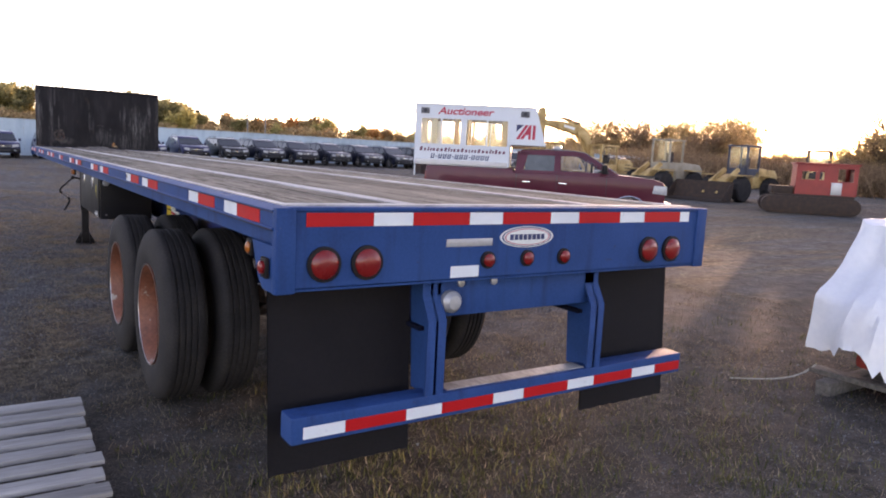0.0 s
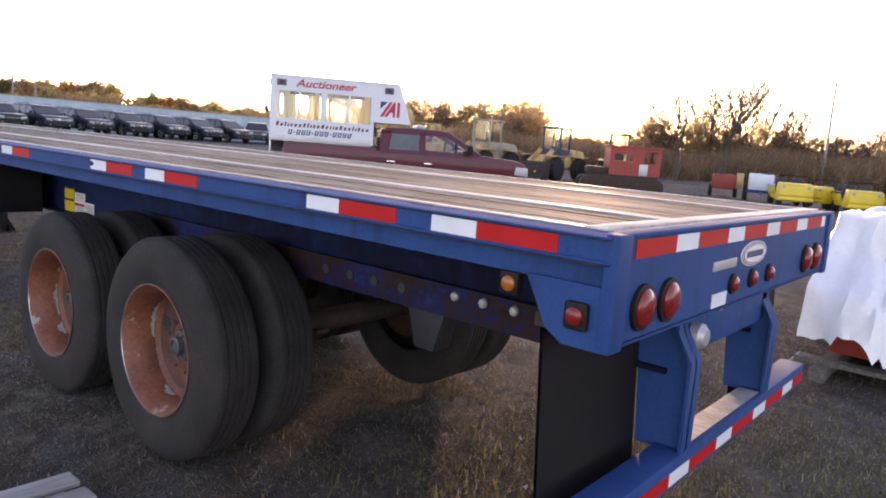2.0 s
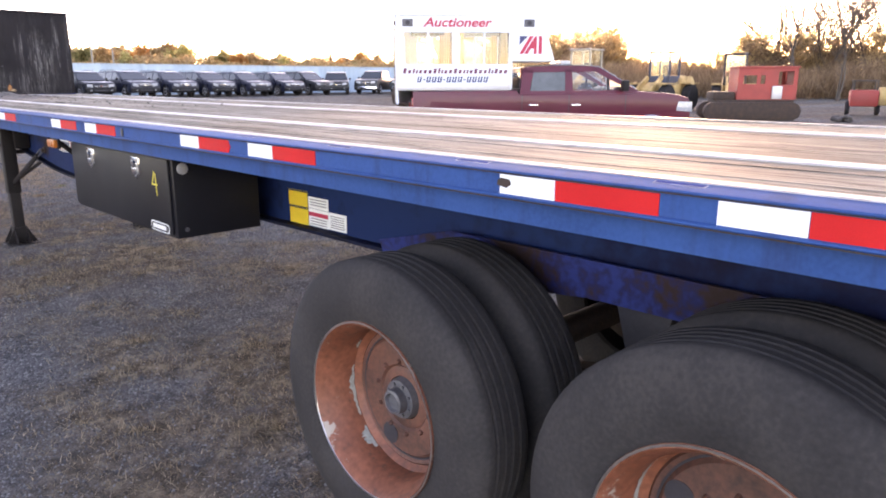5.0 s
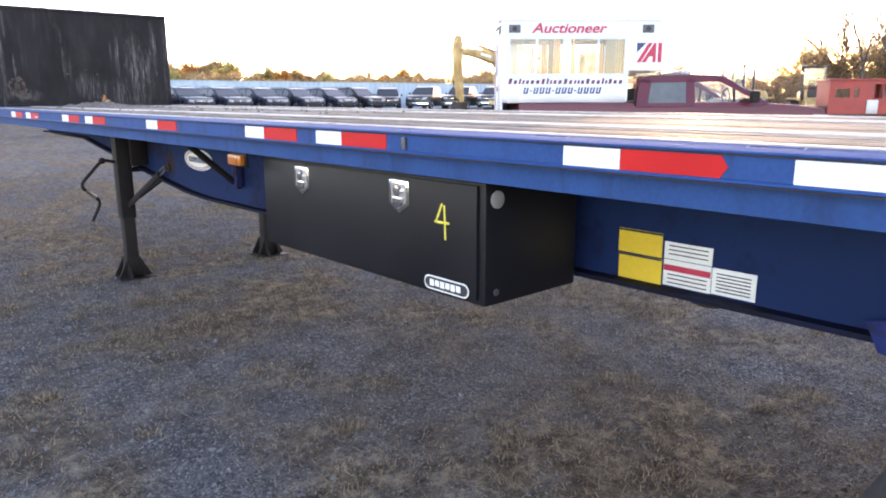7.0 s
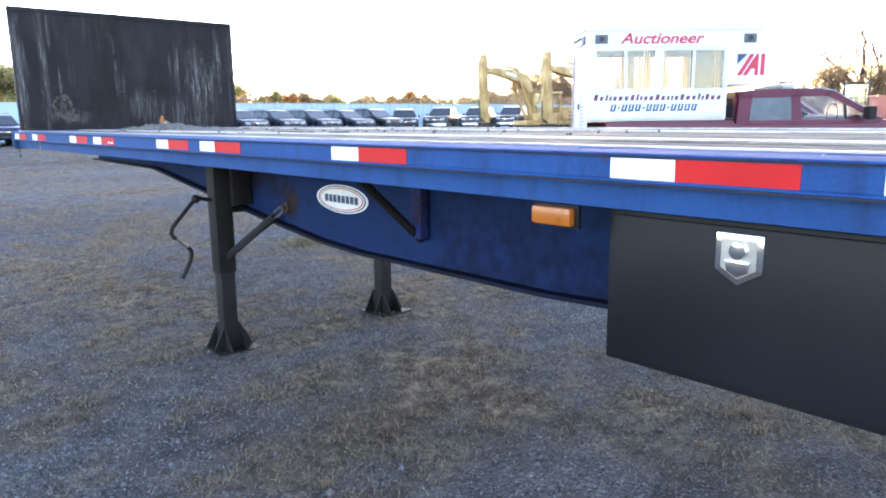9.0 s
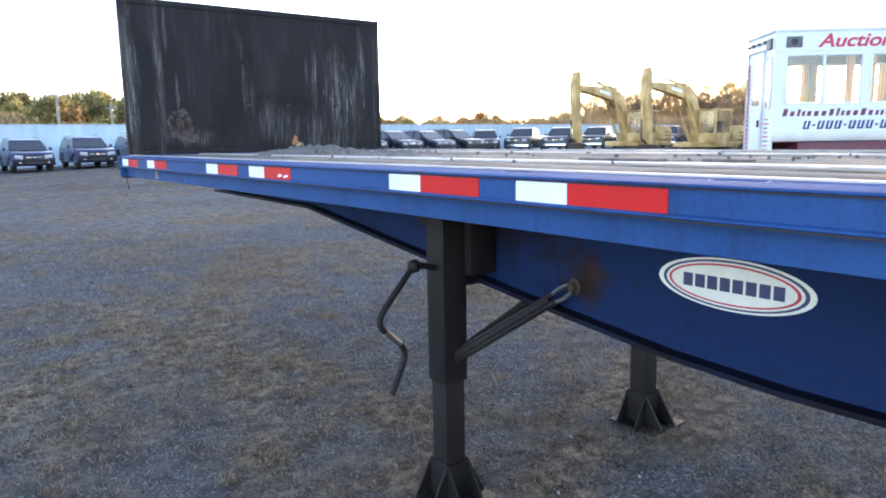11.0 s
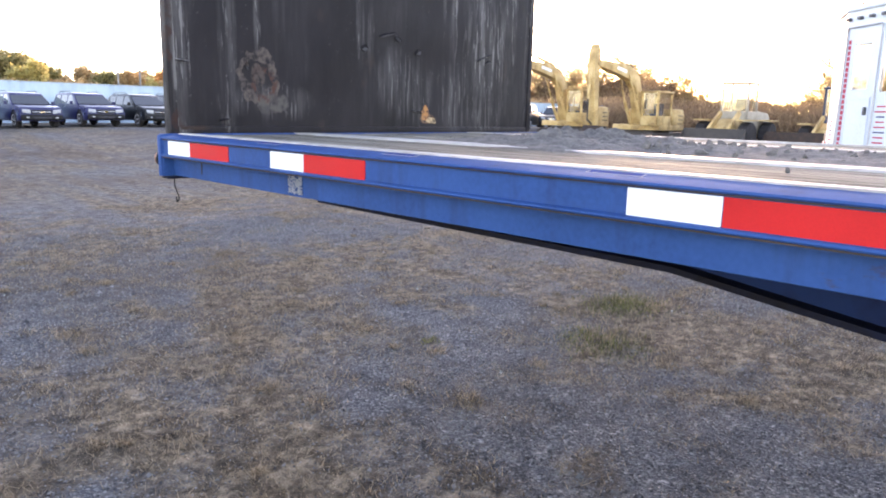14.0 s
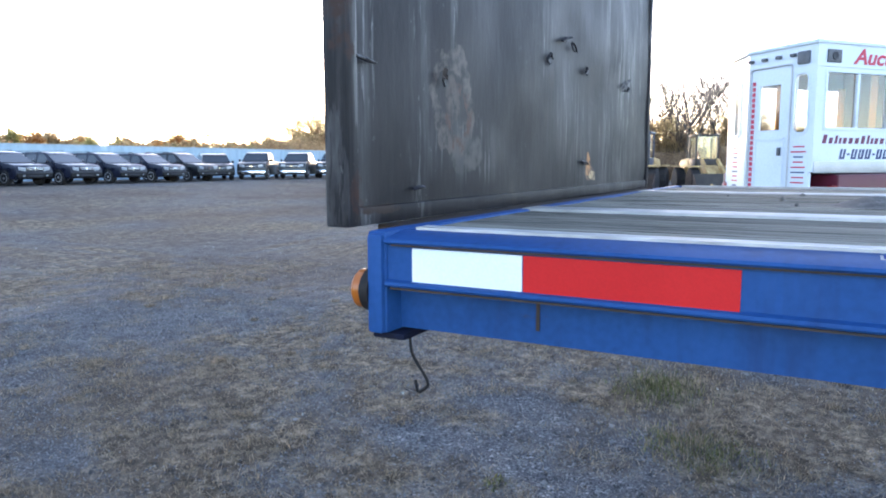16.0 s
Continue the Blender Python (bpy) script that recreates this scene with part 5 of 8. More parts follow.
def build_toolbox():
    root = thing("toolbox", "black steel underbody toolbox with two chrome latches", "toolbox", (1.36, 6.13, 0.92))
    x0, x1, y0, y1, z0, z1 = 1.128, 1.62, 5.37, 6.89, 0.925, 1.352
    bm = B()
    box(bm, x0 + 0.006, x1, y0, y1, z0, z1, 0.008)
    part("body", bm, BOXBLACK, root)
    bm = B()
    box(bm, x0 - 0.008, x0 + 0.004, y0 + 0.03, y1 - 0.02, z0 + 0.02, z1 - 0.012, 0.005)
    door = part("door", bm, BOXBLACK, root)
    for yc in (6.512, 5.812):
        bm = B()
        prism(bm, [(yc - 0.058, 1.325), (yc + 0.058, 1.325), (yc + 0.058, 1.235), (yc, 1.20), (yc - 0.058, 1.235)], x0 - 0.013, x0 - 0.007, "x", 0.003)
        latch = part("latch", bm, CHROME, root, "chrome paddle latch")
        bm = B()
        prism(bm, [(yc - 0.043, 1.312), (yc + 0.043, 1.312), (yc + 0.043, 1.242), (yc, 1.216), (yc - 0.043, 1.242)], x0 - 0.0145, x0 - 0.0125, "x")
        part("latch_pan", bm, STEEL, root)
        bm = B()
        lathe(bm, [(0.022, -0.012), (0.02, -0.024), (0.004, -0.026)], (x0, yc, 1.285), "x", 16)
        prism(bm, [(yc - 0.03, 1.262), (yc + 0.03, 1.262), (yc + 0.026, 1.235), (yc, 1.222), (yc - 0.026, 1.235)], x0 - 0.022, x0 - 0.012, "x", 0.003)
        part("latch_paddle", bm, CHROME, root)
    bm = B()
    for a, b in (((5.572, 1.262), (5.605, 1.195)), ((5.612, 1.196), (5.535, 1.196)), ((5.560, 1.258), (5.555, 1.135))):
        d = (Vector((0, b[0], b[1])) - Vector((0, a[0], a[1])))
        nrm = Vector((0, -d.z, d.y)).normalized() * 0.0042
        q = [Vector((0, *a)) - nrm, Vector((0, *b)) - nrm, Vector((0, *b)) + nrm, Vector((0, *a)) + nrm]
        prism(bm, [(v.y, v.z) for v in q], x0 - 0.0092, x0 - 0.0082, "x")
    part("painted_number", bm, CHALK, root, "number 4 hand-drawn in yellow paint")
    bm = B()
    cy, cz, hw, hh = 5.552, 0.968, 0.118, 0.026
    pill = [(cy + (hw - hh) * (1 if math.cos(a) > 0 else -1) + hh * math.cos(a), cz + hh * math.sin(a)) for a in [2 * math.pi * (k + 0.5) / 28 for k in range(28)]]
    prism(bm, pill, x0 - 0.0095, x0 - 0.0082, "x")
    part("maker_plate", bm, WHITE_LABEL, root, "oval maker's label with pale shapes")
    bm = B()
    prism(bm, [(cy + (a - cy) * 0.955, cz + (b - cz) * 0.80) for a, b in pill], x0 - 0.0105, x0 - 0.0096, "x")
    part("maker_plate_field", bm, INK, root)
    bm = B()
    for k in range(6):
        box(bm, x0 - 0.0115, x0 - 0.0106, cy + 0.085 - 0.028 * k - 0.022, cy + 0.085 - 0.028 * k, cz - 0.012 + (0.002 if k % 2 else 0), cz + 0.012)
    part("maker_plate_shapes", bm, WHITE_LABEL, root)
    bm = B()
    lathe(bm, [(0.030, 0.002), (0.030, -0.006), (0.022, -0.009), (0.004, -0.009)], (1.186, y0, 1.292), "y", 20)
    part("vent_plug", bm, SILVER_SKIRT, root, "round grey plug in the end of the box")
    bm = B()
    lathe(bm, [(0.012, 0.002), (0.012, -0.005), (0.004, -0.006)], (1.186, y0, 0.97), "y", 12)
    part("rivet", bm, HUB, root)
    root.location.z -= 0.013


build_toolbox()

# ---- dirt on the deck ----
def build_dirt():
    rnd = random.Random(11)

    def heap(name, cx, cy, a, b, h, n, label, big=0.022):
        bm = B()
        for _ in range(n):
            r, t = math.sqrt(rnd.random()), rnd.uniform(0, 2 * math.pi)
            x, y = cx + a * r * math.cos(t), cy + b * r * math.sin(t)
            s = rnd.uniform(0.004, big) * (1.15 - 0.5 * r)
            z = DECK + h * (1 - r) * rnd.uniform(0.2, 1.0)
            m = Matrix.Translation((x, y, z)) @ Euler((rnd.uniform(0, 6), rnd.uniform(0, 6), rnd.uniform(0, 6))).to_matrix().to_4x4() @ Matrix.Diagonal((1.3, 1, 0.75, 1))
            t2 = bmesh.new()
            bmesh.ops.create_icosphere(t2, subdivisions=1, radius=s)
            for v in t2.verts:
                v.co *= rnd.uniform(0.7, 1.2)
            merge(bm, t2, m)
        solo(name, bm, DIRT, label, "dirt", kind="stuff", angle=60)

    bm = B()
    n = 120
    x0, x1, y0, y1 = 1.45, 2.60, 11.1, 13.2

    def level(x, y):
        rag = 0.35 * noise.noise(Vector((x * 4, y * 4, 1)))
        hump = max(0.0, 1 - math.hypot((x - 2.02) / 0.44, (y - 12.55) / 0.50) - rag) ** 0.6
        tail = max(0.0, 1 - math.hypot((x - 2.10) / 0.38, (y - 11.95) / 0.75) - rag) ** 0.7
        lump = 0.5 + 0.7 * noise.noise(Vector((x * 9, y * 9, 4))) + 0.55 * abs(noise.noise(Vector((x * 22, y * 22, 7)))) + 0.30 * noise.noise(Vector((x * 50, y * 50, 2)))
        return max(0.042 * hump, 0.020 * tail) * (0.15 + 1.25 * lump) - 0.004

    grid = [[bm.verts.new((x0 + (x1 - x0) * i / n, y0 + (y1 - y0) * j / n, DECK + level(x0 + (x1 - x0) * i / n, y0 + (y1 - y0) * j / n))) for i in range(n + 1)] for j in range(n + 1)]
    for j in range(n):
        for i in range(n):
            q = (grid[j][i], grid[j][i + 1], grid[j + 1][i + 1], grid[j + 1][i])
            if max(v.co.z for v in q) > DECK - 0.0035:
                bm.faces.new(q)
    bmesh.ops.delete(bm, geom=[v for v in bm.verts if not v.link_faces], context="VERTS")
    solo("dirt_heap", bm, DIRT, "low heap of dry crumbly grey-brown dirt on the deck", "dirt", kind="stuff", angle=50)
    heap("dirt_clods", 2.14, 12.2, 0.48, 0.75, 0.022, 150, "loose clods of dirt round the heap on the deck")
    heap("dirt_scatter", 2.2, 11.0, 0.85, 2.6, 0.004, 70, "scattered dirt clods on the deck boards", 0.012)
    heap("dirt_scatter", 2.35, 8.4, 0.5, 1.5, 0.006, 20, "a few dirt clods on the deck boards", 0.012)
    for k, (x, y, l, w) in enumerate(((1.70, 9.55, 0.34, 0.05), (1.78, 9.2, 0.16, 0.04))):
        bm = B()
        box(bm, x - w / 2, x + w / 2, y - l / 2, y + l / 2, DECK + 0.001, DECK + 0.010, 0.003)
        solo("loose_board", bm, DIRT, "flat dark scrap of wood on the deck", "wood scrap")


build_dirt()


# ---- pallet by the rear of the trailer ----
def build_pallet():
    root = thing("slatted_ramp", "weathered grey slatted wooden platform on the ground", "pallet", (0.05, 1.65, 0))
    rnd = random.Random(2)
    for k in range(8):
        y = 2.25 - 0.185 * k
        bm = B()
        t = rnd.uniform(-0.02, 0.02)
        box(bm, -0.66 + t, 0.60 + rnd.uniform(-0.02, 0.015), y, y + 0.118, 0.082, 0.108, 0.005)
        bm.transform(Matrix.Translation((0, y, 0)) @ Matrix.Rotation(rnd.uniform(-0.012, 0.012), 4, "Z") @ Matrix.Translation((0, -y, 0)))
        part("slat", bm, PALLET, root)
    for x in (-0.58, -0.03, 0.50):
        bm = B()
        box(bm, x, x + 0.045, 0.98, 2.34, 0.0, 0.081, 0.004)
        part("runner", bm, PALLET, root)


build_pallet()


# ---- wrapped load beyond the trailer ----
def build_wrapped():
    root = thing("wrapped_load", "red machine on a timber skid under a torn white plastic sheet", "covered machine", (6.9, 0.15, 0))
    for y in (-0.45, 0.30):
        bm = B()
        box(bm, 5.62, 8.3, y, y + 0.12, 0.0, 0.11, 0.008)
        part("skid_runner", bm, DIRT, root, "brown timber skid runner")
    for x in (5.8, 6.6, 7.4, 8.1):
        bm = B()
        box(bm, x, x + 0.15, -0.60, 0.58, 0.11, 0.15, 0.006)
        part("skid_board", bm, DIRT, root)
    bm = B()
    box(bm, 6.15, 8.0, -0.36, 0.40, 0.15, 0.80, 0.05)
    part("machine_body", bm, RED_PAINT, root, "red painted steel body")
    bm = B()
    box(bm, 6.4, 7.8, -0.28, 0.32, 0.80, 1.22, 0.08)
    part("machine_cover", bm, RED_PAINT, root)
    bm = B()
    nu, nv = 90, 30
    rows = []
    for j in range(nv + 1):
        ring = []
        v = j / nv
        for i in range(nu):
            a = 2 * math.pi * i / nu
            cx, cy = math.cos(a), math.sin(a)
            k = 1 / max(abs(cx), abs(cy)) ** 0.8
            hem = 0.30 + 0.20 * noise.noise(Vector((cx * 2.2, cy * 2.2, 1))) + 0.10 * noise.noise(Vector((cx * 17, cy * 17, 3))) + 0.12 * max(0, cx) + 0.07 * max(0, -cx) + 0.06 * noise.noise(Vector((cx * 8, cy * 8, 9)))
            z = 1.37 - (1.37 - hem) * max(0, v - 0.35) / 0.65
            fold = 0.13 * noise.noise(Vector((cx * 5, cy * 5, v * 2.2))) + 0.07 * noise.noise(Vector((cx * 13, cy * 13, v * 5)))
            g = min(1, v / 0.35) * (1 + 0.42 * max(0, v - 0.35) ** 1.4 + fold * v)
            shelf = min(1.0, max(0.0, (v - 0.60) / 0.12)) * max(0.0, -cx) ** 0.5      # the sheet steps out over a low end
            x = 7.02 - 0.28 * shelf + 0.98 * cx * k * g + 0.05 * noise.noise(Vector((cx * 3, cy * 3, v * 4)))
            y = 0.02 + 0.48 * cy * k * g + 0.05 * noise.noise(Vector((cx * 3, cy * 3, v * 4 + 7)))
            z += 0.09 * noise.noise(Vector((x * 2.5, y * 2.5, v * 3))) + 0.035 * noise.noise(Vector((x * 9, y * 9, v * 5)))
            ring.append(bm.verts.new((x, y, z)))
        rows.append(ring)
    for p, q in zip(rows, rows[1:]):
        for i in range(nu):
            bm.faces.new((p[i], p[(i + 1) % nu], q[(i + 1) % nu], q[i]))
    bmesh.ops.remove_doubles(bm, verts=bm.verts[:], dist=0.002)
    part("plastic_sheet", bm, SHEET, root, "creased torn white plastic sheet", angle=50)
    bm = B()
    tube(bm, [(5.85 - 0.07 * k, 0.55 + 0.05 * k, 0.16 * math.exp(-0.6 * k) + 0.012) for k in range(9)], 0.006, 6)
    part("strap", bm, SCUFF, root, "pale loose strap on the ground")


build_wrapped()


# ---- parked vehicles ----
def car_wheel(root, x, y, r, w, side):
    bm = B()
    s = -1 if side < 0 else 1
    lathe(bm, [(r * 0.62, -w / 2), (r * 0.9, -w / 2), (r, -w / 2 + 0.03), (r, w / 2 - 0.03), (r * 0.9, w / 2), (r * 0.62, w / 2)], (x, y, r), "x", 24)
    wheel = part("wheel", bm, RUBBER, root)
    bm = B()
    xo = x + s * (w / 2 - 0.012)
    lathe(bm, [(r * 0.66, 0), (r * 0.63, s * 0.02), (r * 0.56, s * 0.012), (r * 0.54, -s * 0.03)], (xo, y, r), "x", 24)
    lathe(bm, [(r * 0.17, -s * 0.02), (r * 0.16, s * 0.012), (0.01, s * 0.014)], (xo, y, r), "x", 16)
    for k in range(6):
        box(bm, -0.014, 0.014, -r * 0.085, r * 0.085, r * 0.12, r * 0.60, 0.006, Matrix.Translation((xo - s * 0.004, y, r)) @ Matrix.Rotation(k * math.pi / 3, 4, "X"))
    rim_ob = new("rim", mesh_of("rim", bm, ALLOY))
    rim_ob.parent = wheel
    rim_ob.location = (0, 0, 0)
    bm = B()
    lathe(bm, [(r * 0.62, -s * 0.05), (0.01, -s * 0.05)], (xo, y, r), "x", 16)
    drum = new("brake_drum", mesh_of("brake_drum", bm, DARK_IRON))
    drum.parent = wheel


def arch(yc, r, z, n=8):
    return [(yc + r * math.cos(math.pi * k / n), z + r * math.sin(math.pi * k / n)) for k in range(n + 1)]


def build_car(name, label, category, paint, L=4.5, W=1.80, H=1.74, hood=1.02, style="suv", grille="bar"):
    """A car at the origin, facing -y, built about its middle."""
    root = thing(name, label, category, world_coords=False, group="parked vehicles along the fence")
    f, b = -L / 2, L / 2
    wr = 0.36 if H < 1.8 else 0.39
    yf, yb = f + 0.88, b - 0.86
    sill = 0.30
    low = [(f + 0.10, sill + 0.02), (yf - wr - 0.08, sill)] + arch(yf, wr + 0.06, wr * 0.95)[::-1] + [(yf + wr + 0.08, sill), (yb - wr - 0.08, sill)] + arch(yb, wr + 0.06, wr * 0.95)[::-1] + [(yb + wr + 0.08, sill + 0.02), (b - 0.04, sill + 0.06), (b, 0.62), (b - 0.03, hood + 0.02), (b - 0.10, hood + 0.06), (f + 1.25, hood + 0.06), (f + 0.55, hood + 0.02), (f + 0.20, hood - 0.05), (f + 0.06, hood - 0.15), (f + 0.01, hood - 0.30), (f, 0.55)]
    bm = B()
    prism(bm, low, -W / 2, W / 2, "x", 0.05, narrow=(0.5, hood + 0.1, 0.94))
    part("body", bm, paint, root, angle=50)
    hw = W * 0.94
    g0 = hood + 0.03
    if style == "suv":
        gl = [(f + 1.12, g0), (f + 1.95, H - 0.06), (f + 2.35, H), (b - 0.55, H - 0.02), (b - 0.22, H - 0.12), (b - 0.05, g0)]
    else:
        gl = [(f + 1.22, g0), (f + 2.0, H - 0.05), (f + 2.35, H), (f + 3.35, H - 0.02), (f + 3.6, H - 0.08), (f + 3.72, g0)]
    bm = B()
    prism(bm, gl, -hw / 2, hw / 2, "x", 0.035, narrow=(g0, H, 0.80))
    part("cabin", bm, paint, root, angle=50)
    # windscreen
    bm = B()
    a, c = Vector((0, f + 1.16, g0 + 0.05)), Vector((0, f + 1.92, H - 0.10))
    nrm = Vector((0, -(c.z - a.z), (c.y - a.y))).normalized() * 0.012
    wl, wt = hw * 0.47, hw * 0.395
    q = [bm.verts.new(v + nrm) for v in (Vector((-wl, a.y, a.z)), Vector((wl, a.y, a.z)), Vector((wt, c.y, c.z)), Vector((-wt, c.y, c.z)))]
    q2 = [bm.verts.new(v.co - nrm * 0.5) for v in q]
    bm.faces.new(q)
    for i in range(4):
        bm.faces.new((q[i], q2[i], q2[(i + 1) % 4], q[(i + 1) % 4]))
    part("windscreen", bm, DARK_GLASS, root)
    # side windows
    spans = [(f + 1.55, f + 2.45), (f + 2.53, f + 3.3)] + ([(f + 3.38, b - 0.42)] if style == "suv" else [])
    for s in (-1, 1):
        for (ya, yb2) in spans:
            bm = B()
            z0, z1 = g0 + 0.06, H - 0.13
            x0 = s * (hw / 2 * (1 - 0.20 * (z0 - g0) / (H - g0)) + 0.006)
            x1 = s * (hw / 2 * (1 - 0.20 * (z1 - g0) / (H - g0)) + 0.006)
            lead = 0.48 if ya == spans[0][0] else 0.04
            q = [bm.verts.new(v) for v in ((x0, ya, z0), (x0, yb2, z0), (x1, yb2 - 0.04, z1), (x1, ya + lead, z1))]
            q2 = [bm.verts.new(v.co - Vector((s * 0.012, 0, 0))) for v in q]
            bm.faces.new(q if s > 0 else q[::-1])
            for i in range(4):
                bm.faces.new((q[i], q2[i], q2[(i + 1) % 4], q[(i + 1) % 4]))
            part("side_window", bm, DARK_GLASS, root)
    # front: grille, lamps, bumper
    bm = B()
    zg = hood - 0.28
    box(bm, -0.42, 0.42, f - 0.015, f + 0.10, zg - 0.07, zg + 0.12, 0.02)
    part("grille", bm, INK, root, "dark front grille")
    bm = B()
    if grille == "cross":
        box(bm, -0.40, 0.40, f - 0.03, f - 0.01, zg + 0.01, zg + 0.05, 0.008)
        box(bm, -0.035, 0.035, f - 0.032, f - 0.01, zg - 0.06, zg + 0.11, 0.008)
        box(bm, -0.43, 0.43, f - 0.03, f - 0.01, zg + 0.10, zg + 0.13, 0.008)
    else:
        box(bm, -0.40, 0.40, f - 0.03, f - 0.01, zg + 0.01, zg + 0.035, 0.008)
        ellipse(bm, 0, zg + 0.02, 0.09, 0.035, "y", f - 0.035, 0.02, 20)
    part("grille_bar", bm, CHROME, root, "bright grille bar")
    for s in (-1, 1):
        bm = B()
        prism(bm, [(s * 0.46, zg - 0.06), (s * 0.80, zg + 0.0), (s * 0.80, zg + 0.15), (s * 0.46, zg + 0.12)], f - 0.008, f + 0.16, "y", 0.015)
        part("headlamp", bm, HEADLAMP, root, "clear headlamp")
        bm = B()
        box(bm, s * (W / 2 + 0.02), s * (W / 2 + 0.16), f + 1.42, f + 1.52, hood + 0.06, hood + 0.22, 0.03)
        part("wing_mirror", bm, paint, root)
        for yy in (yf, yb):
            car_wheel(root, s * (W / 2 - 0.12), yy, wr, 0.23, s)
        if style == "suv":
            bm = B()
            tube(bm, [(s * W * 0.36, f + 2.4, H + 0.0), (s * W * 0.36, f + 2.5, H + 0.05), (s * W * 0.36, b - 0.7, H + 0.04), (s * W * 0.36, b - 0.6, H - 0.02)], 0.015, 6)
            part("roof_rail", bm, BLACK, root)
    bm = B()
    box(bm, -W / 2 + 0.05, W / 2 - 0.05, f - 0.06, f + 0.12, 0.36, 0.60, 0.05)
    part("front_bumper", bm, CHROME if grille == "chrome" else BUMPER, root)
    # dark lower grille, fog lamps and wheel lips
    bm = B()
    box(bm, -0.38, 0.38, f - 0.066, f - 0.05, 0.42, 0.50, 0.01)
    part("lower_grille", bm, INK, root)
    for s in (-1, 1):
        bm = B()
        box(bm, s * 0.60 - 0.06, s * 0.60 + 0.06, f - 0.068, f - 0.05, 0.44, 0.50, 0.012)
        part("fog_lamp", bm, HEADLAMP, root)
        for yy in (yf, yb):
            bm = B()
            lip = arch(yy, wr + 0.10, wr * 0.95, 10) + arch(yy, wr + 0.055, wr * 0.95, 10)[::-1]
            prism(bm, lip, s * (W / 2 - 0.05) - 0.03, s * (W / 2 - 0.05) + 0.06, "x")
            part("wheel_lip", bm, BUMPER, root)
    bm = B()
    box(bm, -0.62, 0.62, f + 1.10, f + 1.15, hood + 0.055, hood + 0.075, 0.008)
    part("wiper_cowl", bm, BUMPER, root)
    return root


def place_car(src, x, y, yaw):
    return copy_thing(src, Matrix.Translation((x, y, ground_height(x, y))) @ Matrix.Rotation(radians(yaw), 4, "Z"))


def build_cars():
    blue_suv = build_car("compact_suv", "blue compact SUV parked nose out along the fence", "car", CAR_PAINTS[1], 4.4, 1.80, 1.60, 0.97)
    dark_suv = build_car("compact_suv", "dark compact SUV parked nose out along the fence", "car", CAR_PAINTS[2], 4.5, 1.82, 1.62, 0.98)
    big_suv = build_car("large_suv", "dark blue large SUV with a chrome cross grille", "car", CAR_PAINTS[0], 4.9, 1.93, 1.66, 1.02, grille="cross")
    black_suv = build_car("large_suv", "black large SUV parked facing the yard", "car", CAR_PAINTS[2], 5.0, 1.98, 1.74, 1.05)
    truck = build_car("pickup_truck", "dark pickup truck with a chrome front bumper", "truck", CAR_PAINTS[3], 5.5, 1.98, 1.86, 1.16, style="pickup", grille="chrome")
    used = set()

    def put(src, x, y, yaw):
        if src in used:
            return place_car(src, x, y, yaw)
        used.add(src)
        src.matrix_basis = Matrix.Translation((x, y, ground_height(x, y))) @ Matrix.Rotation(radians(yaw), 4, "Z")

    for x in (-1.55, 1.22, 3.98, 6.75, 9.50, 12.26):
        put(blue_suv, x, 48.6, 3)
    put(dark_suv, 14.95, 48.7, 4)
    for x in (17.5, 20.07, 22.76, 25.55, 28.3):
        put(big_suv, x, 48.9, 6)
    put(black_suv, 31.1, 49.2, 6)
    put(black_suv, 34.5, 49.6, -36)
    for x, y, a in ((38.2, 49.0, -58), (41.0, 47.6, -62), (43.8, 46.4, -64)):
        put(truck, x, y, a)
    put(black_suv, 46.8, 45.4, -64)
    put(truck, 50.0, 44.2, -64)


build_cars()


# ---- auction truck with its booth ----
def lettering(body, size, thick, m, material, parent, name="lettering"):
    cu = bpy.data.curves.new("letters", "FONT")
    cu.body, cu.size, cu.extrude, cu.align_x, cu.align_y = body, size, thick, "CENTER", "CENTER"
    cu.shear = 0.25
    cu.offset = 0.006
    tmp = bpy.data.objects.new("letters", cu)
    scene.collection.objects.link(tmp)
    dg = bpy.context.evaluated_depsgraph_get()
    me = bpy.data.meshes.new_from_object(tmp.evaluated_get(dg))
    bpy.data.objects.remove(tmp)
    bpy.data.curves.remove(cu)
    me.transform(m)
    me.materials.clear()
    me.materials.append(material)
    ob = new(name, me)
    ob.parent = parent
    return ob


TRUCK = Matrix.Translation((9.55, 13.33, 0)) @ Matrix.Rotation(math.atan2(-0.645, 0.764), 4, "Z")   # x along the truck to its nose, y to its far side


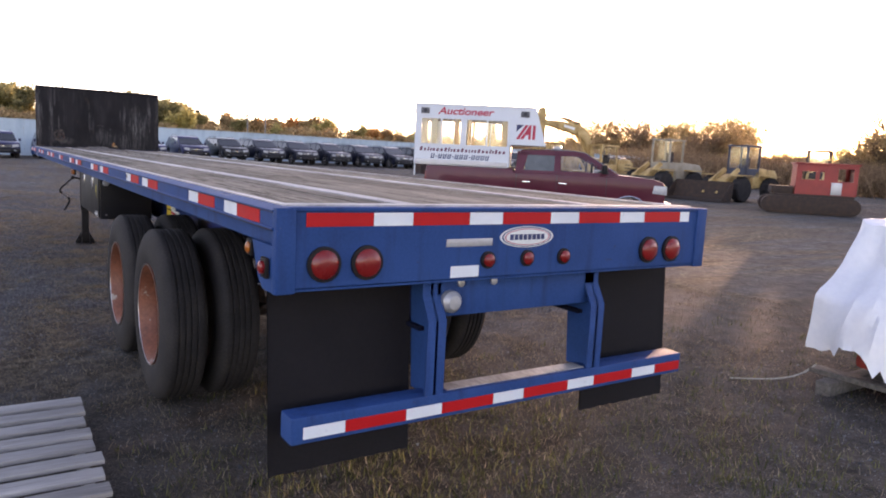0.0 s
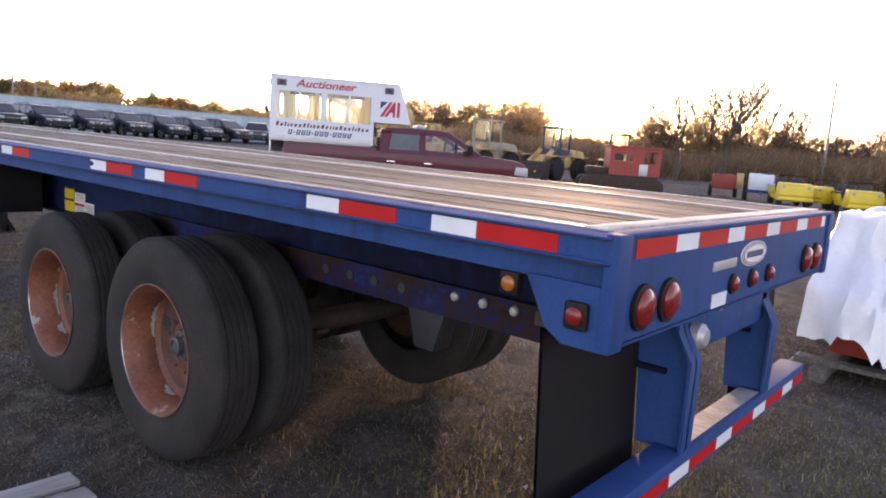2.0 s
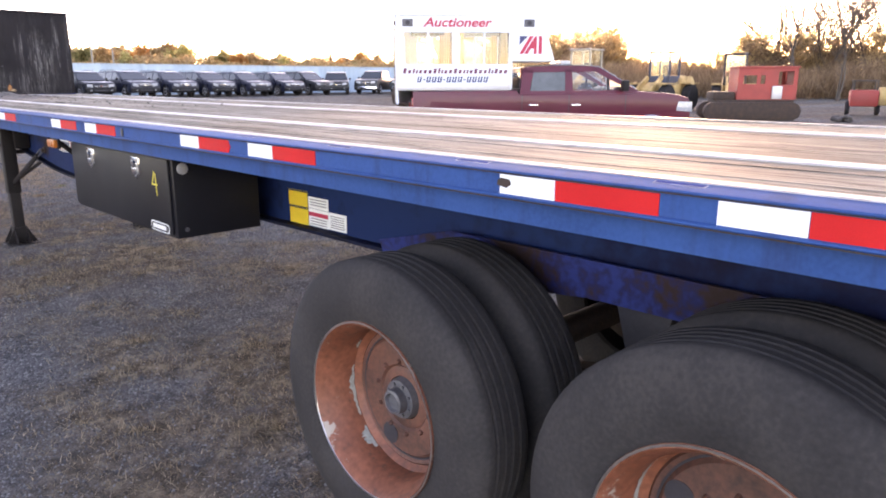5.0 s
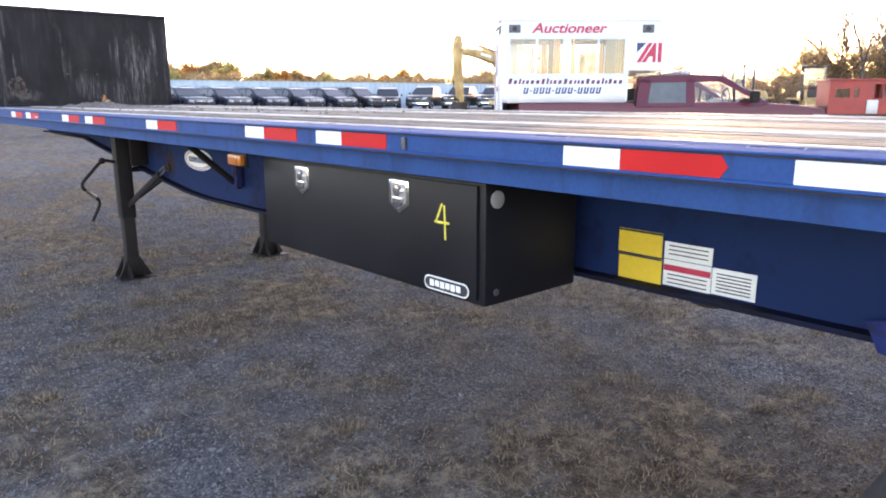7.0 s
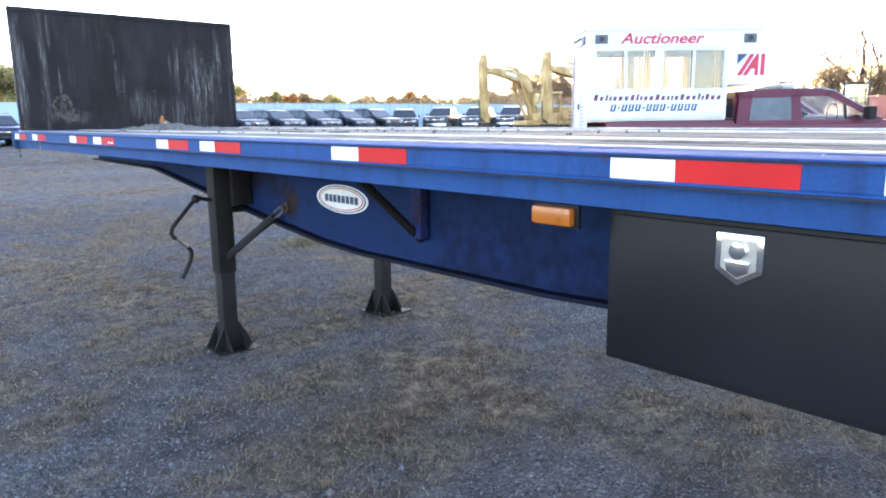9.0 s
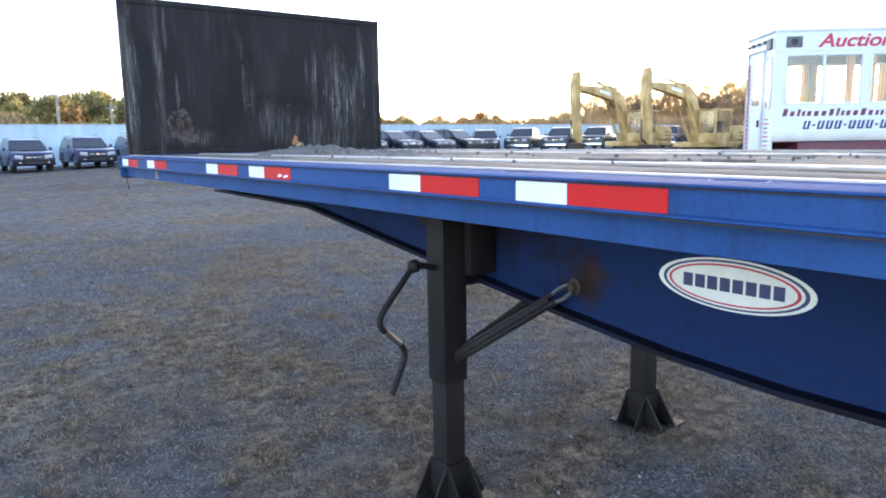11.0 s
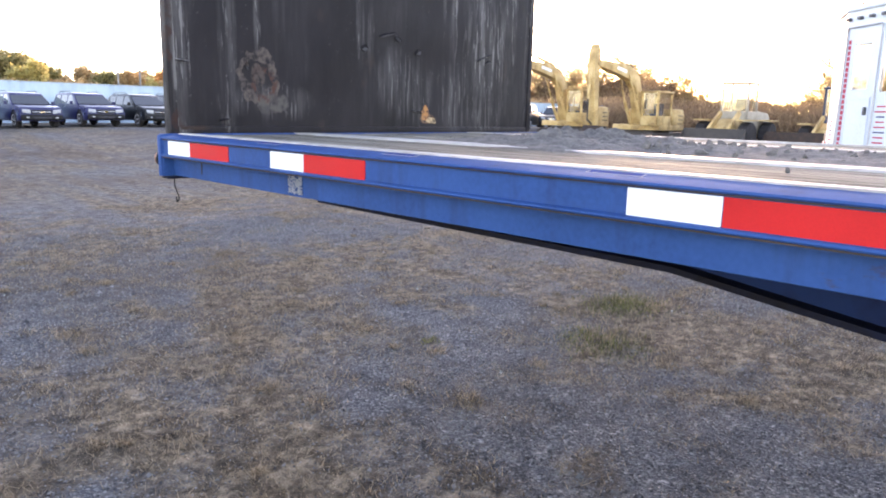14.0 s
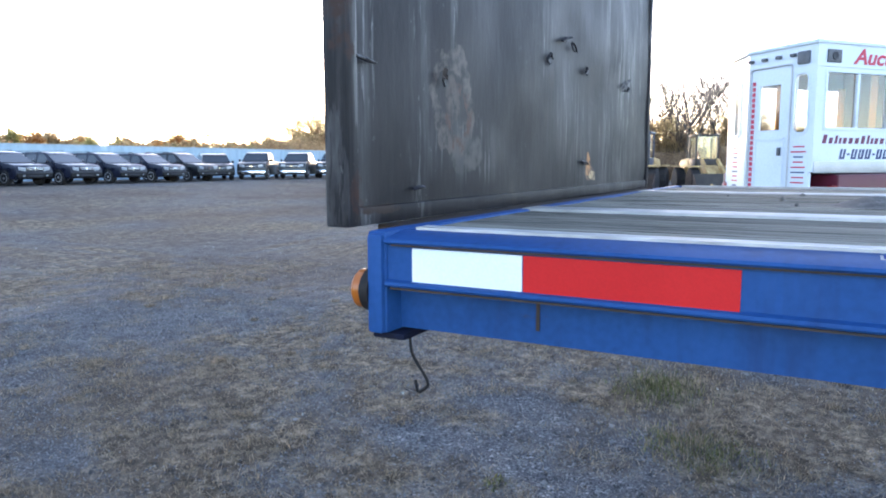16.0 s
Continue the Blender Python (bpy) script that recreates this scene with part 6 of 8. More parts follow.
def build_truck():
    root = thing("auction_pickup", "maroon crew cab pickup parked beyond the trailer", "truck", world_coords=False)
    root.matrix_basis = TRUCK
    W0, W1 = -0.10, 1.80
    wr = 0.40
    yf, yb = 5.52, 1.55
    side = [(0.36, 0.62), (0.42, 0.55), (yb - 0.56, 0.55)] + arch(yb, 0.50, 0.45)[::-1] + [(yb + 0.56, 0.50), (yf - 0.56, 0.50)] + arch(yf, 0.50, 0.45)[::-1] + [(yf + 0.54, 0.55), (6.30, 0.60), (6.38, 0.80), (6.38, 1.22), (6.32, 1.33), (6.10, 1.395), (5.70, 1.435), (5.18, 1.47), (5.10, 1.42), (2.60, 1.41), (2.56, 1.49), (0.34, 1.47)]
    bm = B()
    prism(bm, [(a, b) for a, b in side], W0, W1, "y", 0.04)
    part("body", bm, MAROON, root, "maroon painted body", angle=50)
    mid, half = (W0 + W1) / 2, (W1 - W0) / 2 - 0.02

    def side_y(z, inset=0.0):
        """Half width of the cab at a height: its sides lean in towards the roof."""
        return half * (1 - 0.15 * max(0, z - 1.40) / 0.60) - inset

    def on_side(name, pts, sgn, material, inset=0.0, thick=0.035, parent=None):
        """A flat piece lying in the leaning side of the cab."""
        bm = B()
        outer = [bm.verts.new((a, mid + sgn * side_y(z, inset), z)) for a, z in pts]
        inner = [bm.verts.new((v.co.x, v.co.y - sgn * thick, v.co.z)) for v in outer]
        bm.faces.new(outer)
        bm.faces.new(inner[::-1])
        n = len(outer)
        for i in range(n):
            bm.faces.new((outer[i], inner[i], inner[(i + 1) % n], outer[(i + 1) % n]))
        bmesh.ops.recalc_face_normals(bm, faces=bm.faces[:])
        return part(name, bm, material, root)

    for sgn in (-1, 1):
        on_side("rear_pillar", [(2.62, 1.42), (2.84, 1.42), (2.84, 1.50), (2.92, 1.84), (2.92, 1.92), (2.70, 1.92)], sgn, MAROON)
        on_side("middle_pillar", [(3.60, 1.42), (3.78, 1.42), (3.76, 1.92), (3.62, 1.92)], sgn, MAROON)
        on_side("front_pillar", [(5.20, 1.46), (5.00, 1.46), (4.98, 1.52), (4.30, 1.86), (4.20, 1.92), (4.36, 1.97)], sgn, MAROON)
        on_side("roof_side", [(2.70, 1.86), (4.25, 1.88), (4.36, 1.97), (4.10, 2.005), (3.4, 2.01), (2.86, 1.985), (2.72, 1.95)], sgn, MAROON)
        on_side("window_sill", [(2.62, 1.38), (5.20, 1.38), (5.20, 1.50), (4.40, 1.485), (2.62, 1.475)], sgn, MAROON)
        on_side("rear_door_window", [(2.85, 1.47), (3.61, 1.47), (3.61, 1.87), (2.93, 1.87)], sgn, CAR_WINDOW, 0.012, 0.006)
        p = on_side("front_door_window", [(3.77, 1.47), (4.95, 1.49), (4.95, 1.53), (4.27, 1.87), (3.77, 1.87)], sgn, GLASS, 0.012, 0.006)
        p.visible_shadow = False
        on_side("quarter_bar", [(4.52, 1.46), (4.57, 1.46), (4.57, 1.74), (4.52, 1.77)], sgn, BLACK, 0.008, 0.016)
    bm = B()
    arc = [(2.70, 1.93), (2.76, 1.975), (2.86, 1.995), (3.4, 2.02), (4.10, 2.015), (4.34, 1.985), (4.38, 1.965)]
    prism(bm, arc + [(a, z - 0.03) for a, z in arc[::-1]], mid - side_y(1.96), mid + side_y(1.96), "y")
    part("roof", bm, MAROON, root, angle=50)
    # rear wall with its window, and the windscreen
    bm = B()
    for ya, yb, za, zc in ((mid - 0.80, mid + 0.80, 1.40, 1.50), (mid - 0.72, mid + 0.72, 1.86, 1.95), (mid - 0.76, mid - 0.60, 1.50, 1.86), (mid + 0.60, mid + 0.76, 1.50, 1.86)):
        box(bm, 2.66, 2.70, ya, yb, za, zc)
    part("rear_wall", bm, MAROON, root)
    bm = B()
    box(bm, 2.675, 2.681, mid - 0.60, mid + 0.60, 1.50, 1.86)
    part("rear_window", bm, GLASS, root).visible_shadow = False
    bm = B()
    a, c = Vector((5.16, 0, 1.53)), Vector((4.37, 0, 1.965))
    nrm = Vector((0.48, 0, 0.87)) * 0.006
    q = [bm.verts.new(v + nrm) for v in (Vector((a.x, mid - 0.84, a.z)), Vector((a.x, mid + 0.84, a.z)), Vector((c.x, mid + 0.74, c.z)), Vector((c.x, mid - 0.74, c.z)))]
    q2 = [bm.verts.new(v.co - nrm * 2) for v in q]
    bm.faces.new(q)
    bm.faces.new(q2[::-1])
    for i in range(4):
        bm.faces.new((q[i], q2[i], q2[(i + 1) % 4], q[(i + 1) % 4]))
    bmesh.ops.recalc_face_normals(bm, faces=bm.faces[:])
    part("windscreen", bm, GLASS, root).visible_shadow = False
    # seats, dashboard and steering wheel
    for xs, wide in ((3.05, 1.40), (4.05, 0.52)):
        for yc in ((mid,) if wide > 1 else (mid - 0.42, mid + 0.42)):
            bm = B()
            box(bm, xs - 0.30, xs + 0.30, yc - wide / 2, yc + wide / 2, 1.30, 1.46, 0.05)
            box(bm, xs - 0.42, xs - 0.28, yc - wide / 2, yc + wide / 2, 1.40, 1.76, 0.05)
            part("seat", bm, INK, root)
    bm = B()
    prism(bm, [(4.70, 1.42), (5.12, 1.42), (5.12, 1.53), (4.80, 1.56), (4.70, 1.52)], mid - 0.78, mid + 0.78, "y", 0.02)
    part("dashboard", bm, INK, root)
    bm = B()
    lathe(bm, [(0.17, -0.012), (0.19, 0.0), (0.17, 0.012), (0.155, 0.0)], (4.58, mid - 0.42, 1.58), "x", 20, closed=True)
    part("steering_wheel", bm, BLACK, root)
    # bright trim along the roof edge and the hood's front edge
    for sgn in (-1, 1):
        bm = B()
        tube(bm, [(2.80, mid + sgn * (side_y(1.97) + 0.004), 1.985), (3.4, mid + sgn * (side_y(2.0) + 0.004), 2.012), (4.10, mid + sgn * (side_y(2.0) + 0.004), 2.006), (4.36, mid + sgn * (side_y(1.97) + 0.004), 1.972), (5.16, mid + sgn * (side_y(1.5) + 0.004), 1.505)], 0.012, 6)
        part("drip_rail", bm, CHROME, root)
    for s, y in ((-1, W0), (1, W1)):
        for xa in (2.92, 3.84):
            bm = B()
            box(bm, xa - 0.10, xa + 0.10, y - 0.02 if s < 0 else y - 0.01, y + 0.01 if s < 0 else y + 0.02, 1.165, 1.195, 0.006)
            part("door_handle", bm, CHROME, root, "chrome door handle")
        for xa in (2.66, 3.68, 4.92):
            bm = B()
            box(bm, xa, xa + 0.012, y - 0.004 if s < 0 else y - 0.004, y + 0.004, 0.62, 1.40)
            part("door_gap", bm, INK, root)
        bm = B()
        box(bm, 4.78, 4.92, y - 0.24 if s < 0 else y + 0.04, y - 0.04 if s < 0 else y + 0.24, 1.47, 1.70, 0.04)
        part("wing_mirror", bm, BLACK, root)
        for yy in (yf, yb):
            bm = B()
            pts = [(yy + 0.50 * math.cos(math.pi * k / 14), 0.45 + 0.50 * math.sin(math.pi * k / 14)) for k in range(15)]
            tube(bm, [(a, y - 0.006 if s < 0 else y + 0.006, b) for a, b in pts], 0.022, 8)
            part("arch_trim", bm, CHROME, root, "chrome wheel arch trim")
            bm = B()
            w = 0.26
            cy = y + 0.16 if s < 0 else y - 0.16
            lathe(bm, [(wr * 0.62, -w / 2), (wr * 0.92, -w / 2), (wr, -w / 2 + 0.03), (wr, w / 2 - 0.03), (wr * 0.92, w / 2), (wr * 0.62, w / 2)], (yy, cy, wr), "y", 28)
            wheel = part("wheel", bm, RUBBER, root)
            bm = B()
            lathe(bm, [(wr * 0.63, 0), (wr * 0.6, s * 0.02), (wr * 0.5, -s * 0.015), (wr * 0.15, s * 0.0), (0.01, s * 0.01)], (yy, cy + s * (w / 2 - 0.02), wr), "y", 24)
            rim_ob = new("rim", mesh_of("rim", bm, CHROME))
            rim_ob.parent = wheel
        bm = B()
        prism(bm, [(6.06, 1.05), (6.42, 1.02), (6.41, 1.24), (6.10, 1.25)], y + (-0.012 if s < 0 else -0.36), y + (0.36 if s < 0 else 0.012), "y", 0.015)
        part("headlamp", bm, HEADLAMP, root, "clear headlamp")
    bm = B()
    box(bm, 6.32, 6.42, W0 + 0.40, W1 - 0.40, 0.88, 1.22, 0.02)
    part("grille", bm, CHROME, root)
    bm = B()
    box(bm, 6.05, 6.54, W0 - 0.03, W1 + 0.03, 0.56, 0.84, 0.05)
    part("front_bumper", bm, CHROME, root, "chrome front bumper")
    bm = B()
    box(bm, 0.22, 0.40, W0 + 0.05, W1 - 0.05, 0.50, 0.66, 0.03)
    part("rear_bumper", bm, CHROME, root)
    for s, y in ((-1, W0 + 0.02), (1, W1 - 0.14)):
        bm = B()
        box(bm, 0.31, 0.40, y, y + 0.12, 0.98, 1.34, 0.02)
        part("tail_lamp", bm, RED_LENS, root, "red tail lamp")


build_truck()


def build_booth():
    root = thing("auction_booth", "white auctioneer's booth with windows on the pickup bed", "camper booth", world_coords=False)
    root.matrix_basis = TRUCK
    W, SKEW = 1.70, 0.32      # width, and how far the rear wall's far panel slants forward
    zb, zt, T = 1.50, 3.00, 0.04

    def panel_xz(name, outline, holes, y, material, label=""):
        """A wall in the plane y, cut by window holes given as x0, x1, z0, z1."""
        bm = B()
        xs = sorted({p[0] for p in outline} | {h for q in holes for h in q[:2]})
        zs = sorted({p[1] for p in outline} | {h for q in holes for h in q[2:]})
        corner = {}
        for xa, xb in zip(xs, xs[1:]):
            for za, zc in zip(zs, zs[1:]):
                mx, mz = (xa + xb) / 2, (za + zc) / 2
                if any(h[0] < mx < h[1] and h[2] < mz < h[3] for h in holes) or (mx > 2.44 and mz < 2.11):
                    continue
                cell = ((xa, za), (xb, za), (xb, zc), (xa, zc))
                for p in cell:
                    if p not in corner:
                        corner[p] = bm.verts.new((p[0], y, p[1]))
                bm.faces.new([corner[p] for p in cell])
        grown = bmesh.ops.extrude_face_region(bm, geom=bm.faces[:])
        bmesh.ops.translate(bm, vec=(0, T, 0), verts=[v for v in grown["geom"] if isinstance(v, bmesh.types.BMVert)])
        bmesh.ops.recalc_face_normals(bm, faces=bm.faces[:])
        return part(name, bm, material, root, label, angle=20)

    wins = [(0.17, 1.18, 2.03, 2.67), (1.33, 2.38, 2.03, 2.67)]
    for y in (0.0, W - T):
        near = y < 0.5
        panel_xz("side_wall", [(0 if near else SKEW, zb), (3.02, zt), (2.44, 2.11)], wins if near else [(0.52, 1.18, 2.03, 2.67), wins[1]], y, WHITE_PAINT, "white booth side wall")
        bm = B()
        prism(bm, [(3.02, 2.11), (3.33, 2.11), (3.05, zt), (3.02, zt)], y, y + T, "y")
        part("nose_cheek", bm, WHITE_PAINT, root)
        for x0, x1, z0, z1 in (wins if near else [(0.52, 1.18, 2.03, 2.67), wins[1]]):
            ya, yb = (y - 0.012, y + 0.03) if y < 0.5 else (y + T - 0.03, y + T + 0.012)
            bm = B()
            for q in ((x0 - 0.035, x1 + 0.035, z1, z1 + 0.035), (x0 - 0.035, x1 + 0.035, z0 - 0.035, z0), (x0 - 0.035, x0, z0, z1), (x1, x1 + 0.035, z0, z1), ((x0 + x1) / 2 - 0.02, (x0 + x1) / 2 + 0.02, z0, z1)):
                box(bm, q[0], q[1], ya, yb, q[2], q[3], 0.004)
            fr = part("window", bm, WHITE_PAINT, root, "white framed sliding window")
            for a, b in ((x0, (x0 + x1) / 2 - 0.02), ((x0 + x1) / 2 + 0.02, x1)):
                bm = B()
                box(bm, a, b, y + 0.014, y + 0.019, z0, z1)
                p = new("pane", mesh_of("pane", bm, GLASS))
                p.parent = fr
                p.visible_shadow = False
    # rear wall with its door opening
    bm = B()
    for ya, yb, za, zc in ((0.04, 0.11, 1.20, zt), (0.29, 0.36, 1.20, zt), (0.11, 0.29, 1.20, 1.98), (0.11, 0.29, 2.66, zt), (1.0, 1.05, 1.20, zt), (0.36, 1.0, 2.80, zt)):
        box(bm, 0.0, T, ya, yb, za, zc)
    slant = Matrix.Translation((0, 1.05, 0)) @ Matrix.Rotation(-math.atan2(SKEW, W - 1.05), 4, "Z") @ Matrix.Translation((0, -1.05, 0))
    far = bmesh.new()
    for ya, yb, za, zc in ((1.05, 1.33, 1.20, zt), (1.51, 1.82, 1.20, zt), (1.33, 1.51, 1.20, 1.98), (1.33, 1.51, 2.66, zt)):
        box(far, 0.0, T, ya, yb, za, zc)
    merge(bm, far, slant)
    part("rear_wall", bm, WHITE_PAINT, root, "white booth rear wall with a slanted far panel")
    bm = B()
    for q in ((0.37, 0.99, 1.22, 2.02), (0.37, 0.52, 2.02, 2.58), (0.84, 0.99, 2.02, 2.58), (0.37, 0.99, 2.58, 2.79)):
        box(bm, 0.005, 0.035, q[0], q[1], q[2], q[3])
    door = part("door", bm, WHITE_PAINT, root, "white rear door with a window")
    bm = B()
    hoop = bent([(-0.01, 0.35, 1.22), (-0.01, 0.35, 2.80), (-0.01, 1.01, 2.80), (-0.01, 1.01, 1.22)], 5)
    tube(bm, hoop, 0.012, 6)
    part("door_seal", bm, SILVER_SKIRT, root)
    bm = B()
    box(bm, 0.016, 0.022, 0.52, 0.84, 2.02, 2.58)
    p = new("pane", mesh_of("pane", bm, GLASS))
    p.parent = door
    p.visible_shadow = False
    for q in ((0.43, 0.90, 1.30, 1.92),):
        bm = B()
        for r in ((q[0], q[1], q[3] - 0.02, q[3]), (q[0], q[1], q[2], q[2] + 0.02), (q[0], q[0] + 0.02, q[2], q[3]), (q[1] - 0.02, q[1], q[2], q[3])):
            box(bm, -0.006, 0.006, r[0], r[1], r[2], r[3])
        h = new("door_moulding", mesh_of("door_moulding", bm, WHITE_PAINT))
        h.parent = door
    bm = B()
    box(bm, -0.03, 0.0, 0.47, 0.51, 1.70, 1.80, 0.006)
    h = new("door_handle", mesh_of("door_handle", bm, HUB))
    h.parent = door
    for ya in (0.08, 1.30):
        bm = B()

        def rounded(w0, w1, h0, h1, r, n=5):
            pts = []
            for cy, cz, a0 in ((w1 - r, h1 - r, 0), (w0 + r, h1 - r, 90), (w0 + r, h0 + r, 180), (w1 - r, h0 + r, 270)):
                pts += [(cy + r * math.cos(radians(a0 + 90 * k / n)), cz + r * math.sin(radians(a0 + 90 * k / n))) for k in range(n + 1)]
            return pts

        outer, inner = rounded(ya, ya + 0.24, 1.94, 2.70, 0.10), rounded(ya + 0.03, ya + 0.21, 1.97, 2.67, 0.07)
        rings = [[bm.verts.new((xx, *p)) for p in loop] for loop, xx in ((outer, 0.0), (outer, -0.014), (inner, -0.014), (inner, 0.03))]
        for a, b in zip(rings, rings[1:]):
            for k in range(len(a)):
                bm.faces.new((a[k], a[(k + 1) % len(a)], b[(k + 1) % len(a)], b[k]))
        bmesh.ops.recalc_face_normals(bm, faces=bm.faces[:])
        if ya > 1:
            bm.transform(slant)
        part("slim_window_frame", bm, WHITE_PAINT, root)
        bm = B()
        box(bm, -0.006, -0.001, ya + 0.03, ya + 0.21, 1.98, 2.66)
        if ya > 1:
            bm.transform(slant)
        part("slim_pane", bm, GLASS, root).visible_shadow = False
    for k in range(4):
        bm = B()
        box(bm, -0.05, 0.0, 0.30 + 0.22 * k, 0.37 + 0.22 * k, 2.88, 2.92, 0.01)
        part("roof_marker", bm, HUB, root, "small grey marker lamp")
    for ya in (0.10,):
        bm = B()
        box(bm, -0.03, 0.0, ya, ya + 0.17, 2.78, 2.93, 0.012)
        part("rear_lamp", bm, HUB, root)
    # floor, roof, nose and skirt
    bm = B()
    prism(bm, [(0.06, 0.04), (2.62, 0.04), (2.62, W - 0.04), (SKEW + 0.06, W - 0.04), (0.06, 1.05)], zb, zb + 0.03, "z")
    part("floor", bm, DARK_IRON, root)
    bm = B()
    prism(bm, [(-0.03, -0.02), (3.07, -0.02), (3.07, W + 0.02), (SKEW - 0.03, W + 0.02), (-0.03, 1.06)], zt, zt + 0.045, "z", 0.01)
    part("roof", bm, WHITE_PAINT, root)
    bm = B()
    prism(bm, [(3.33, 2.11), (3.36, 2.11), (3.08, zt), (3.05, zt)], 0.0, W, "y")
    prism(bm, [(2.44, 2.09), (3.36, 2.09), (3.36, 2.112), (2.44, 2.112)], 0.0, W, "y")
    part("nose", bm, WHITE_PAINT, root, "slanted white nose over the cab")
    bm = B()
    box(bm, 2.44, 2.47, 0.04, W - 0.04, zb, 2.10)
    part("front_wall", bm, WHITE_PAINT, root)
    bm = B()
    box(bm, 0.02, 2.42, -0.012, 0.0, zb - 0.01, zb + 0.13, 0.004)
    part("skirt", bm, SILVER_SKIRT, root, "dull silver skirt")
    bm = B()
    box(bm, 0.0, 2.46, -0.012, 0.0, 2.735, 2.75, 0.003)
    part("gutter", bm, WHITE_PAINT, root)
    # curtains seen through the windows
    drape = mat("brown_wood_lining", [(0.10, 0.065, 0.04), (0.20, 0.14, 0.09)], 0.9, scale=6, stretch=(6, 6, 0.5), bump=0.3)
    cloth = leaf_mat("tan_curtain_cloth", [(0.36, 0.24, 0.12), (0.52, 0.36, 0.19)])
    for yy in (0.10, W - 0.14):
        for xa, width, z0, z1, m2, nm in ((1.02, 0.12, 2.02, 2.70, cloth, "curtain"), (1.36, 0.07, 2.02, 2.70, cloth, "curtain"), (2.22, 0.14, 2.02, 2.70, cloth, "curtain")):
            bm = B()
            n = max(6, int(width / 0.03))
            front = [(xa + width * k / n, yy + 0.018 * (k % 2)) for k in range(n + 1)]
            prism(bm, front + [(a, b + 0.004) for a, b in front[::-1]], z0, z1, "z")
            part(nm, bm, m2, root, "brown curtain drawn to the side")
    # wood lining of the ceiling, the front and the far side
    for q in ((SKEW + 0.05, 2.98, W - T - 0.02, W - T, 2.68, 2.97), (1.185, 1.325, W - T - 0.02, W - T, 1.56, 2.68), (0.30, 2.98, 0.05, W - 0.07, 2.972, 2.995), (2.41, 2.435, 0.05, W - 0.05, 1.56, 2.97)):
        bm = B()
        box(bm, *q)
        part("lining", bm, drape, root, "brown wood lining")
    # horn loudspeakers and the lettering of the near side
    for xa in (0.25, 2.80):
        bm = B()
        box(bm, xa - 0.11, xa + 0.11, -0.02, 0.0, 2.785, 2.935, 0.01)
        part("speaker_grille", bm, HUB, root, "grey square loudspeaker")
        bm = B()
        lathe(bm, [(0.05, -0.018), (0.045, -0.028), (0.004, -0.024)], (xa, 0, 2.86), "y", 20)
        part("speaker_cone", bm, INK, root)
    face = Matrix.Translation((1.28, -0.003, 2.862)) @ Matrix.Rotation(radians(90), 4, "X")
    tagged(lettering("Auctioneer", 0.250, 0.002, face @ Matrix.Diagonal((1.22, 1, 1, 1)), RED_INK, root, "lettering"), "dark red lettering reading Auctioneer")
    rnd = random.Random(3)

    def slanted(x0, x1, z0, z1, material):
        k = 0.22 * (z1 - z0)
        bm = B()
        prism(bm, [(x0, z0), (x1, z0), (x1 + k, z1), (x0 + k, z1)], -0.004, -0.0005, "y")
        part("printed_bar", bm, material, root)

    # a line of maroon print, then a line of larger navy print, each letter a plain slanted bar
    x = 0.14
    for k in range(25):
        w = (0.098, 0.088, 0.062, 0.090)[(k * 7 + k // 3) % 4]
        slanted(x, x + w * 0.62, 1.840, 1.840 + (0.105 if k in (0, 8, 20) else 0.070 + 0.026 * (k % 5 == 2)), PLUM_INK)
        x += w + 0.006
    x = 0.43
    for dash in (0, 1, 0, 0, 0, 1, 0, 0, 0, 1, 0, 0, 0, 0):
        w = 0.075 if dash else 0.118
        if dash:
            slanted(x + 0.01, x + w - 0.02, 1.70, 1.725, NAVY_INK)
        else:
            slanted(x, x + 0.030, 1.655, 1.775, NAVY_INK)
            slanted(x + 0.054, x + w - 0.030, 1.655, 1.775, NAVY_INK)
            slanted(x + 0.030, x + 0.054, 1.748, 1.775, NAVY_INK)
            slanted(x + 0.030, x + 0.054, 1.655, 1.680, NAVY_INK)
        x += w
    # emblem: blue and red slanted shapes
    bm = B()
    prism(bm, [(2.60, 2.60), (2.78, 2.60), (2.60, 2.42)], -0.005, -0.001, "y")
    part("emblem_blue", bm, NAVY_INK, root)
    bm = B()
    prism(bm, [(2.60, 2.24), (2.68, 2.24), (2.90, 2.60), (2.82, 2.60)], -0.005, -0.001, "y")
    prism(bm, [(2.70, 2.24), (2.78, 2.24), (2.85, 2.35), (2.91, 2.35), (2.91, 2.24), (2.97, 2.24), (2.97, 2.60), (2.93, 2.60)], -0.005, -0.001, "y")
    prism(bm, [(3.01, 2.24), (3.08, 2.24), (3.08, 2.60), (3.01, 2.60)], -0.005, -0.001, "y")
    part("emblem_red", bm, RED_INK, root)
    # vertical line of print and small print on the rear wall
    for k in range(20):
        bm = B()
        box(bm, -0.004, 0.0, 0.92, 0.97, 1.30 + 0.068 * k, 1.35 + 0.068 * k)
        part("printed_bar", bm, RED_INK, root)
    for ya, n in ((0.08, 9), (1.32, 9)):
        for k in range(n):
            bm = B()
            w = rnd.uniform(0.14, 0.24)
            box(bm, -0.003, 0.0, ya + 0.12 - w / 2, ya + 0.12 + w / 2, 1.30 + 0.062 * k, 1.318 + 0.062 * k)
            if ya > 1:
                bm.transform(slant)
            part("printed_bar", bm, RED_INK if k % 3 else NAVY_INK, root)
    # light bar on the cab roof
    bar = thing("roof_light_bar", "clear and grey light bar on the pickup roof", "light bar", world_coords=False)
    bar.matrix_basis = TRUCK
    bm = B()
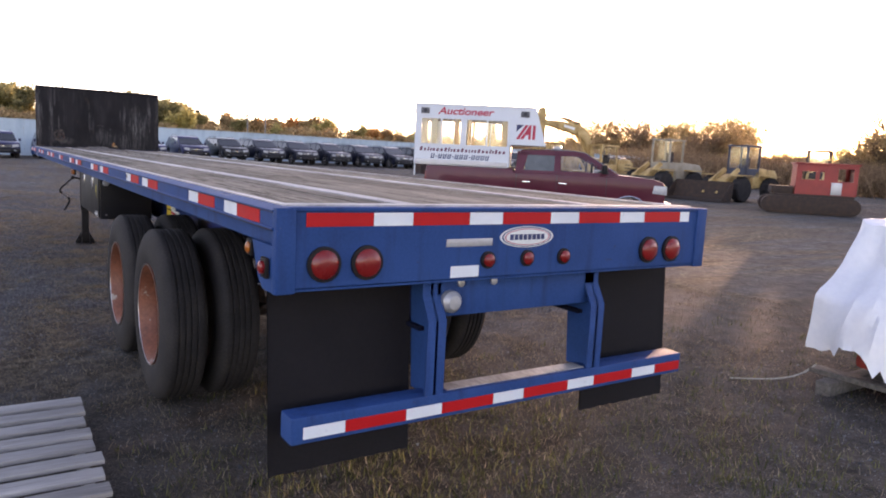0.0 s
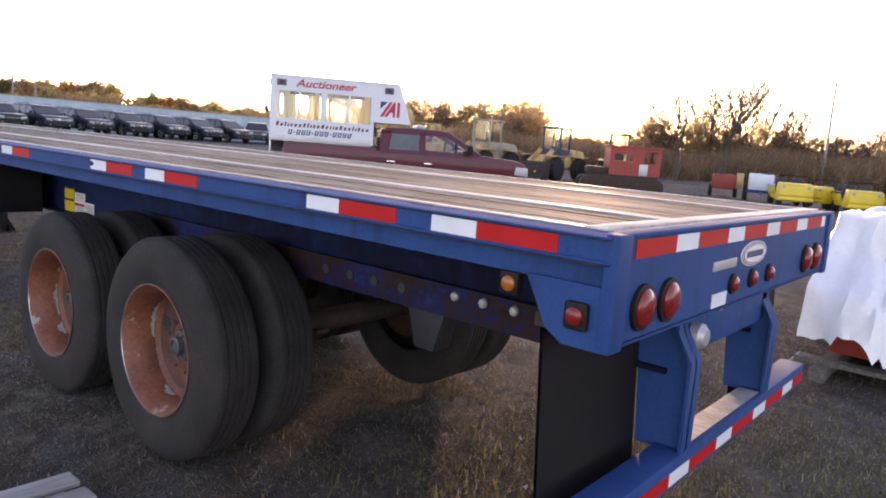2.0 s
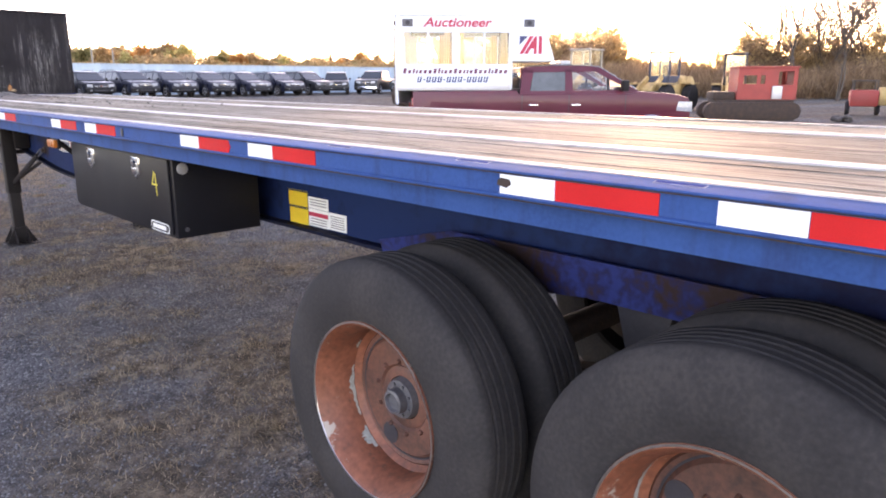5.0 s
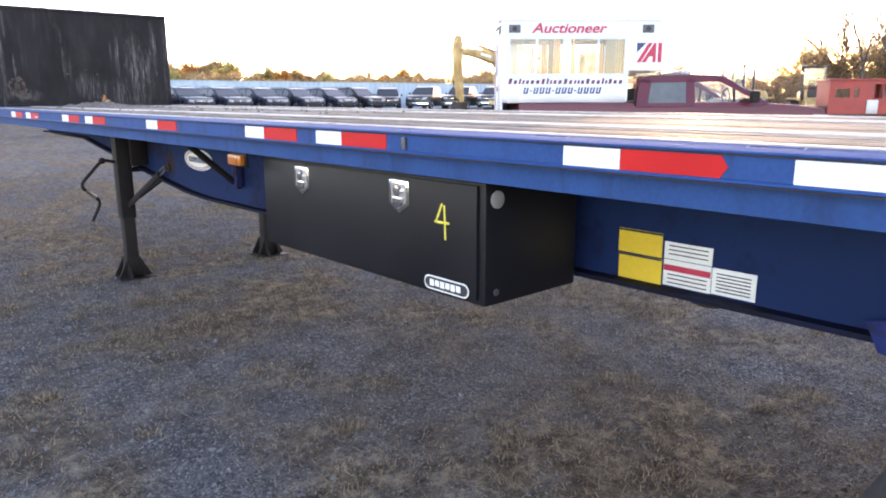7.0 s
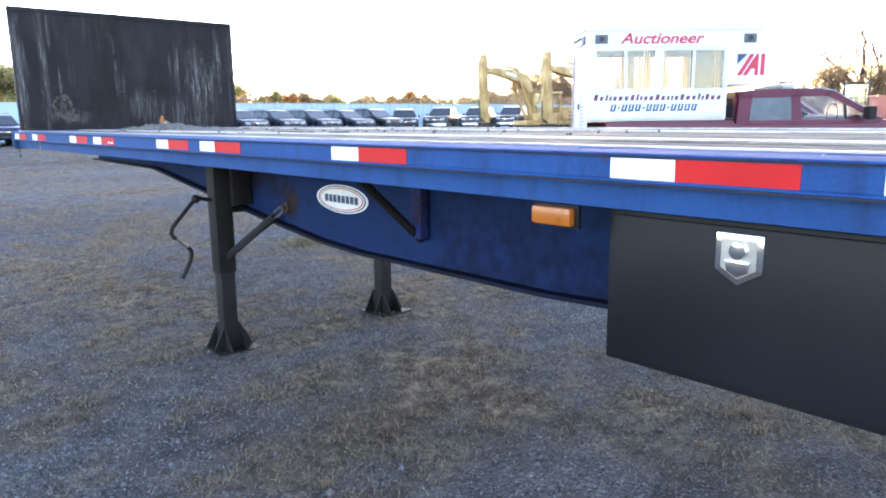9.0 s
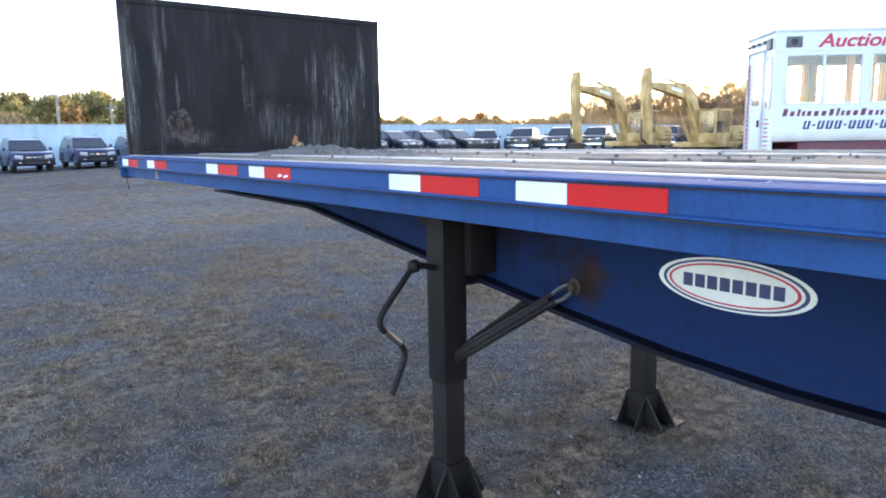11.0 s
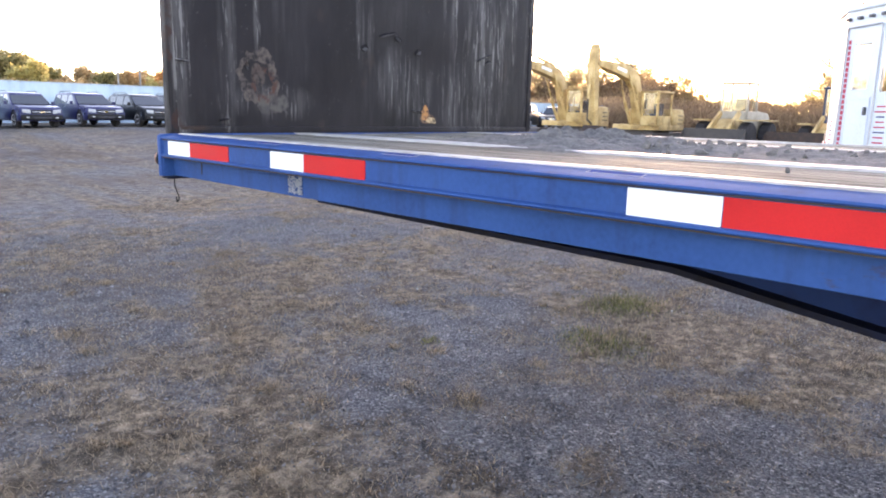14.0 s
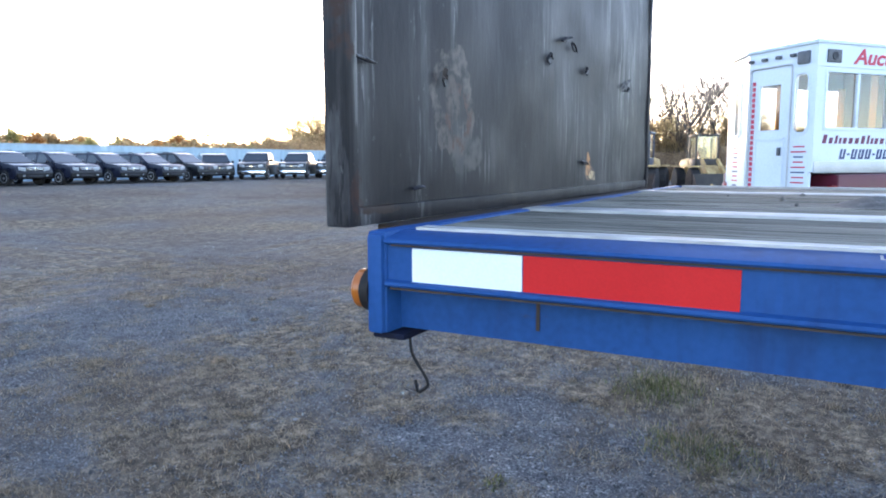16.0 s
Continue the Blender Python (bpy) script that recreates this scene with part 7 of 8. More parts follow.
    box(bm, 3.55, 3.80, 0.25, 1.45, 2.00, 2.03, 0.006)
    for y in (0.32, 1.38):
        box(bm, 3.62, 3.72, y - 0.03, y + 0.03, 1.95, 2.0)
    part("mount", bm, BLACK, bar)
    bm = B()
    box(bm, 3.57, 3.78, 0.27, 1.43, 2.03, 2.11, 0.02)
    part("lens", bm, HEADLAMP, bar)


build_booth()


# ---- machines ----
def rot_to(x, y, yaw):
    return Matrix.Translation((x, y, ground_height(x, y))) @ Matrix.Rotation(radians(yaw), 4, "Z")


def cab_frame(root, x0, x1, y0, y1, z0, z1, material, roof_material=None):
    """A glazed cab: corner posts, roof, sill and panes."""
    for x in (x0, x1 - 0.10):
        for y in (y0, y1 - 0.10):
            bm = B()
            box(bm, x, x + 0.10, y, y + 0.10, z0, z1 - 0.09, 0.012)
            part("cab_post", bm, material, root)
    bm = B()
    box(bm, x0 - 0.06, x1 + 0.06, y0 - 0.05, y1 + 0.05, z1 - 0.09, z1, 0.03)
    part("cab_roof", bm, roof_material or material, root)
    bm = B()
    box(bm, x0, x1, y0, y1, z0 - 0.04, z0 + 0.45, 0.02)
    part("cab_sill", bm, material, root)
    for q in ((x0 + 0.07, x1 - 0.07, y0 + 0.03, y0 + 0.035), (x0 + 0.07, x1 - 0.07, y1 - 0.035, y1 - 0.03), (x0 + 0.03, x0 + 0.035, y0 + 0.07, y1 - 0.07), (x1 - 0.035, x1 - 0.03, y0 + 0.07, y1 - 0.07)):
        bm = B()
        box(bm, q[0], q[1], q[2], q[3], z0 + 0.45, z1 - 0.09)
        part("cab_pane", bm, GLASS, root).visible_shadow = False
    bm = B()
    box(bm, (x0 + x1) / 2 - 0.22, (x0 + x1) / 2 + 0.24, (y0 + y1) / 2 - 0.24, (y0 + y1) / 2 + 0.24, z0 + 0.40, z0 + 0.55, 0.04)
    box(bm, (x0 + x1) / 2 - 0.28, (x0 + x1) / 2 - 0.16, (y0 + y1) / 2 - 0.24, (y0 + y1) / 2 + 0.24, z0 + 0.55, z0 + 1.05, 0.04)
    part("seat", bm, INK, root)


def build_excavator(label, x, y, yaw):
    """Boom towards +x, cab on the +y side."""
    root = thing("excavator", label, "excavator", world_coords=False, group="parked excavators")
    for s in (-1, 1):
        bm = B()
        n, L, R = 10, 1.75, 0.42
        loop = [(L + R * math.cos(a), 0.44 + R * math.sin(a)) for a in [math.pi / 2 - math.pi * k / n for k in range(n + 1)]] + [(-L + R * math.cos(a), 0.44 + R * math.sin(a)) for a in [-math.pi / 2 - math.pi * k / n for k in range(n + 1)]]
        prism(bm, loop, s * 1.15 - 0.28, s * 1.15 + 0.28, "y", 0.03)
        part("track", bm, DARK_IRON, root, "dark steel crawler track")
    bm = B()
    box(bm, -0.9, 0.9, -0.9, 0.9, 0.50, 0.95, 0.05)
    part("undercarriage", bm, DARK_IRON, root)
    bm = B()
    box(bm, -1.65, 1.05, -1.3, 1.3, 0.98, 1.25, 0.04)
    box(bm, -1.55, -0.35, -1.28, 1.28, 1.25, 2.05, 0.10)
    box(bm, -1.85, -1.5, -1.2, 1.2, 1.05, 1.9, 0.12)
    part("upper_body", bm, YELLOW, root, "faded yellow engine housing")
    cab_frame(root, -0.25, 1.25, 0.35, 1.28, 1.25, 2.90, YELLOW)
    bm = B()
    prism(bm, [(0.55, 1.35), (0.98, 1.30), (1.28, 2.20), (1.62, 3.00), (2.05, 3.36), (3.10, 3.58), (4.30, 3.76), (5.10, 3.88), (5.24, 4.02), (5.10, 4.14), (4.10, 4.16), (2.80, 4.10), (1.75, 3.90), (1.28, 3.52), (0.95, 2.80), (0.68, 2.05)], -0.21, 0.21, "y", 0.03)
    part("boom", bm, YELLOW, root, "faded yellow bent boom")
    bm = B()
    prism(bm, [(5.06, 4.84), (5.20, 4.84), (5.42, 4.40), (5.46, 3.80), (5.36, 2.80), (5.10, 1.10), (4.84, 1.10), (4.93, 2.60), (4.98, 3.55), (4.94, 4.05), (4.98, 4.50)], -0.19, 0.19, "y", 0.025)
    part("stick", bm, YELLOW, root, "faded yellow stick")
    bm = B()
    tube(bm, [(2.0, 0, 4.02), (3.5, 0, 4.32)], 0.065, 10)
    part("stick_cylinder", bm, YELLOW, root)
    bm = B()
    tube(bm, [(3.5, 0, 4.32), (4.95, 0, 4.66)], 0.028, 8)
    part("cylinder_rod", bm, DARK_IRON, root)
    for yy in (-0.06, 0.06):
        bm = B()
        tube(bm, bent([(1.25, yy, 3.50), (1.9, yy, 4.10), (3.4, yy, 4.40), (4.6, yy, 4.36), (5.1, yy, 4.5)], 4), 0.018, 6)
        part("hydraulic_hose", bm, INK, root)
    bm = B()
    prism(bm, [(2.6, 3.68), (3.5, 3.82), (3.48, 3.97), (2.58, 3.83)], 0.212, 0.216, "y")
    part("boom_marking", bm, WHITE_LABEL, root, "pale faded marking on the boom")
    # stick linkage down to the bucket
    bm = B()
    tube(bm, [(5.46, 0, 3.6), (5.52, 0, 2.4)], 0.07, 8)
    part("bucket_cylinder", bm, YELLOW, root)
    bm = B()
    tube(bm, [(5.52, 0, 2.4), (5.50, 0, 1.45)], 0.035, 8)
    tube(bm, [(5.50, 0, 1.45), (5.12, 0, 1.25)], 0.05, 8)
    part("bucket_link", bm, DARK_IRON, root)
    for q in ((-1.45, -0.95, 1.30, 1.34), (-1.45, -0.95, 1.50, 1.54), (-1.45, -0.95, 1.70, 1.74)):
        bm = B()
        box(bm, q[0], q[1], 1.278, 1.286, q[2], q[3])
        part("engine_louvre", bm, INK, root)
    bm = B()
    tube(bm, [(-1.0, -0.6, 2.0), (-1.0, -0.6, 2.45), (-1.08, -0.6, 2.55)], 0.06, 8)
    part("exhaust_stack", bm, DARK_IRON, root)
    for s in (-1, 1):
        bm = B()
        tube(bm, [(1.0, s * 0.3, 1.25), (1.75, s * 0.3, 2.4)], 0.08, 10)
        tube(bm, [(1.75, s * 0.3, 2.4), (2.4, s * 0.27, 3.6)], 0.045, 8)
        part("boom_cylinder", bm, YELLOW, root)
    bm = B()
    pts = [(4.70, 1.15), (5.20, 1.20), (5.45, 0.75), (5.30, 0.22), (4.85, 0.03), (4.30, 0.18), (4.35, 0.32), (4.85, 0.28), (5.1, 0.6)]
    prism(bm, pts, -0.40, 0.40, "y", 0.02)
    for k in range(4):
        box(bm, 4.05, 4.32, -0.38 + 0.22 * k, -0.28 + 0.22 * k, 0.18, 0.26, 0.01)
    part("bucket", bm, UNDER, root, "worn rusty bucket")
    root.matrix_basis = rot_to(x, y, yaw)


build_excavator("faded yellow excavator with its stick down", 32.45, 33.85, 183)
build_excavator("faded yellow excavator beside another one", 33.23, 29.84, 181)


def tyre_part(root, x, y, r, w, rim_mat):
    bm = B()
    lathe(bm, [(r * 0.55, -w / 2), (r * 0.86, -w / 2), (r * 0.97, -w / 2 + 0.06), (r, 0), (r * 0.97, w / 2 - 0.06), (r * 0.86, w / 2), (r * 0.55, w / 2)], (x, y, r), "y", 28)
    for k, ring in enumerate(sorted((v for v in bm.verts if abs(v.co.y - y) < w * 0.4 and (v.co.x - x) ** 2 + (v.co.z - r) ** 2 > (0.9 * r) ** 2), key=lambda v: math.atan2(v.co.z - r, v.co.x - x))):
        if round(math.atan2(ring.co.z - r, ring.co.x - x) * 28 / (2 * math.pi)) % 2:
            ring.co.x, ring.co.z = x + (ring.co.x - x) * 0.95, r + (ring.co.z - r) * 0.95
    wheel = part("wheel", bm, RUBBER, root)
    bm = B()
    lathe(bm, [(r * 0.56, -w / 2 + 0.03), (r * 0.5, -w / 2 + 0.10), (r * 0.2, -w / 2 + 0.08), (r * 0.2, w / 2 - 0.08), (r * 0.5, w / 2 - 0.10), (r * 0.56, w / 2 - 0.03)], (x, y, r), "y", 24)
    rim_ob = new("rim", mesh_of("rim", bm, rim_mat))
    rim_ob.parent = wheel


def build_loader(label, x, y, yaw, s=1.0, cab=None, hood=None, blade=(-1.32, 1.32), scoop=None):
    """Bucket towards +x."""
    root = thing("wheel_loader", label, "wheel loader", world_coords=False, group="parked loaders")
    for xx in (1.45, -1.45):
        for yy in (-0.95, 0.95):
            tyre_part(root, xx, yy, 0.72, 0.5, YELLOW)
    bm = B()
    prism(bm, [(-2.7, 0.9), (-0.2, 0.75), (-0.2, 1.5), (-0.7, 1.95), (-2.4, 1.85), (-2.75, 1.6)], -0.62, 0.62, "y", 0.08)
    part("engine_hood", bm, hood or YELLOW, root)
    bm = B()
    prism(bm, [(-0.2, 0.7), (1.9, 0.7), (1.9, 1.2), (0.9, 1.55), (-0.2, 1.45)], -0.45, 0.45, "y", 0.05)
    for yy in (-0.95, 0.95):
        for xx in (1.45, -1.45):
            box(bm, xx - 0.62, xx + 0.62, yy - 0.28, yy + 0.28, 1.46, 1.52, 0.02)
    part("front_body", bm, YELLOW, root)
    cab_frame(root, -0.75, 0.55, -0.62, 0.62, 1.45, 3.20, cab or YELLOW)
    for yy in (-0.42, 0.42):
        bm = B()
        prism(bm, [(0.9, 1.75), (1.1, 1.9), (2.4, 1.15), (2.95, 0.50), (2.75, 0.38), (2.2, 0.85)], yy - 0.06, yy + 0.06, "y", 0.01)
        part("lift_arm", bm, YELLOW, root)
    bm = B()
    prism(bm, [(2.75, 1.12), (2.85, 1.12), (2.88, 0.45), (3.05, 0.16), (3.75, 0.06), (3.75, 0.03), (2.98, 0.05), (2.78, 0.35)], blade[0], blade[1], "y")
    for yy in (blade[0] - 0.02, blade[1] - 0.02):
        prism(bm, [(2.75, 1.12), (3.1, 0.9), (3.75, 0.06), (2.98, 0.03), (2.78, 0.35)], yy, yy + 0.04, "y")
    part("bucket", bm, scoop or DARK_IRON, root, "worn dark bucket")
    bm = B()
    tube(bm, [(-1.1, 0.30, 1.85), (-1.1, 0.30, 2.55), (-1.16, 0.30, 2.66)], 0.05, 8)
    part("exhaust_stack", bm, DARK_IRON, root)
    for yy in (-0.50, 0.50):
        bm = B()
        box(bm, 0.52, 0.60, yy - 0.07, yy + 0.07, 3.10, 3.22, 0.01)
        part("work_lamp", bm, HEADLAMP, root)
    root.matrix_basis = rot_to(x, y, yaw) @ Matrix.Diagonal((s, s, s, 1))


CREAM = mat("cream_machine_paint", [(0.22, 0.19, 0.14), (0.40, 0.36, 0.29)], 0.65, scale=2, fine=30)
NAVY = mat("dark_blue_cab_paint", [(0.02, 0.028, 0.05), (0.035, 0.045, 0.08)], 0.5, scale=2, fine=30)
build_loader("faded yellow wheel loader with a cream cab and hood", 34.5, 25.65, 184, 1.05, CREAM, CREAM)
build_loader("faded yellow backhoe loader with a dark blue cab", 36.0, 21.55, 182, 0.98, NAVY, blade=(-2.3, 1.3), scoop=UNDER)
build_loader("dull yellow wheel loader under the low sun", 39.0, 18.9, 205, 0.95, DARK_IRON)


def build_red_machine(x, y, yaw):
    root = thing("tracked_machine", "red tracked machine with a boxy windowed cab", "machine", world_coords=False)
    for yy in (0.0, 1.45):
        bm = B()
        n, R = 10, 0.42
        loop = [(1.2 + R * math.cos(a), 0.44 + R * math.sin(a)) for a in [math.pi / 2 - math.pi * k / n for k in range(n + 1)]] + [(-2.4 + R * math.cos(a), 0.44 + R * math.sin(a)) for a in [-math.pi / 2 - math.pi * k / n for k in range(n + 1)]]
        prism(bm, loop, yy, yy + 0.45, "y", 0.03)
        part("track", bm, UNDER, root, "dirt-caked steel crawler track")
    bm = B()
    box(bm, -2.3, 1.3, 0.1, 1.8, 0.55, 0.98, 0.05)
    box(bm, -2.4, -1.4, 0.2, 1.7, 0.98, 1.35, 0.06)
    part("chassis", bm, UNDER, root)
    holes = [(-1.1, -0.5, 1.72, 2.12), (-0.32, -0.12, 1.72, 2.12), (0.48, 0.80, 1.68, 2.30), (0.84, 1.16, 1.68, 2.30)]
    xs = sorted({-1.35, 1.35} | {h for q in holes for h in q[:2]})
    zs = sorted({0.99, 2.45} | {h for q in holes for h in q[2:]})
    for yy in (0.1, 1.74):
        cut = holes if yy < 1 else [(-1.1, -0.12, 1.68, 2.30), (-0.12, 1.16, 1.68, 2.30)]
        bm = B()
        for xa, xb in zip(xs, xs[1:]):
            for za, zc in zip(zs, zs[1:]):
                if not any(h[0] < (xa + xb) / 2 < h[1] and h[2] < (za + zc) / 2 < h[3] for h in cut):
                    box(bm, xa, xb, yy, yy + 0.06, za, zc)
        bmesh.ops.remove_doubles(bm, verts=bm.verts[:], dist=0.0005)
        part("cab_side", bm, RED_PAINT, root, "red steel cab side with window openings")
    for xa in (-1.35, 1.29):
        bm = B()
        box(bm, xa, xa + 0.06, 0.16, 1.74, 0.99, 2.45)
        part("cab_end", bm, RED_PAINT, root)
    bm = B()
    box(bm, -1.42, 1.42, 0.03, 1.87, 2.45, 2.54, 0.03)
    part("cab_roof", bm, RED_PAINT, root)
    bm = B()
    box(bm, 0.22, 0.68, 0.02, 0.10, 1.02, 1.62, 0.02)
    part("access_panel", bm, SILVER_SKIRT, root, "grey access panel")
    root.matrix_basis = rot_to(x, y, yaw) @ Matrix.Diagonal((0.88, 0.88, 0.88, 1))


build_red_machine(30.38, 13.72, -52)


def build_cart(x, y, yaw, size, label, bed):
    """A low industrial cart, its front towards +x."""
    root = thing("utility_cart", label, "utility cart", world_coords=False, group="yellow carts")
    for xx in (-0.95, 0.72):
        for yy in (-0.50, 0.50):
            tyre_part(root, xx, yy, 0.23, 0.18, SILVER_SKIRT)
    bm = B()
    prism(bm, [(0.42, 0.24), (1.12, 0.24), (1.17, 0.34), (1.14, 0.42), (1.20, 0.46), (1.15, 0.86), (1.05, 0.93), (0.62, 0.95), (0.52, 0.80), (0.42, 0.46)], -0.60, 0.60, "y", 0.04)
    body = part("front_cowl", bm, BRIGHT_YELLOW, root, "bright yellow sheet metal front", angle=50)
    for yy in (-0.44, 0.44):
        bm = B()
        lathe(bm, [(0.062, -0.02), (0.066, 0.02), (0.05, 0.03), (0.005, 0.035)], (1.15, yy, 0.80), "x", 16)
        h = part("headlamp", bm, HEADLAMP, root, "round headlamp")
    bm = B()
    box(bm, 1.14, 1.24, -0.62, 0.62, 0.28, 0.38, 0.02)
    part("bumper", bm, BRIGHT_YELLOW, root)
    bm = B()
    box(bm, -1.45, 0.45, -0.58, 0.58, 0.28, 0.42, 0.02)
    part("floor_pan", bm, BRIGHT_YELLOW, root)
    bm = B()
    prism(bm, [(-1.50, 0.42), (-0.32, 0.42), (-0.32, 0.74), (-1.50, 0.74)], -0.60, 0.60, "y", 0.03)
    part("rear_box", bm, BRIGHT_YELLOW, root)
    bm = B()
    box(bm, -1.52, -0.30, -0.62, 0.62, 0.742, 0.80, 0.015)
    part("bed", bm, bed, root, "flat load bed")
    for yy in (-0.28, 0.28):
        bm = B()
        box(bm, -0.26, 0.22, yy - 0.22, yy + 0.22, 0.55, 0.70, 0.05)
        box(bm, -0.32, -0.20, yy - 0.22, yy + 0.22, 0.66, 1.10, 0.05)
        part("seat", bm, INK, root, "black padded seat")
    bm = B()
    tube(bm, bent([(0.58, -0.52, 0.93), (0.52, -0.52, 1.22), (0.52, 0.52, 1.22), (0.58, 0.52, 0.93)]), 0.02, 6)
    part("windscreen_hoop", bm, BLACK, root)
    bm = B()
    tube(bm, [(0.60, -0.28, 0.90), (0.40, -0.28, 1.06)], 0.02, 6)
    lathe(bm, [(0.15, -0.012), (0.17, 0.0), (0.15, 0.012), (0.14, 0.0)], (0.40, -0.28, 1.06), "x", 16, closed=True)
    part("steering_wheel", bm, INK, root)
    root.matrix_basis = rot_to(x, y, yaw) @ Matrix.Diagonal((size, size, size, 1))


ROSE = mat("faded_red_bed_paint", [(0.30, 0.10, 0.09), (0.42, 0.17, 0.15)], 0.7, scale=3, fine=40)
build_cart(35.2, 8.1, 205, 1.18, "bright yellow industrial cart with black seats", SILVER_SKIRT)
build_cart(36.6, 6.6, 150, 1.10, "yellow industrial cart with a faded red bed", ROSE)
build_cart(34.6, 5.2, 205, 1.12, "greenish yellow industrial cart beside the others", INK)
build_cart(34.2, 3.4, 205, 1.12, "bright yellow industrial cart at the end of the row", INK)


def build_small_machines():
    root = thing("welder_trailer", "white and blue engine welder on a small trailer", "welder", (30.9, 8.1, 0))
    bm = B()
    box(bm, 30.3, 31.5, 7.6, 8.6, 0.48, 1.15, 0.06)
    part("housing", bm, WHITE_PAINT, root)
    bm = B()
    box(bm, 30.25, 31.55, 7.55, 8.65, 0.36, 0.48, 0.02)
    tube(bm, [(30.3, 8.1, 0.4), (29.3, 8.1, 0.36)], 0.04, 8)
    part("chassis", bm, BLUE, root)
    for yy in (7.5, 8.6):
        bm = B()
        lathe(bm, [(0.15, 0), (0.30, 0), (0.33, 0.04), (0.33, 0.14), (0.30, 0.18), (0.15, 0.18)], (30.9, yy, 0.33), "y", 20)
        part("wheel", bm, RUBBER, root)
    bm = B()
    tube(bm, [(30.9, 8.3, 1.15), (30.9, 8.3, 1.38)], 0.05, 10)
    part("exhaust", bm, DARK_IRON, root)
    bm = B()
    box(bm, 30.35, 30.6, 7.7, 8.0, 1.15, 1.25, 0.02)
    part("control_box", bm, DARK_IRON, root)
    root.matrix_basis = Matrix.Translation((36.8, 9.9, 0)) @ Matrix.Rotation(radians(18), 4, "Z") @ Matrix.Diagonal((1.15, 1.15, 1.2, 1))
    root = thing("red_compressor", "red and orange compressor on wheels", "compressor", (30.7, 10.0, 0))
    bm = B()
    box(bm, 30.2, 31.2, 9.5, 10.5, 0.35, 1.0, 0.10)
    part("housing", bm, RED_PAINT, root)
    bm = B()
    box(bm, 30.3, 30.9, 9.2, 9.5, 0.4, 1.1, 0.05)
    part("side_panel", bm, YELLOW, root)
    bm = B()
    for p in ((30.25, 9.6), (30.25, 10.4), (31.15, 9.6), (31.15, 10.4)):
        tube(bm, [(p[0], p[1], 0.9), (p[0], p[1], 1.35)], 0.025, 6)
    box(bm, 30.2, 31.2, 9.55, 10.45, 1.33, 1.37, 0.01)
    part("canopy", bm, DARK_IRON, root)
    for yy in (9.4, 10.45):
        bm = B()
        lathe(bm, [(0.12, 0), (0.25, 0), (0.28, 0.04), (0.28, 0.12), (0.25, 0.16), (0.12, 0.16)], (30.7, yy, 0.28), "y", 20)
        part("wheel", bm, RUBBER, root)
    root.matrix_basis = Matrix.Translation((38.2, 12.2, 0)) @ Matrix.Rotation(radians(20), 4, "Z") @ Matrix.Diagonal((1.2, 1.2, 1.2, 1))
    # a low dark pile of scrap between the machines
    rnd = random.Random(21)
    bm = B()
    for k in range(16):
        x, y = rnd.uniform(31.6, 32.3), rnd.uniform(10.9, 11.6)
        bmesh.ops.create_icosphere(bm, subdivisions=1, radius=rnd.uniform(0.06, 0.18), matrix=Matrix.Translation((x, y, rnd.uniform(0.02, 0.2))) @ Matrix.Diagonal((1.4, 1, 0.7, 1)))
    solo("rubble_heap", bm, DARK_IRON, "low dark heap of rubble", "rubble", kind="stuff", angle=60)


build_small_machines()


# ---- trees ----
def leaf_cloud(pos, size, rnd, n):
    """n small leaf triangles round the points pos with spread size, as vertex and face arrays."""
    pos = np.asarray(pos)
    pick = rnd.integers(0, len(pos), n)
    c = pos[pick] + rnd.normal(0, 1, (n, 3)) * size * np.array([1, 1, 0.8])
    return c


def leaf_mesh(name, centres, leaf, rnd, material, long=1.0):
    n = len(centres)
    a = rnd.normal(0, 1, (n, 3))
    a /= np.linalg.norm(a, axis=1)[:, None]
    b = np.cross(a, rnd.normal(0, 1, (n, 3)))
    b /= np.linalg.norm(b, axis=1)[:, None] + 1e-9
    s = leaf * rnd.uniform(0.6, 1.4, (n, 1))
    v = np.concatenate([centres - a * s * 0.5, centres + a * s * 0.5 + b * s * 0.15, centres + b * s * 0.9 * long], 1).reshape(-1, 3)
    f = np.arange(3 * n).reshape(-1, 3)
    me = bpy.data.meshes.new(name)
    me.from_pydata(v.tolist(), [], f.tolist())
    me.materials.append(material)
    return me


def grow(bm, p, d, length, r, depth, rnd, tips, spread=0.55, up=0.15):
    n = 4
    pts = [p]
    q, dd = p.copy(), d.copy()
    for k in range(n):
        dd = (dd + Vector((rnd.normal(0, 0.12), rnd.normal(0, 0.12), rnd.normal(0, 0.08) + up * 0.2))).normalized()
        q = q + dd * length / n
        pts.append(q.copy())
    tube(bm, pts, r, 6 if r > 0.06 else 4 if r > 0.02 else 3, r * 0.6, cap=False)
    if depth <= 1:
        tips.extend(pts[1:])
    if depth == 0:
        return
    m = 3 if depth > 2 else 4
    for k in range(m):
        at = pts[-1] if k == 0 else pts[rnd.integers(2, n + 1)]
        ang = rnd.uniform(0, 2 * math.pi)
        side = dd.orthogonal().normalized()
        side.rotate(Matrix.Rotation(ang, 3, dd))
        nd = (dd * (1 - spread * 0.5) + side * spread * rnd.uniform(0.7, 1.3) + Vector((0, 0, up))).normalized()
        grow(bm, at, nd, length * rnd.uniform(0.6, 0.82), r * (0.62 if k else 0.7), depth - 1, rnd, tips, spread, up)


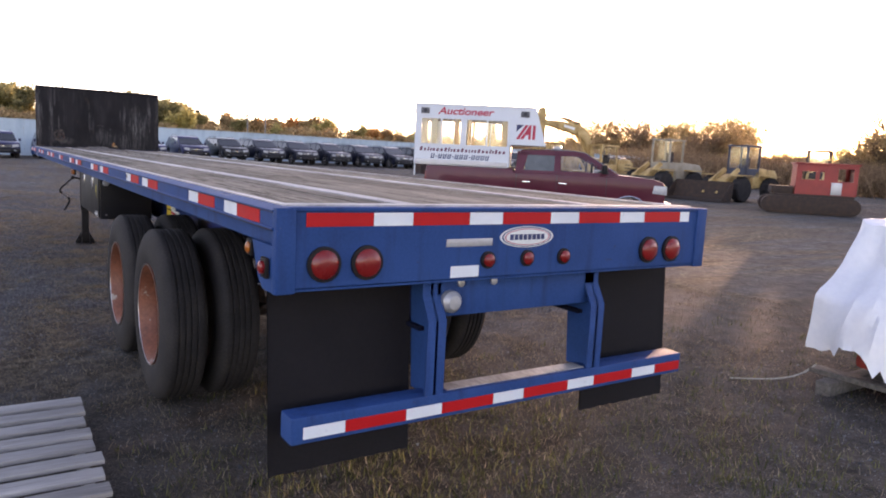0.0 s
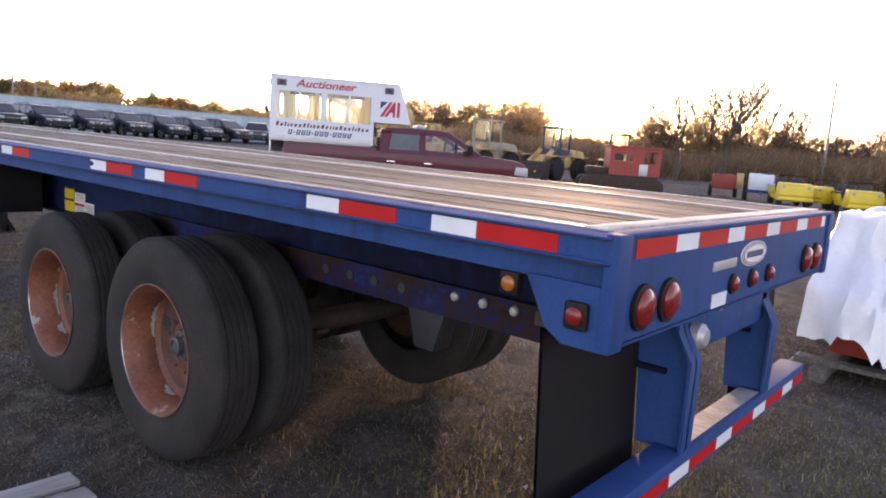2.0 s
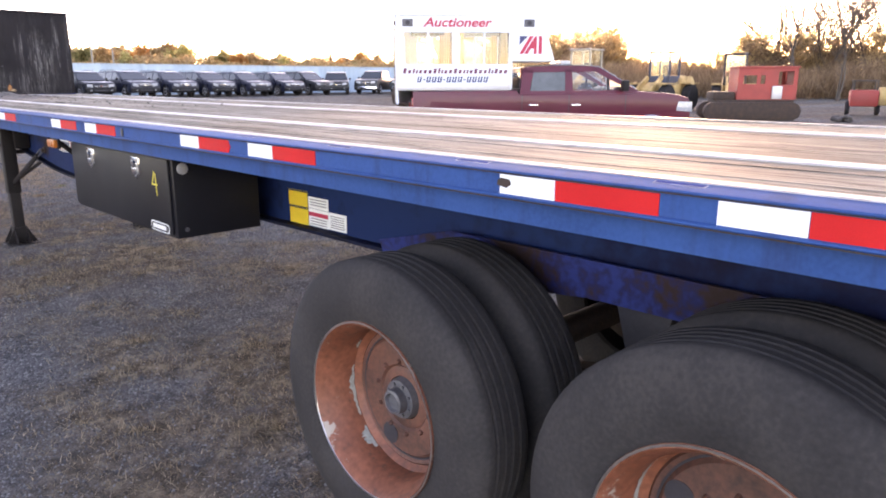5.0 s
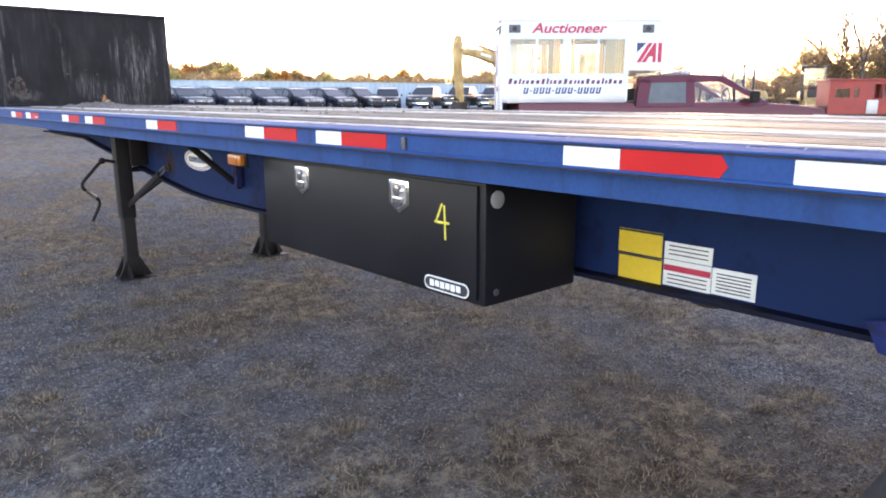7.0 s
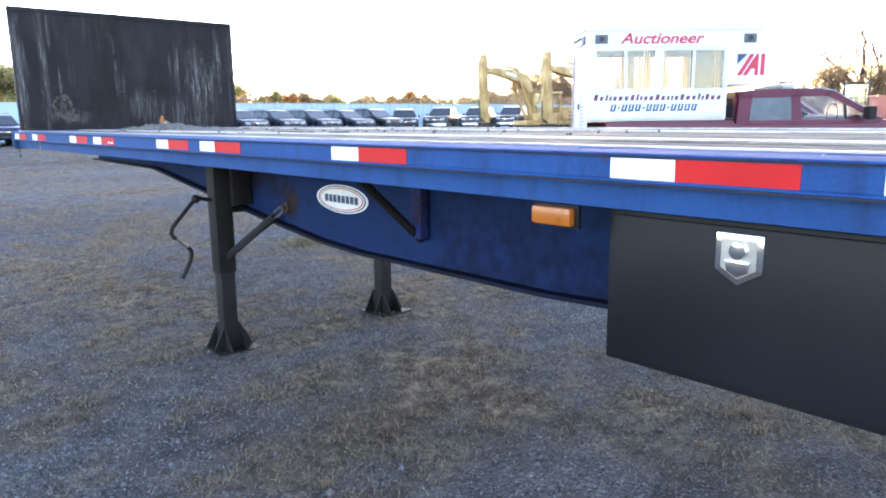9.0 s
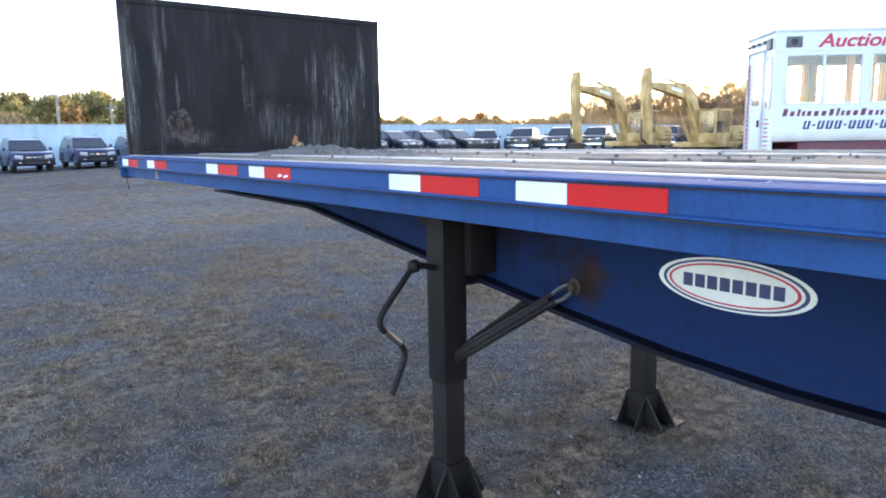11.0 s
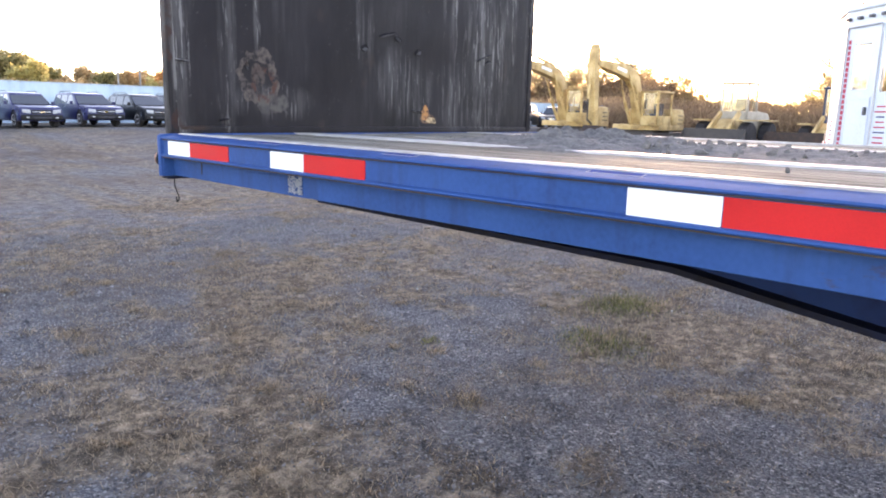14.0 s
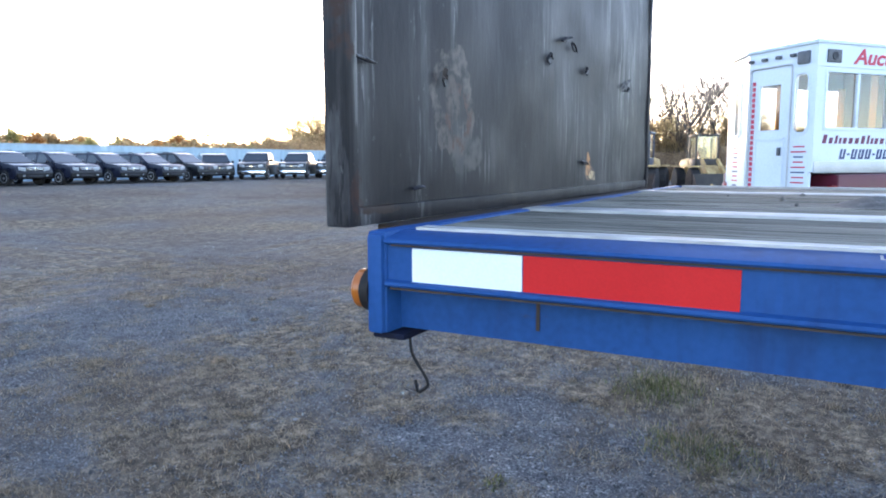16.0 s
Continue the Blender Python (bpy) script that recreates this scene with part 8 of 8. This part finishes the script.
def build_tree(name, label, seed, height, leaf_material, leaves, leaf, depth=3, spread=0.55, cloud=0.5, category="tree", girth=0.018, low=0.14):
    rnd = np.random.default_rng(seed)
    root = thing(name, label, category, world_coords=False)
    bm, tips = B(), []
    r0 = height * girth
    trunk_h = height * 0.28
    grow(bm, Vector((0, 0, -0.05)), Vector((0, 0, 1)), trunk_h * 1.25, r0, depth, rnd, tips, spread)
    z = max(t.z for t in tips) if tips else height
    k = height / z
    bm.transform(Matrix.Diagonal((k, k, k, 1)))
    part("trunk", bm, BARK, root, angle=60)
    if leaves:
        pos = np.array([[t.x * k, t.y * k, t.z * k] for t in tips])
        c = leaf_cloud(pos, cloud * height * 0.1, rnd, leaves)
        c = c[c[:, 2] > height * low]
        ob = new("crown", leaf_mesh("crown", c, leaf, rnd, leaf_material))
        ob.parent = root
    return root


def build_open_tree(name, label, seed, height, leaf_material, leaves, leaf, stems=5, lean=0.30, rise=0.5, reach=0.30, low=0.2, limbs=16, twigs=6):
    """A many-stemmed open tree: stems with side limbs from low down, and fine twigs with thin leaves."""
    rnd = np.random.default_rng(seed)
    root = thing(name, label, "tree", world_coords=False)
    bm, tips = B(), []
    thick = height * (1.0 if leaves else 1.45)

    def run(p, d, length, n, wobble, up):
        pts, q = [Vector(p)], Vector(p)
        for _ in range(n):
            d = (d + Vector((rnd.normal(0, wobble), rnd.normal(0, wobble), rnd.normal(0, wobble * 0.6) + up))).normalized()
            q = q + d * (length / n)
            pts.append(q.copy())
        return pts

    for s in range(stems):
        a = 2 * math.pi * (s + rnd.uniform(-0.3, 0.3)) / stems
        tilt = lean * rnd.uniform(0.3, 1.2)
        tall = height * rnd.uniform(0.62, 1.0)
        stem = run((0.12 * math.cos(a), 0.12 * math.sin(a), -0.05), Vector((tilt * math.cos(a), tilt * math.sin(a), 1)).normalized(), tall, 9, 0.09, 0.03)
        tube(bm, stem, thick * 0.0085, 5, thick * 0.0014, cap=False)
        for _ in range(limbs):
            u = rnd.uniform(low, 0.98)
            at = stem[int(u * 9)].lerp(stem[min(9, int(u * 9) + 1)], u * 9 % 1)
            b = rnd.uniform(0, 2 * math.pi)
            limb = run(at, Vector((math.cos(b), math.sin(b), rise * rnd.uniform(0.5, 1.6))).normalized(), height * reach * (1.15 - 0.75 * u) * rnd.uniform(0.5, 1.1), 4, 0.14, 0.06)
            tube(bm, limb, thick * 0.0020, 3, thick * 0.0006, cap=False)
            tips.extend(limb[2:])
            for _ in range(twigs):
                at2 = limb[rnd.integers(1, 5)]
                c = rnd.uniform(0, 2 * math.pi)
                twig = run(at2, Vector((math.cos(c), math.sin(c), rise * 1.3)).normalized(), height * reach * 0.48 * rnd.uniform(0.5, 1.2), 3, 0.13, 0.08)
                tube(bm, twig, thick * 0.0008, 3, thick * 0.0003, cap=False)
                tips.extend(twig[1:])
    part("trunk", bm, BARK, root, angle=60)
    if leaves:
        pos = np.array([tuple(t) for t in tips])
        keep = rnd.uniform(0, 1, len(pos)) < 0.75
        c = leaf_cloud(pos[keep], 0.022 * height, rnd, leaves)
        ob = new("crown", leaf_mesh("crown", c[c[:, 2] > 0.2], leaf, rnd, leaf_material))
        ob.parent = root
    return root


def build_conifer(label, seed, height, narrow=0.2):
    rnd = np.random.default_rng(seed)
    root = thing("conifer_tree", label, "tree", world_coords=False)
    bm = B()
    tube(bm, [(0, 0, 0), (0, 0, height * 0.5), (0, 0, height * 0.97)], height * 0.018, 6, height * 0.003)
    part("trunk", bm, BARK, root)
    cs = []
    for k in range(26):
        u = k / 26
        z, rr = height * (0.10 + 0.88 * u), height * narrow * (1 - u) ** 0.8
        for j in range(9):
            a = rnd.uniform(0, 2 * math.pi)
            for s in range(10):
                q = rr * (s + 1) / 10 * rnd.uniform(0.75, 1.1)
                cs.append((q * math.cos(a), q * math.sin(a), z - 0.22 * q + rnd.normal(0, 0.02) * height))
    cs = np.array(cs) + rnd.normal(0, 0.01 * height, (len(cs), 3))
    ob = new("crown", leaf_mesh("crown", cs, height * 0.045, rnd, NEEDLES))
    ob.parent = root
    return root


def build_woods():
    rnd = random.Random(5)
    kinds = [build_tree("autumn_tree", "orange autumn tree behind the fence", 1, 6.5, LEAF_ORANGE, 5500, 0.32),
             build_tree("autumn_tree", "olive green tree behind the fence", 2, 7.0, LEAF_OLIVE, 5500, 0.32),
             build_tree("autumn_tree", "brown autumn tree behind the fence", 3, 6.5, LEAF_BROWN, 5500, 0.32),
             build_tree("autumn_tree", "yellow green tree behind the fence", 4, 6.0, LEAF_YELLOW, 5500, 0.32),
             build_tree("autumn_tree", "dull olive tree behind the fence", 6, 6.0, LEAF_OLIVE, 5500, 0.32, spread=0.7)]
    conifer = build_conifer("dark conifer beyond the fence", 7, 9.0, 0.3)
    first = {}

    def put(src, x, y, s, yaw=None):
        m = Matrix.Translation((x, y, 0)) @ Matrix.Rotation(rnd.uniform(0, 6.28) if yaw is None else yaw, 4, "Z")
        if src not in first:
            first[src] = True
            src.scale = (s, s, s)
            src.matrix_basis = m @ Matrix.Diagonal((s, s, s, 1))
            return
        c = copy_thing(src, m)
        c.matrix_basis = m @ Matrix.Diagonal((s, s, s, 1))

    # along the back: taller at the left, lower towards the right
    for k in range(130):
        u = k / 129
        x = -45 + 190 * u + rnd.uniform(-1.5, 1.5)
        y = 118 + rnd.uniform(-10, 14)
        tall = 1.30 - 0.36 * min(1, max(0, (x + 5) / 80))
        w = [0.11, 0.28, 0.17, 0.38, 0.06] if x < 40 else [0.14, 0.14, 0.46, 0.18, 0.08]
        src = rnd.choices(kinds, w)[0]
        put(src, x, y, tall * rnd.uniform(0.72, 1.12))
    for k in range(30):
        put(rnd.choice(kinds), -90 + 8.5 * k + rnd.uniform(-2, 2), 150 + rnd.uniform(0, 15), rnd.uniform(0.8, 1.05))
    put(conifer, 236, 330, 1.70)
    for x, y, s in ((109.2, 215.7, 0.90), (111.6, 214.5, 0.95), (33, 128, 0.85), (38, 130, 0.8), (64, 140, 0.7)):
        put(conifer, x, y, s)
    # far right: thin-leaved trees and bare ones before the sun
    thin = build_open_tree("thin_leaved_tree", "tall thinning tree with sparse brown leaves", 12, 10.5, LEAF_BROWN, 4000, 0.12)
    thin2 = build_open_tree("thin_leaved_tree", "spreading tree with sparse olive leaves", 14, 9.0, LEAF_OLIVE, 4000, 0.12, stems=6, lean=0.45, reach=0.34)
    bare = build_open_tree("bare_tree", "bare grey tree with fine upright twigs", 21, 12.0, None, 0, 0.2, stems=5, lean=0.62, rise=0.95, reach=0.46, low=0.24, limbs=18, twigs=6)
    bare2 = build_open_tree("bare_tree", "bare leaning tree with fine twigs", 23, 10.5, None, 0, 0.2, stems=6, lean=0.70, rise=0.85, reach=0.46, low=0.22, limbs=16, twigs=6)
    snag = build_open_tree("bare_tree", "bare forked snag behind the machines", 27, 11.0, None, 0, 0.2, stems=2, lean=0.22, rise=1.1, reach=0.34, low=0.35, limbs=8, twigs=3)
    bushy = build_open_tree("bushy_tree", "bushy low tree with dry brown leaves", 31, 6.0, LEAF_BROWN, 15000, 0.15, stems=8, lean=0.5, reach=0.42, low=0.12, limbs=18)
    bushy2 = build_open_tree("bushy_tree", "bushy low tree with thinning reddish leaves", 33, 5.4, BRUSH, 12000, 0.14, stems=9, lean=0.55, reach=0.44, low=0.12, limbs=18)
    for src, x, y, s in ((bushy, 75.0, 34.0, 1.06), (bushy2, 76.0, 31.5, 1.12), (bushy, 78.5, 28.5, 1.02), (bushy2, 79, 25.5, 1.10), (bushy, 80.5, 22.5, 1.04), (bushy2, 81, 19.5, 1.12), (bushy, 82, 16.5, 0.92), (bushy2, 82.5, 13.5, 1.05), (bushy, 83, 10.0, 1.05), (bushy2, 83, 6.0, 1.1), (bushy, 84, 1.5, 1.1), (bushy2, 84, -3.5, 1.1), (bushy, 84, -9, 0.9), (bushy2, 84, -15, 0.9),
                         (bushy, 74, 48.0, 1.08), (bushy2, 72.5, 51.0, 1.15), (bushy2, 70, 36.3, 0.62), (bushy, 71, 39.5, 0.55),
                         (bushy, 118, 92, 1.75), (bushy2, 113, 97, 1.9), (bushy, 109, 103, 1.8), (bushy2, 121.5, 87, 1.9), (bushy, 125, 83, 1.9)):
        put(src, x, y, s)
    for src, x, y, s in ((thin, 80, 56.5, 0.92), (thin2, 77, 60.5, 0.82), (thin, 74, 65, 0.85), (thin2, 72, 70, 0.9), (thin, 82, 53.0, 0.95), (thin2, 68, 76, 0.75), (thin, 86, 50.5, 0.6), (thin2, 92, 64, 0.8), (thin, 63, 82, 0.55), (thin2, 78.5, 58, 0.7), (thin, 75.5, 62.5, 0.75), (thin2, 73, 67, 0.7), (thin, 70, 72.5, 0.72), (thin2, 81, 51, 0.75), (thin, 66, 79, 0.6), (thin2, 88, 57, 0.85), (thin, 84, 62, 0.9), (thin2, 79, 68, 0.85), (thin, 60, 86, 0.55), (thin2, 57, 90, 0.6), (thin, 54, 95, 0.55),
                         (bare, 84, 29.5, 1.12), (bare2, 86, 25.5, 1.2), (bare, 82, 33, 0.98), (bare2, 80, 22, 0.85), (bare, 85, 19, 0.75), (bare2, 88, 31, 0.9), (bare, 79, 27, 0.8), (bare2, 78, 14, 0.55), (bare, 82, 9, 0.6), (bare2, 84, 2, 0.6), (bare, 83, -6, 0.55),
                         (thin2, 80, 39.5, 0.60), (thin2, 83, 35.0, 0.62), (thin, 77, 42.5, 0.40), (thin, 76, 36.0, 0.36), (thin2, 74, 33.0, 0.34), (thin, 78, 11, 0.45), (thin2, 80, 4, 0.5), (thin, 80, -4, 0.5), (thin2, 82, -14, 0.5), (thin, 82, -25, 0.55), (thin2, 82, -38, 0.6), (snag, 58, 22.9, 0.62), (snag, 60.5, 20, 0.5)):
        k = 1.8 if y > 48 else 1.0      # the northern group stands well beyond the fence
        put(src, (x + 0.5) * k - 0.5, (y + 1) * k - 1, s * (1.32 if k == 1.0 else 1.16) * k)
    # brush at the right edge of the yard: upright twigs with a few leaves among them
    r2 = np.random.default_rng(8)

    def twigs(name, n, x, y, h, w, material, label):
        a, ln = r2.uniform(0, 6.28, n), h * r2.uniform(0.1, 0.9, n)
        b = r2.uniform(0, 6.28, n)
        base = np.stack([x, y, h * r2.uniform(0, 0.55, n) ** 1.5 - 0.02], 1)
        side = np.stack([np.cos(b), np.sin(b), 0 * b], 1) * (w * r2.uniform(0.6, 1.5, n))[:, None]
        tip = np.stack([x + np.cos(a) * ln, y + np.sin(a) * ln, h * r2.uniform(0.7, 1.05, n)], 1)
        me = bpy.data.meshes.new(name)
        me.from_pydata(np.concatenate([base - side, base + side, tip], 1).reshape(-1, 3).tolist(), [], np.arange(3 * n).reshape(-1, 3).tolist())
        me.materials.append(material)
        tagged(new(name, me), label, "brush", kind="stuff")

    def swell(y):
        return 0.5 + 0.5 * np.sin(y * 0.31) * np.sin(y * 0.13 + 1)

    for name, n, leaves, y0, y1, x0, spread, low, high, label in (("brush_belt", 42000, 90000, 62, -68, 67, 3.0, 2.6, 2.4, "belt of tangled brown brush behind the machines"),
                                                                  ("thicket", 16000, 50000, 76, 44, 78, 3.0, 2.8, 2.8, "brown thicket under the thin-leaved trees")):
        y = r2.uniform(y1, y0, n)
        x = x0 + r2.normal(0, spread, n) + (5 * np.sin(y * 0.11) if name == "brush_belt" else (60 - y) * 0.5)
        h = low + high * swell(y) * r2.uniform(0.5, 1.1, n)
        if name == "brush_belt":
            h = np.where((y > 27) & (y < 45), np.minimum(h, 3.4), h)
        twigs(name, n, x, y, h, 0.028, BRUSH, label)
        pick = r2.integers(0, n, leaves)
        c = np.stack([x[pick] + r2.normal(0, 0.3, leaves), y[pick] + r2.normal(0, 0.3, leaves), h[pick] * r2.uniform(0.05, 0.95, leaves)], 1)
        ob = new("brush_leaves", leaf_mesh("brush_leaves", c, 0.14, r2, LEAF_BROWN if name == "thicket" else BRUSH))
        tagged(ob, "small dry leaves in the brush", "brush", kind="stuff")
    # low scrub beyond the fence
    n = 70000
    x = r2.uniform(-70, 170, n)
    y = r2.normal(108, 3, n)
    z = (4.3 + 0.9 * np.sin(x * 0.23) * np.sin(x * 0.071 + 1) + 0.45 * np.sin(x * 0.9)) * r2.uniform(0, 1, n) ** 0.7
    ob = new("hedge_row", leaf_mesh("hedge_row", np.stack([x, y, z], 1), 0.42, r2, LEAF_BROWN))
    tagged(ob, "low brown hedge row beyond the fence", "hedge", kind="stuff")


build_woods()


def build_poles():
    for x, y, h in ((33, 100, 6.6), (36, 101, 7.2), (70, 128, 7.4), (17, 92, 6.0), (104, 190, 9.5), (9.8, 78, 6.4), (69, 14, 9.8)):
        root = thing("utility_pole", "grey wooden utility pole beyond the yard", "utility pole", (x, y, 0), group="utility poles")
        bm = B()
        tube(bm, [(x, y, 0), (x, y, h)], 0.13, 8, 0.09)
        part("pole", bm, POLE, root)
        bm = B()
        box(bm, x - 0.7, x + 0.7, y - 0.05, y + 0.05, h - 0.55, h - 0.45, 0.01)
        part("crossarm", bm, POLE, root)


build_poles()


# ---- grass, gravel and stones close to the path ----
def turf_mask(x, y):
    return np.array([turf_at(a, b) for a, b in zip(x, y)])


def build_turf():
    r = np.random.default_rng(3)

    def blades(name, n, x, y, h0, h1, w, material, label, lean=0.7, category="grass"):
        n = len(x)
        z = np.array([ground_height(a, b) for a, b in zip(x, y)])
        a = r.uniform(0, 2 * np.pi, n)
        h = r.uniform(h0, h1, n)
        ln = r.uniform(0.1, 1.0, n) * lean * h
        b = a + r.uniform(1.0, 2.0, n)
        base = np.stack([x, y, z - 0.004], 1)
        side = np.stack([np.cos(b), np.sin(b), 0 * b], 1) * (w * r.uniform(0.6, 1.4, n))[:, None]
        tip = base + np.stack([np.cos(a) * ln, np.sin(a) * ln, h], 1)
        v = np.concatenate([base - side, base + side, tip], 1).reshape(-1, 3)
        me = bpy.data.meshes.new(name)
        me.from_pydata(v.tolist(), [], np.arange(3 * n).reshape(-1, 3).tolist())
        me.materials.append(material)
        tagged(new(name, me), label, category, kind="stuff")

    n = 640000
    x, y = r.uniform(-2.5, 9, n), r.uniform(-4.5, 23, n)
    m = turf_mask(x, y)
    clump = np.array([noise.noise(Vector((a * 7.0, b * 7.0, 9.0))) + 0.6 * noise.noise(Vector((a * 19.0, b * 19.0, 4.0))) for a, b in zip(x, y)])
    keep = (1.0 * m + 0.45 * clump + r.normal(0, 0.32, n) > 0.08) & ~((x > -0.66) & (x < 0.70) & (y > 0.9) & (y < 2.4))
    blades("dry_grass", n, x[keep], y[keep], 0.008, 0.034, 0.0030, STRAW, "short dry straw-coloured turf on the gravel", 2.6)
    n = 420000
    x, y = r.uniform(-1.8, 4.5, n), r.uniform(-1.5, 18.5, n)
    clump = np.array([noise.noise(Vector((a * 3.0, b * 3.0, 5.0))) + 0.8 * noise.noise(Vector((a * 11.0, b * 11.0, 2.0))) for a, b in zip(x, y)])
    keep = (0.6 * clump + 0.9 * turf_mask(x, y) + r.normal(0, 0.28, n) > 0.12) & ~((x > -0.66) & (x < 0.70) & (y > 0.9) & (y < 2.4))
    blades("dry_grass", n, x[keep], y[keep], 0.005, 0.026, 0.0022, STRAW, "matted short dry grass blades on the soil", 3.2)
    n = 90000
    x, y = r.uniform(-1.5, 7.5, n), r.uniform(-3.5, 2.5, n)
    g = np.exp(-(((x - 2.8) / 1.7) ** 2 + ((y + 0.9) / 1.1) ** 2)) + 0.6 * np.exp(-(((x - 1.6) / 1.5) ** 2 + ((y - 0.9) / 1.0) ** 2)) + 0.12
    g = g * np.clip(0.5 + 1.6 * turf_mask(x * 1.7, y * 1.7), 0, 1.3)
    keep = (g * 0.95 > r.uniform(0, 1, n)) & ~((x > -0.66) & (x < 0.70) & (y > 0.9) & (y < 2.4))
    blades("green_grass", n, x[keep], y[keep], 0.02, 0.085, 0.0035, GREEN, "rough green grass behind the trailer", 1.1)
    x2, y2 = x[keep][::4] + r.normal(0, 0.05, len(x[keep][::4])), y[keep][::4] + r.normal(0, 0.05, len(x[keep][::4]))
    blades("dry_grass", 0, x2, y2, 0.02, 0.075, 0.003, STRAW, "rough dry grass stalks behind the trailer", 1.0)
    for cx, cy, wide, nn, tall, mt, lab in ((5.12, 14.14, 0.19, 1000, 0.075, GREEN, "green tuft of weeds on the gravel"), (4.20, 13.90, 0.12, 320, 0.05, GREEN, "small green tuft on the gravel"), (4.10, 13.64, 0.16, 620, 0.06, GREEN, "low green tuft of grass on the gravel"), (3.21, 14.54, 0.05, 90, 0.04, GREEN, "small green tuft on the gravel"), (4.22, 13.78, 0.22, 900, 0.06, STRAW, "dry tuft of grass on the gravel"), (5.25, 14.0, 0.25, 800, 0.07, STRAW, "dry tuft of grass among green weeds")):
        x, y = r.normal(cx, wide, nn), r.normal(cy, wide * 0.8, nn)
        blades("grass_tuft", nn, x, y, 0.015, tall, 0.0030, mt, lab, 1.3)
    # many hand-sized dry tufts between the stones
    n = 900
    cx, cy = r.uniform(-2.2, 7.5, n), r.uniform(4.5, 21, n)
    keep = turf_mask(cx, cy) + r.normal(0, 0.25, n) > -0.05
    cx, cy = cx[keep], cy[keep]
    pick = r.integers(0, len(cx), 60000)
    wide = r.uniform(0.02, 0.09, len(cx))[pick]
    blades("dry_tufts", 0, cx[pick] + r.normal(0, 1, 60000) * wide, cy[pick] + r.normal(0, 1, 60000) * wide, 0.012, 0.055, 0.0022, STRAW, "scattered dry straw tufts between the stones", 1.5)
    # loose crushed stone: flat angular chips, thickest where the turf is thin
    tet = np.array([[1, 0, -0.35], [-0.5, 0.87, -0.35], [-0.5, -0.87, -0.35], [0, 0, 0.65]])
    for n, x0, x1, y0, y1, lo, hi in ((300000, -2.2, 6.5, 3.5, 20.5, 0.004, 0.0105), (60000, -2.5, 6.5, -3.5, 4.0, 0.003, 0.009), (70000, -6.0, 12.0, 8.0, 30.0, 0.006, 0.014)):
        x, y = r.uniform(x0, x1, n), r.uniform(y0, y1, n)
        m = turf_mask(x, y)
        keep = (m + r.normal(0, 0.22, n) < 0.16) & ~((x > -0.66) & (x < 0.70) & (y > 0.9) & (y < 2.4))
        x, y = x[keep], y[keep]
        k = len(x)
        size = r.uniform(lo, hi, k) * (1 + 1.3 * (r.uniform(0, 1, k) > 0.992))
        z = np.array([ground_height(a, b) for a, b in zip(x, y)]) + size * 0.2
        rot = r.uniform(0, 2 * np.pi, k)
        cs, sn = np.cos(rot)[:, None], np.sin(rot)[:, None]
        v = tet[None] * r.uniform(0.5, 1.5, (k, 4, 3))
        v = np.stack([v[..., 0] * cs - v[..., 1] * sn, v[..., 0] * sn + v[..., 1] * cs, v[..., 2]], -1) * size[:, None, None] + np.stack([x, y, z], 1)[:, None]
        i = 4 * np.arange(k)[:, None]
        f = np.concatenate([i + np.array([0, 1, 3]), i + np.array([1, 2, 3]), i + np.array([2, 0, 3])], 0)
        me = bpy.data.meshes.new("gravel_chips")
        me.vertices.add(4 * k)
        me.vertices.foreach_set("co", v.reshape(-1))
        me.loops.add(3 * len(f))
        me.loops.foreach_set("vertex_index", f.reshape(-1).astype(np.int32))
        me.polygons.add(len(f))
        me.polygons.foreach_set("loop_start", np.arange(0, 3 * len(f), 3, dtype=np.int32))
        me.update(calc_edges=True)
        me.validate()
        me.materials.append(STONE)
        tagged(new("gravel_chips", me), "loose grey crushed stone chips on the yard", "gravel", kind="stuff")
    # a few pale litter flecks and leaves
    n = 160
    x, y = r.uniform(-2, 8, n), r.uniform(-2, 20, n)
    c = np.stack([x, y, np.full(n, 0.012)], 1)
    tagged(new("fallen_leaves", leaf_mesh("fallen_leaves", c, 0.022, r, SCUFF)), "pale fallen leaves and flecks on the ground", "leaves", kind="stuff")


build_turf()
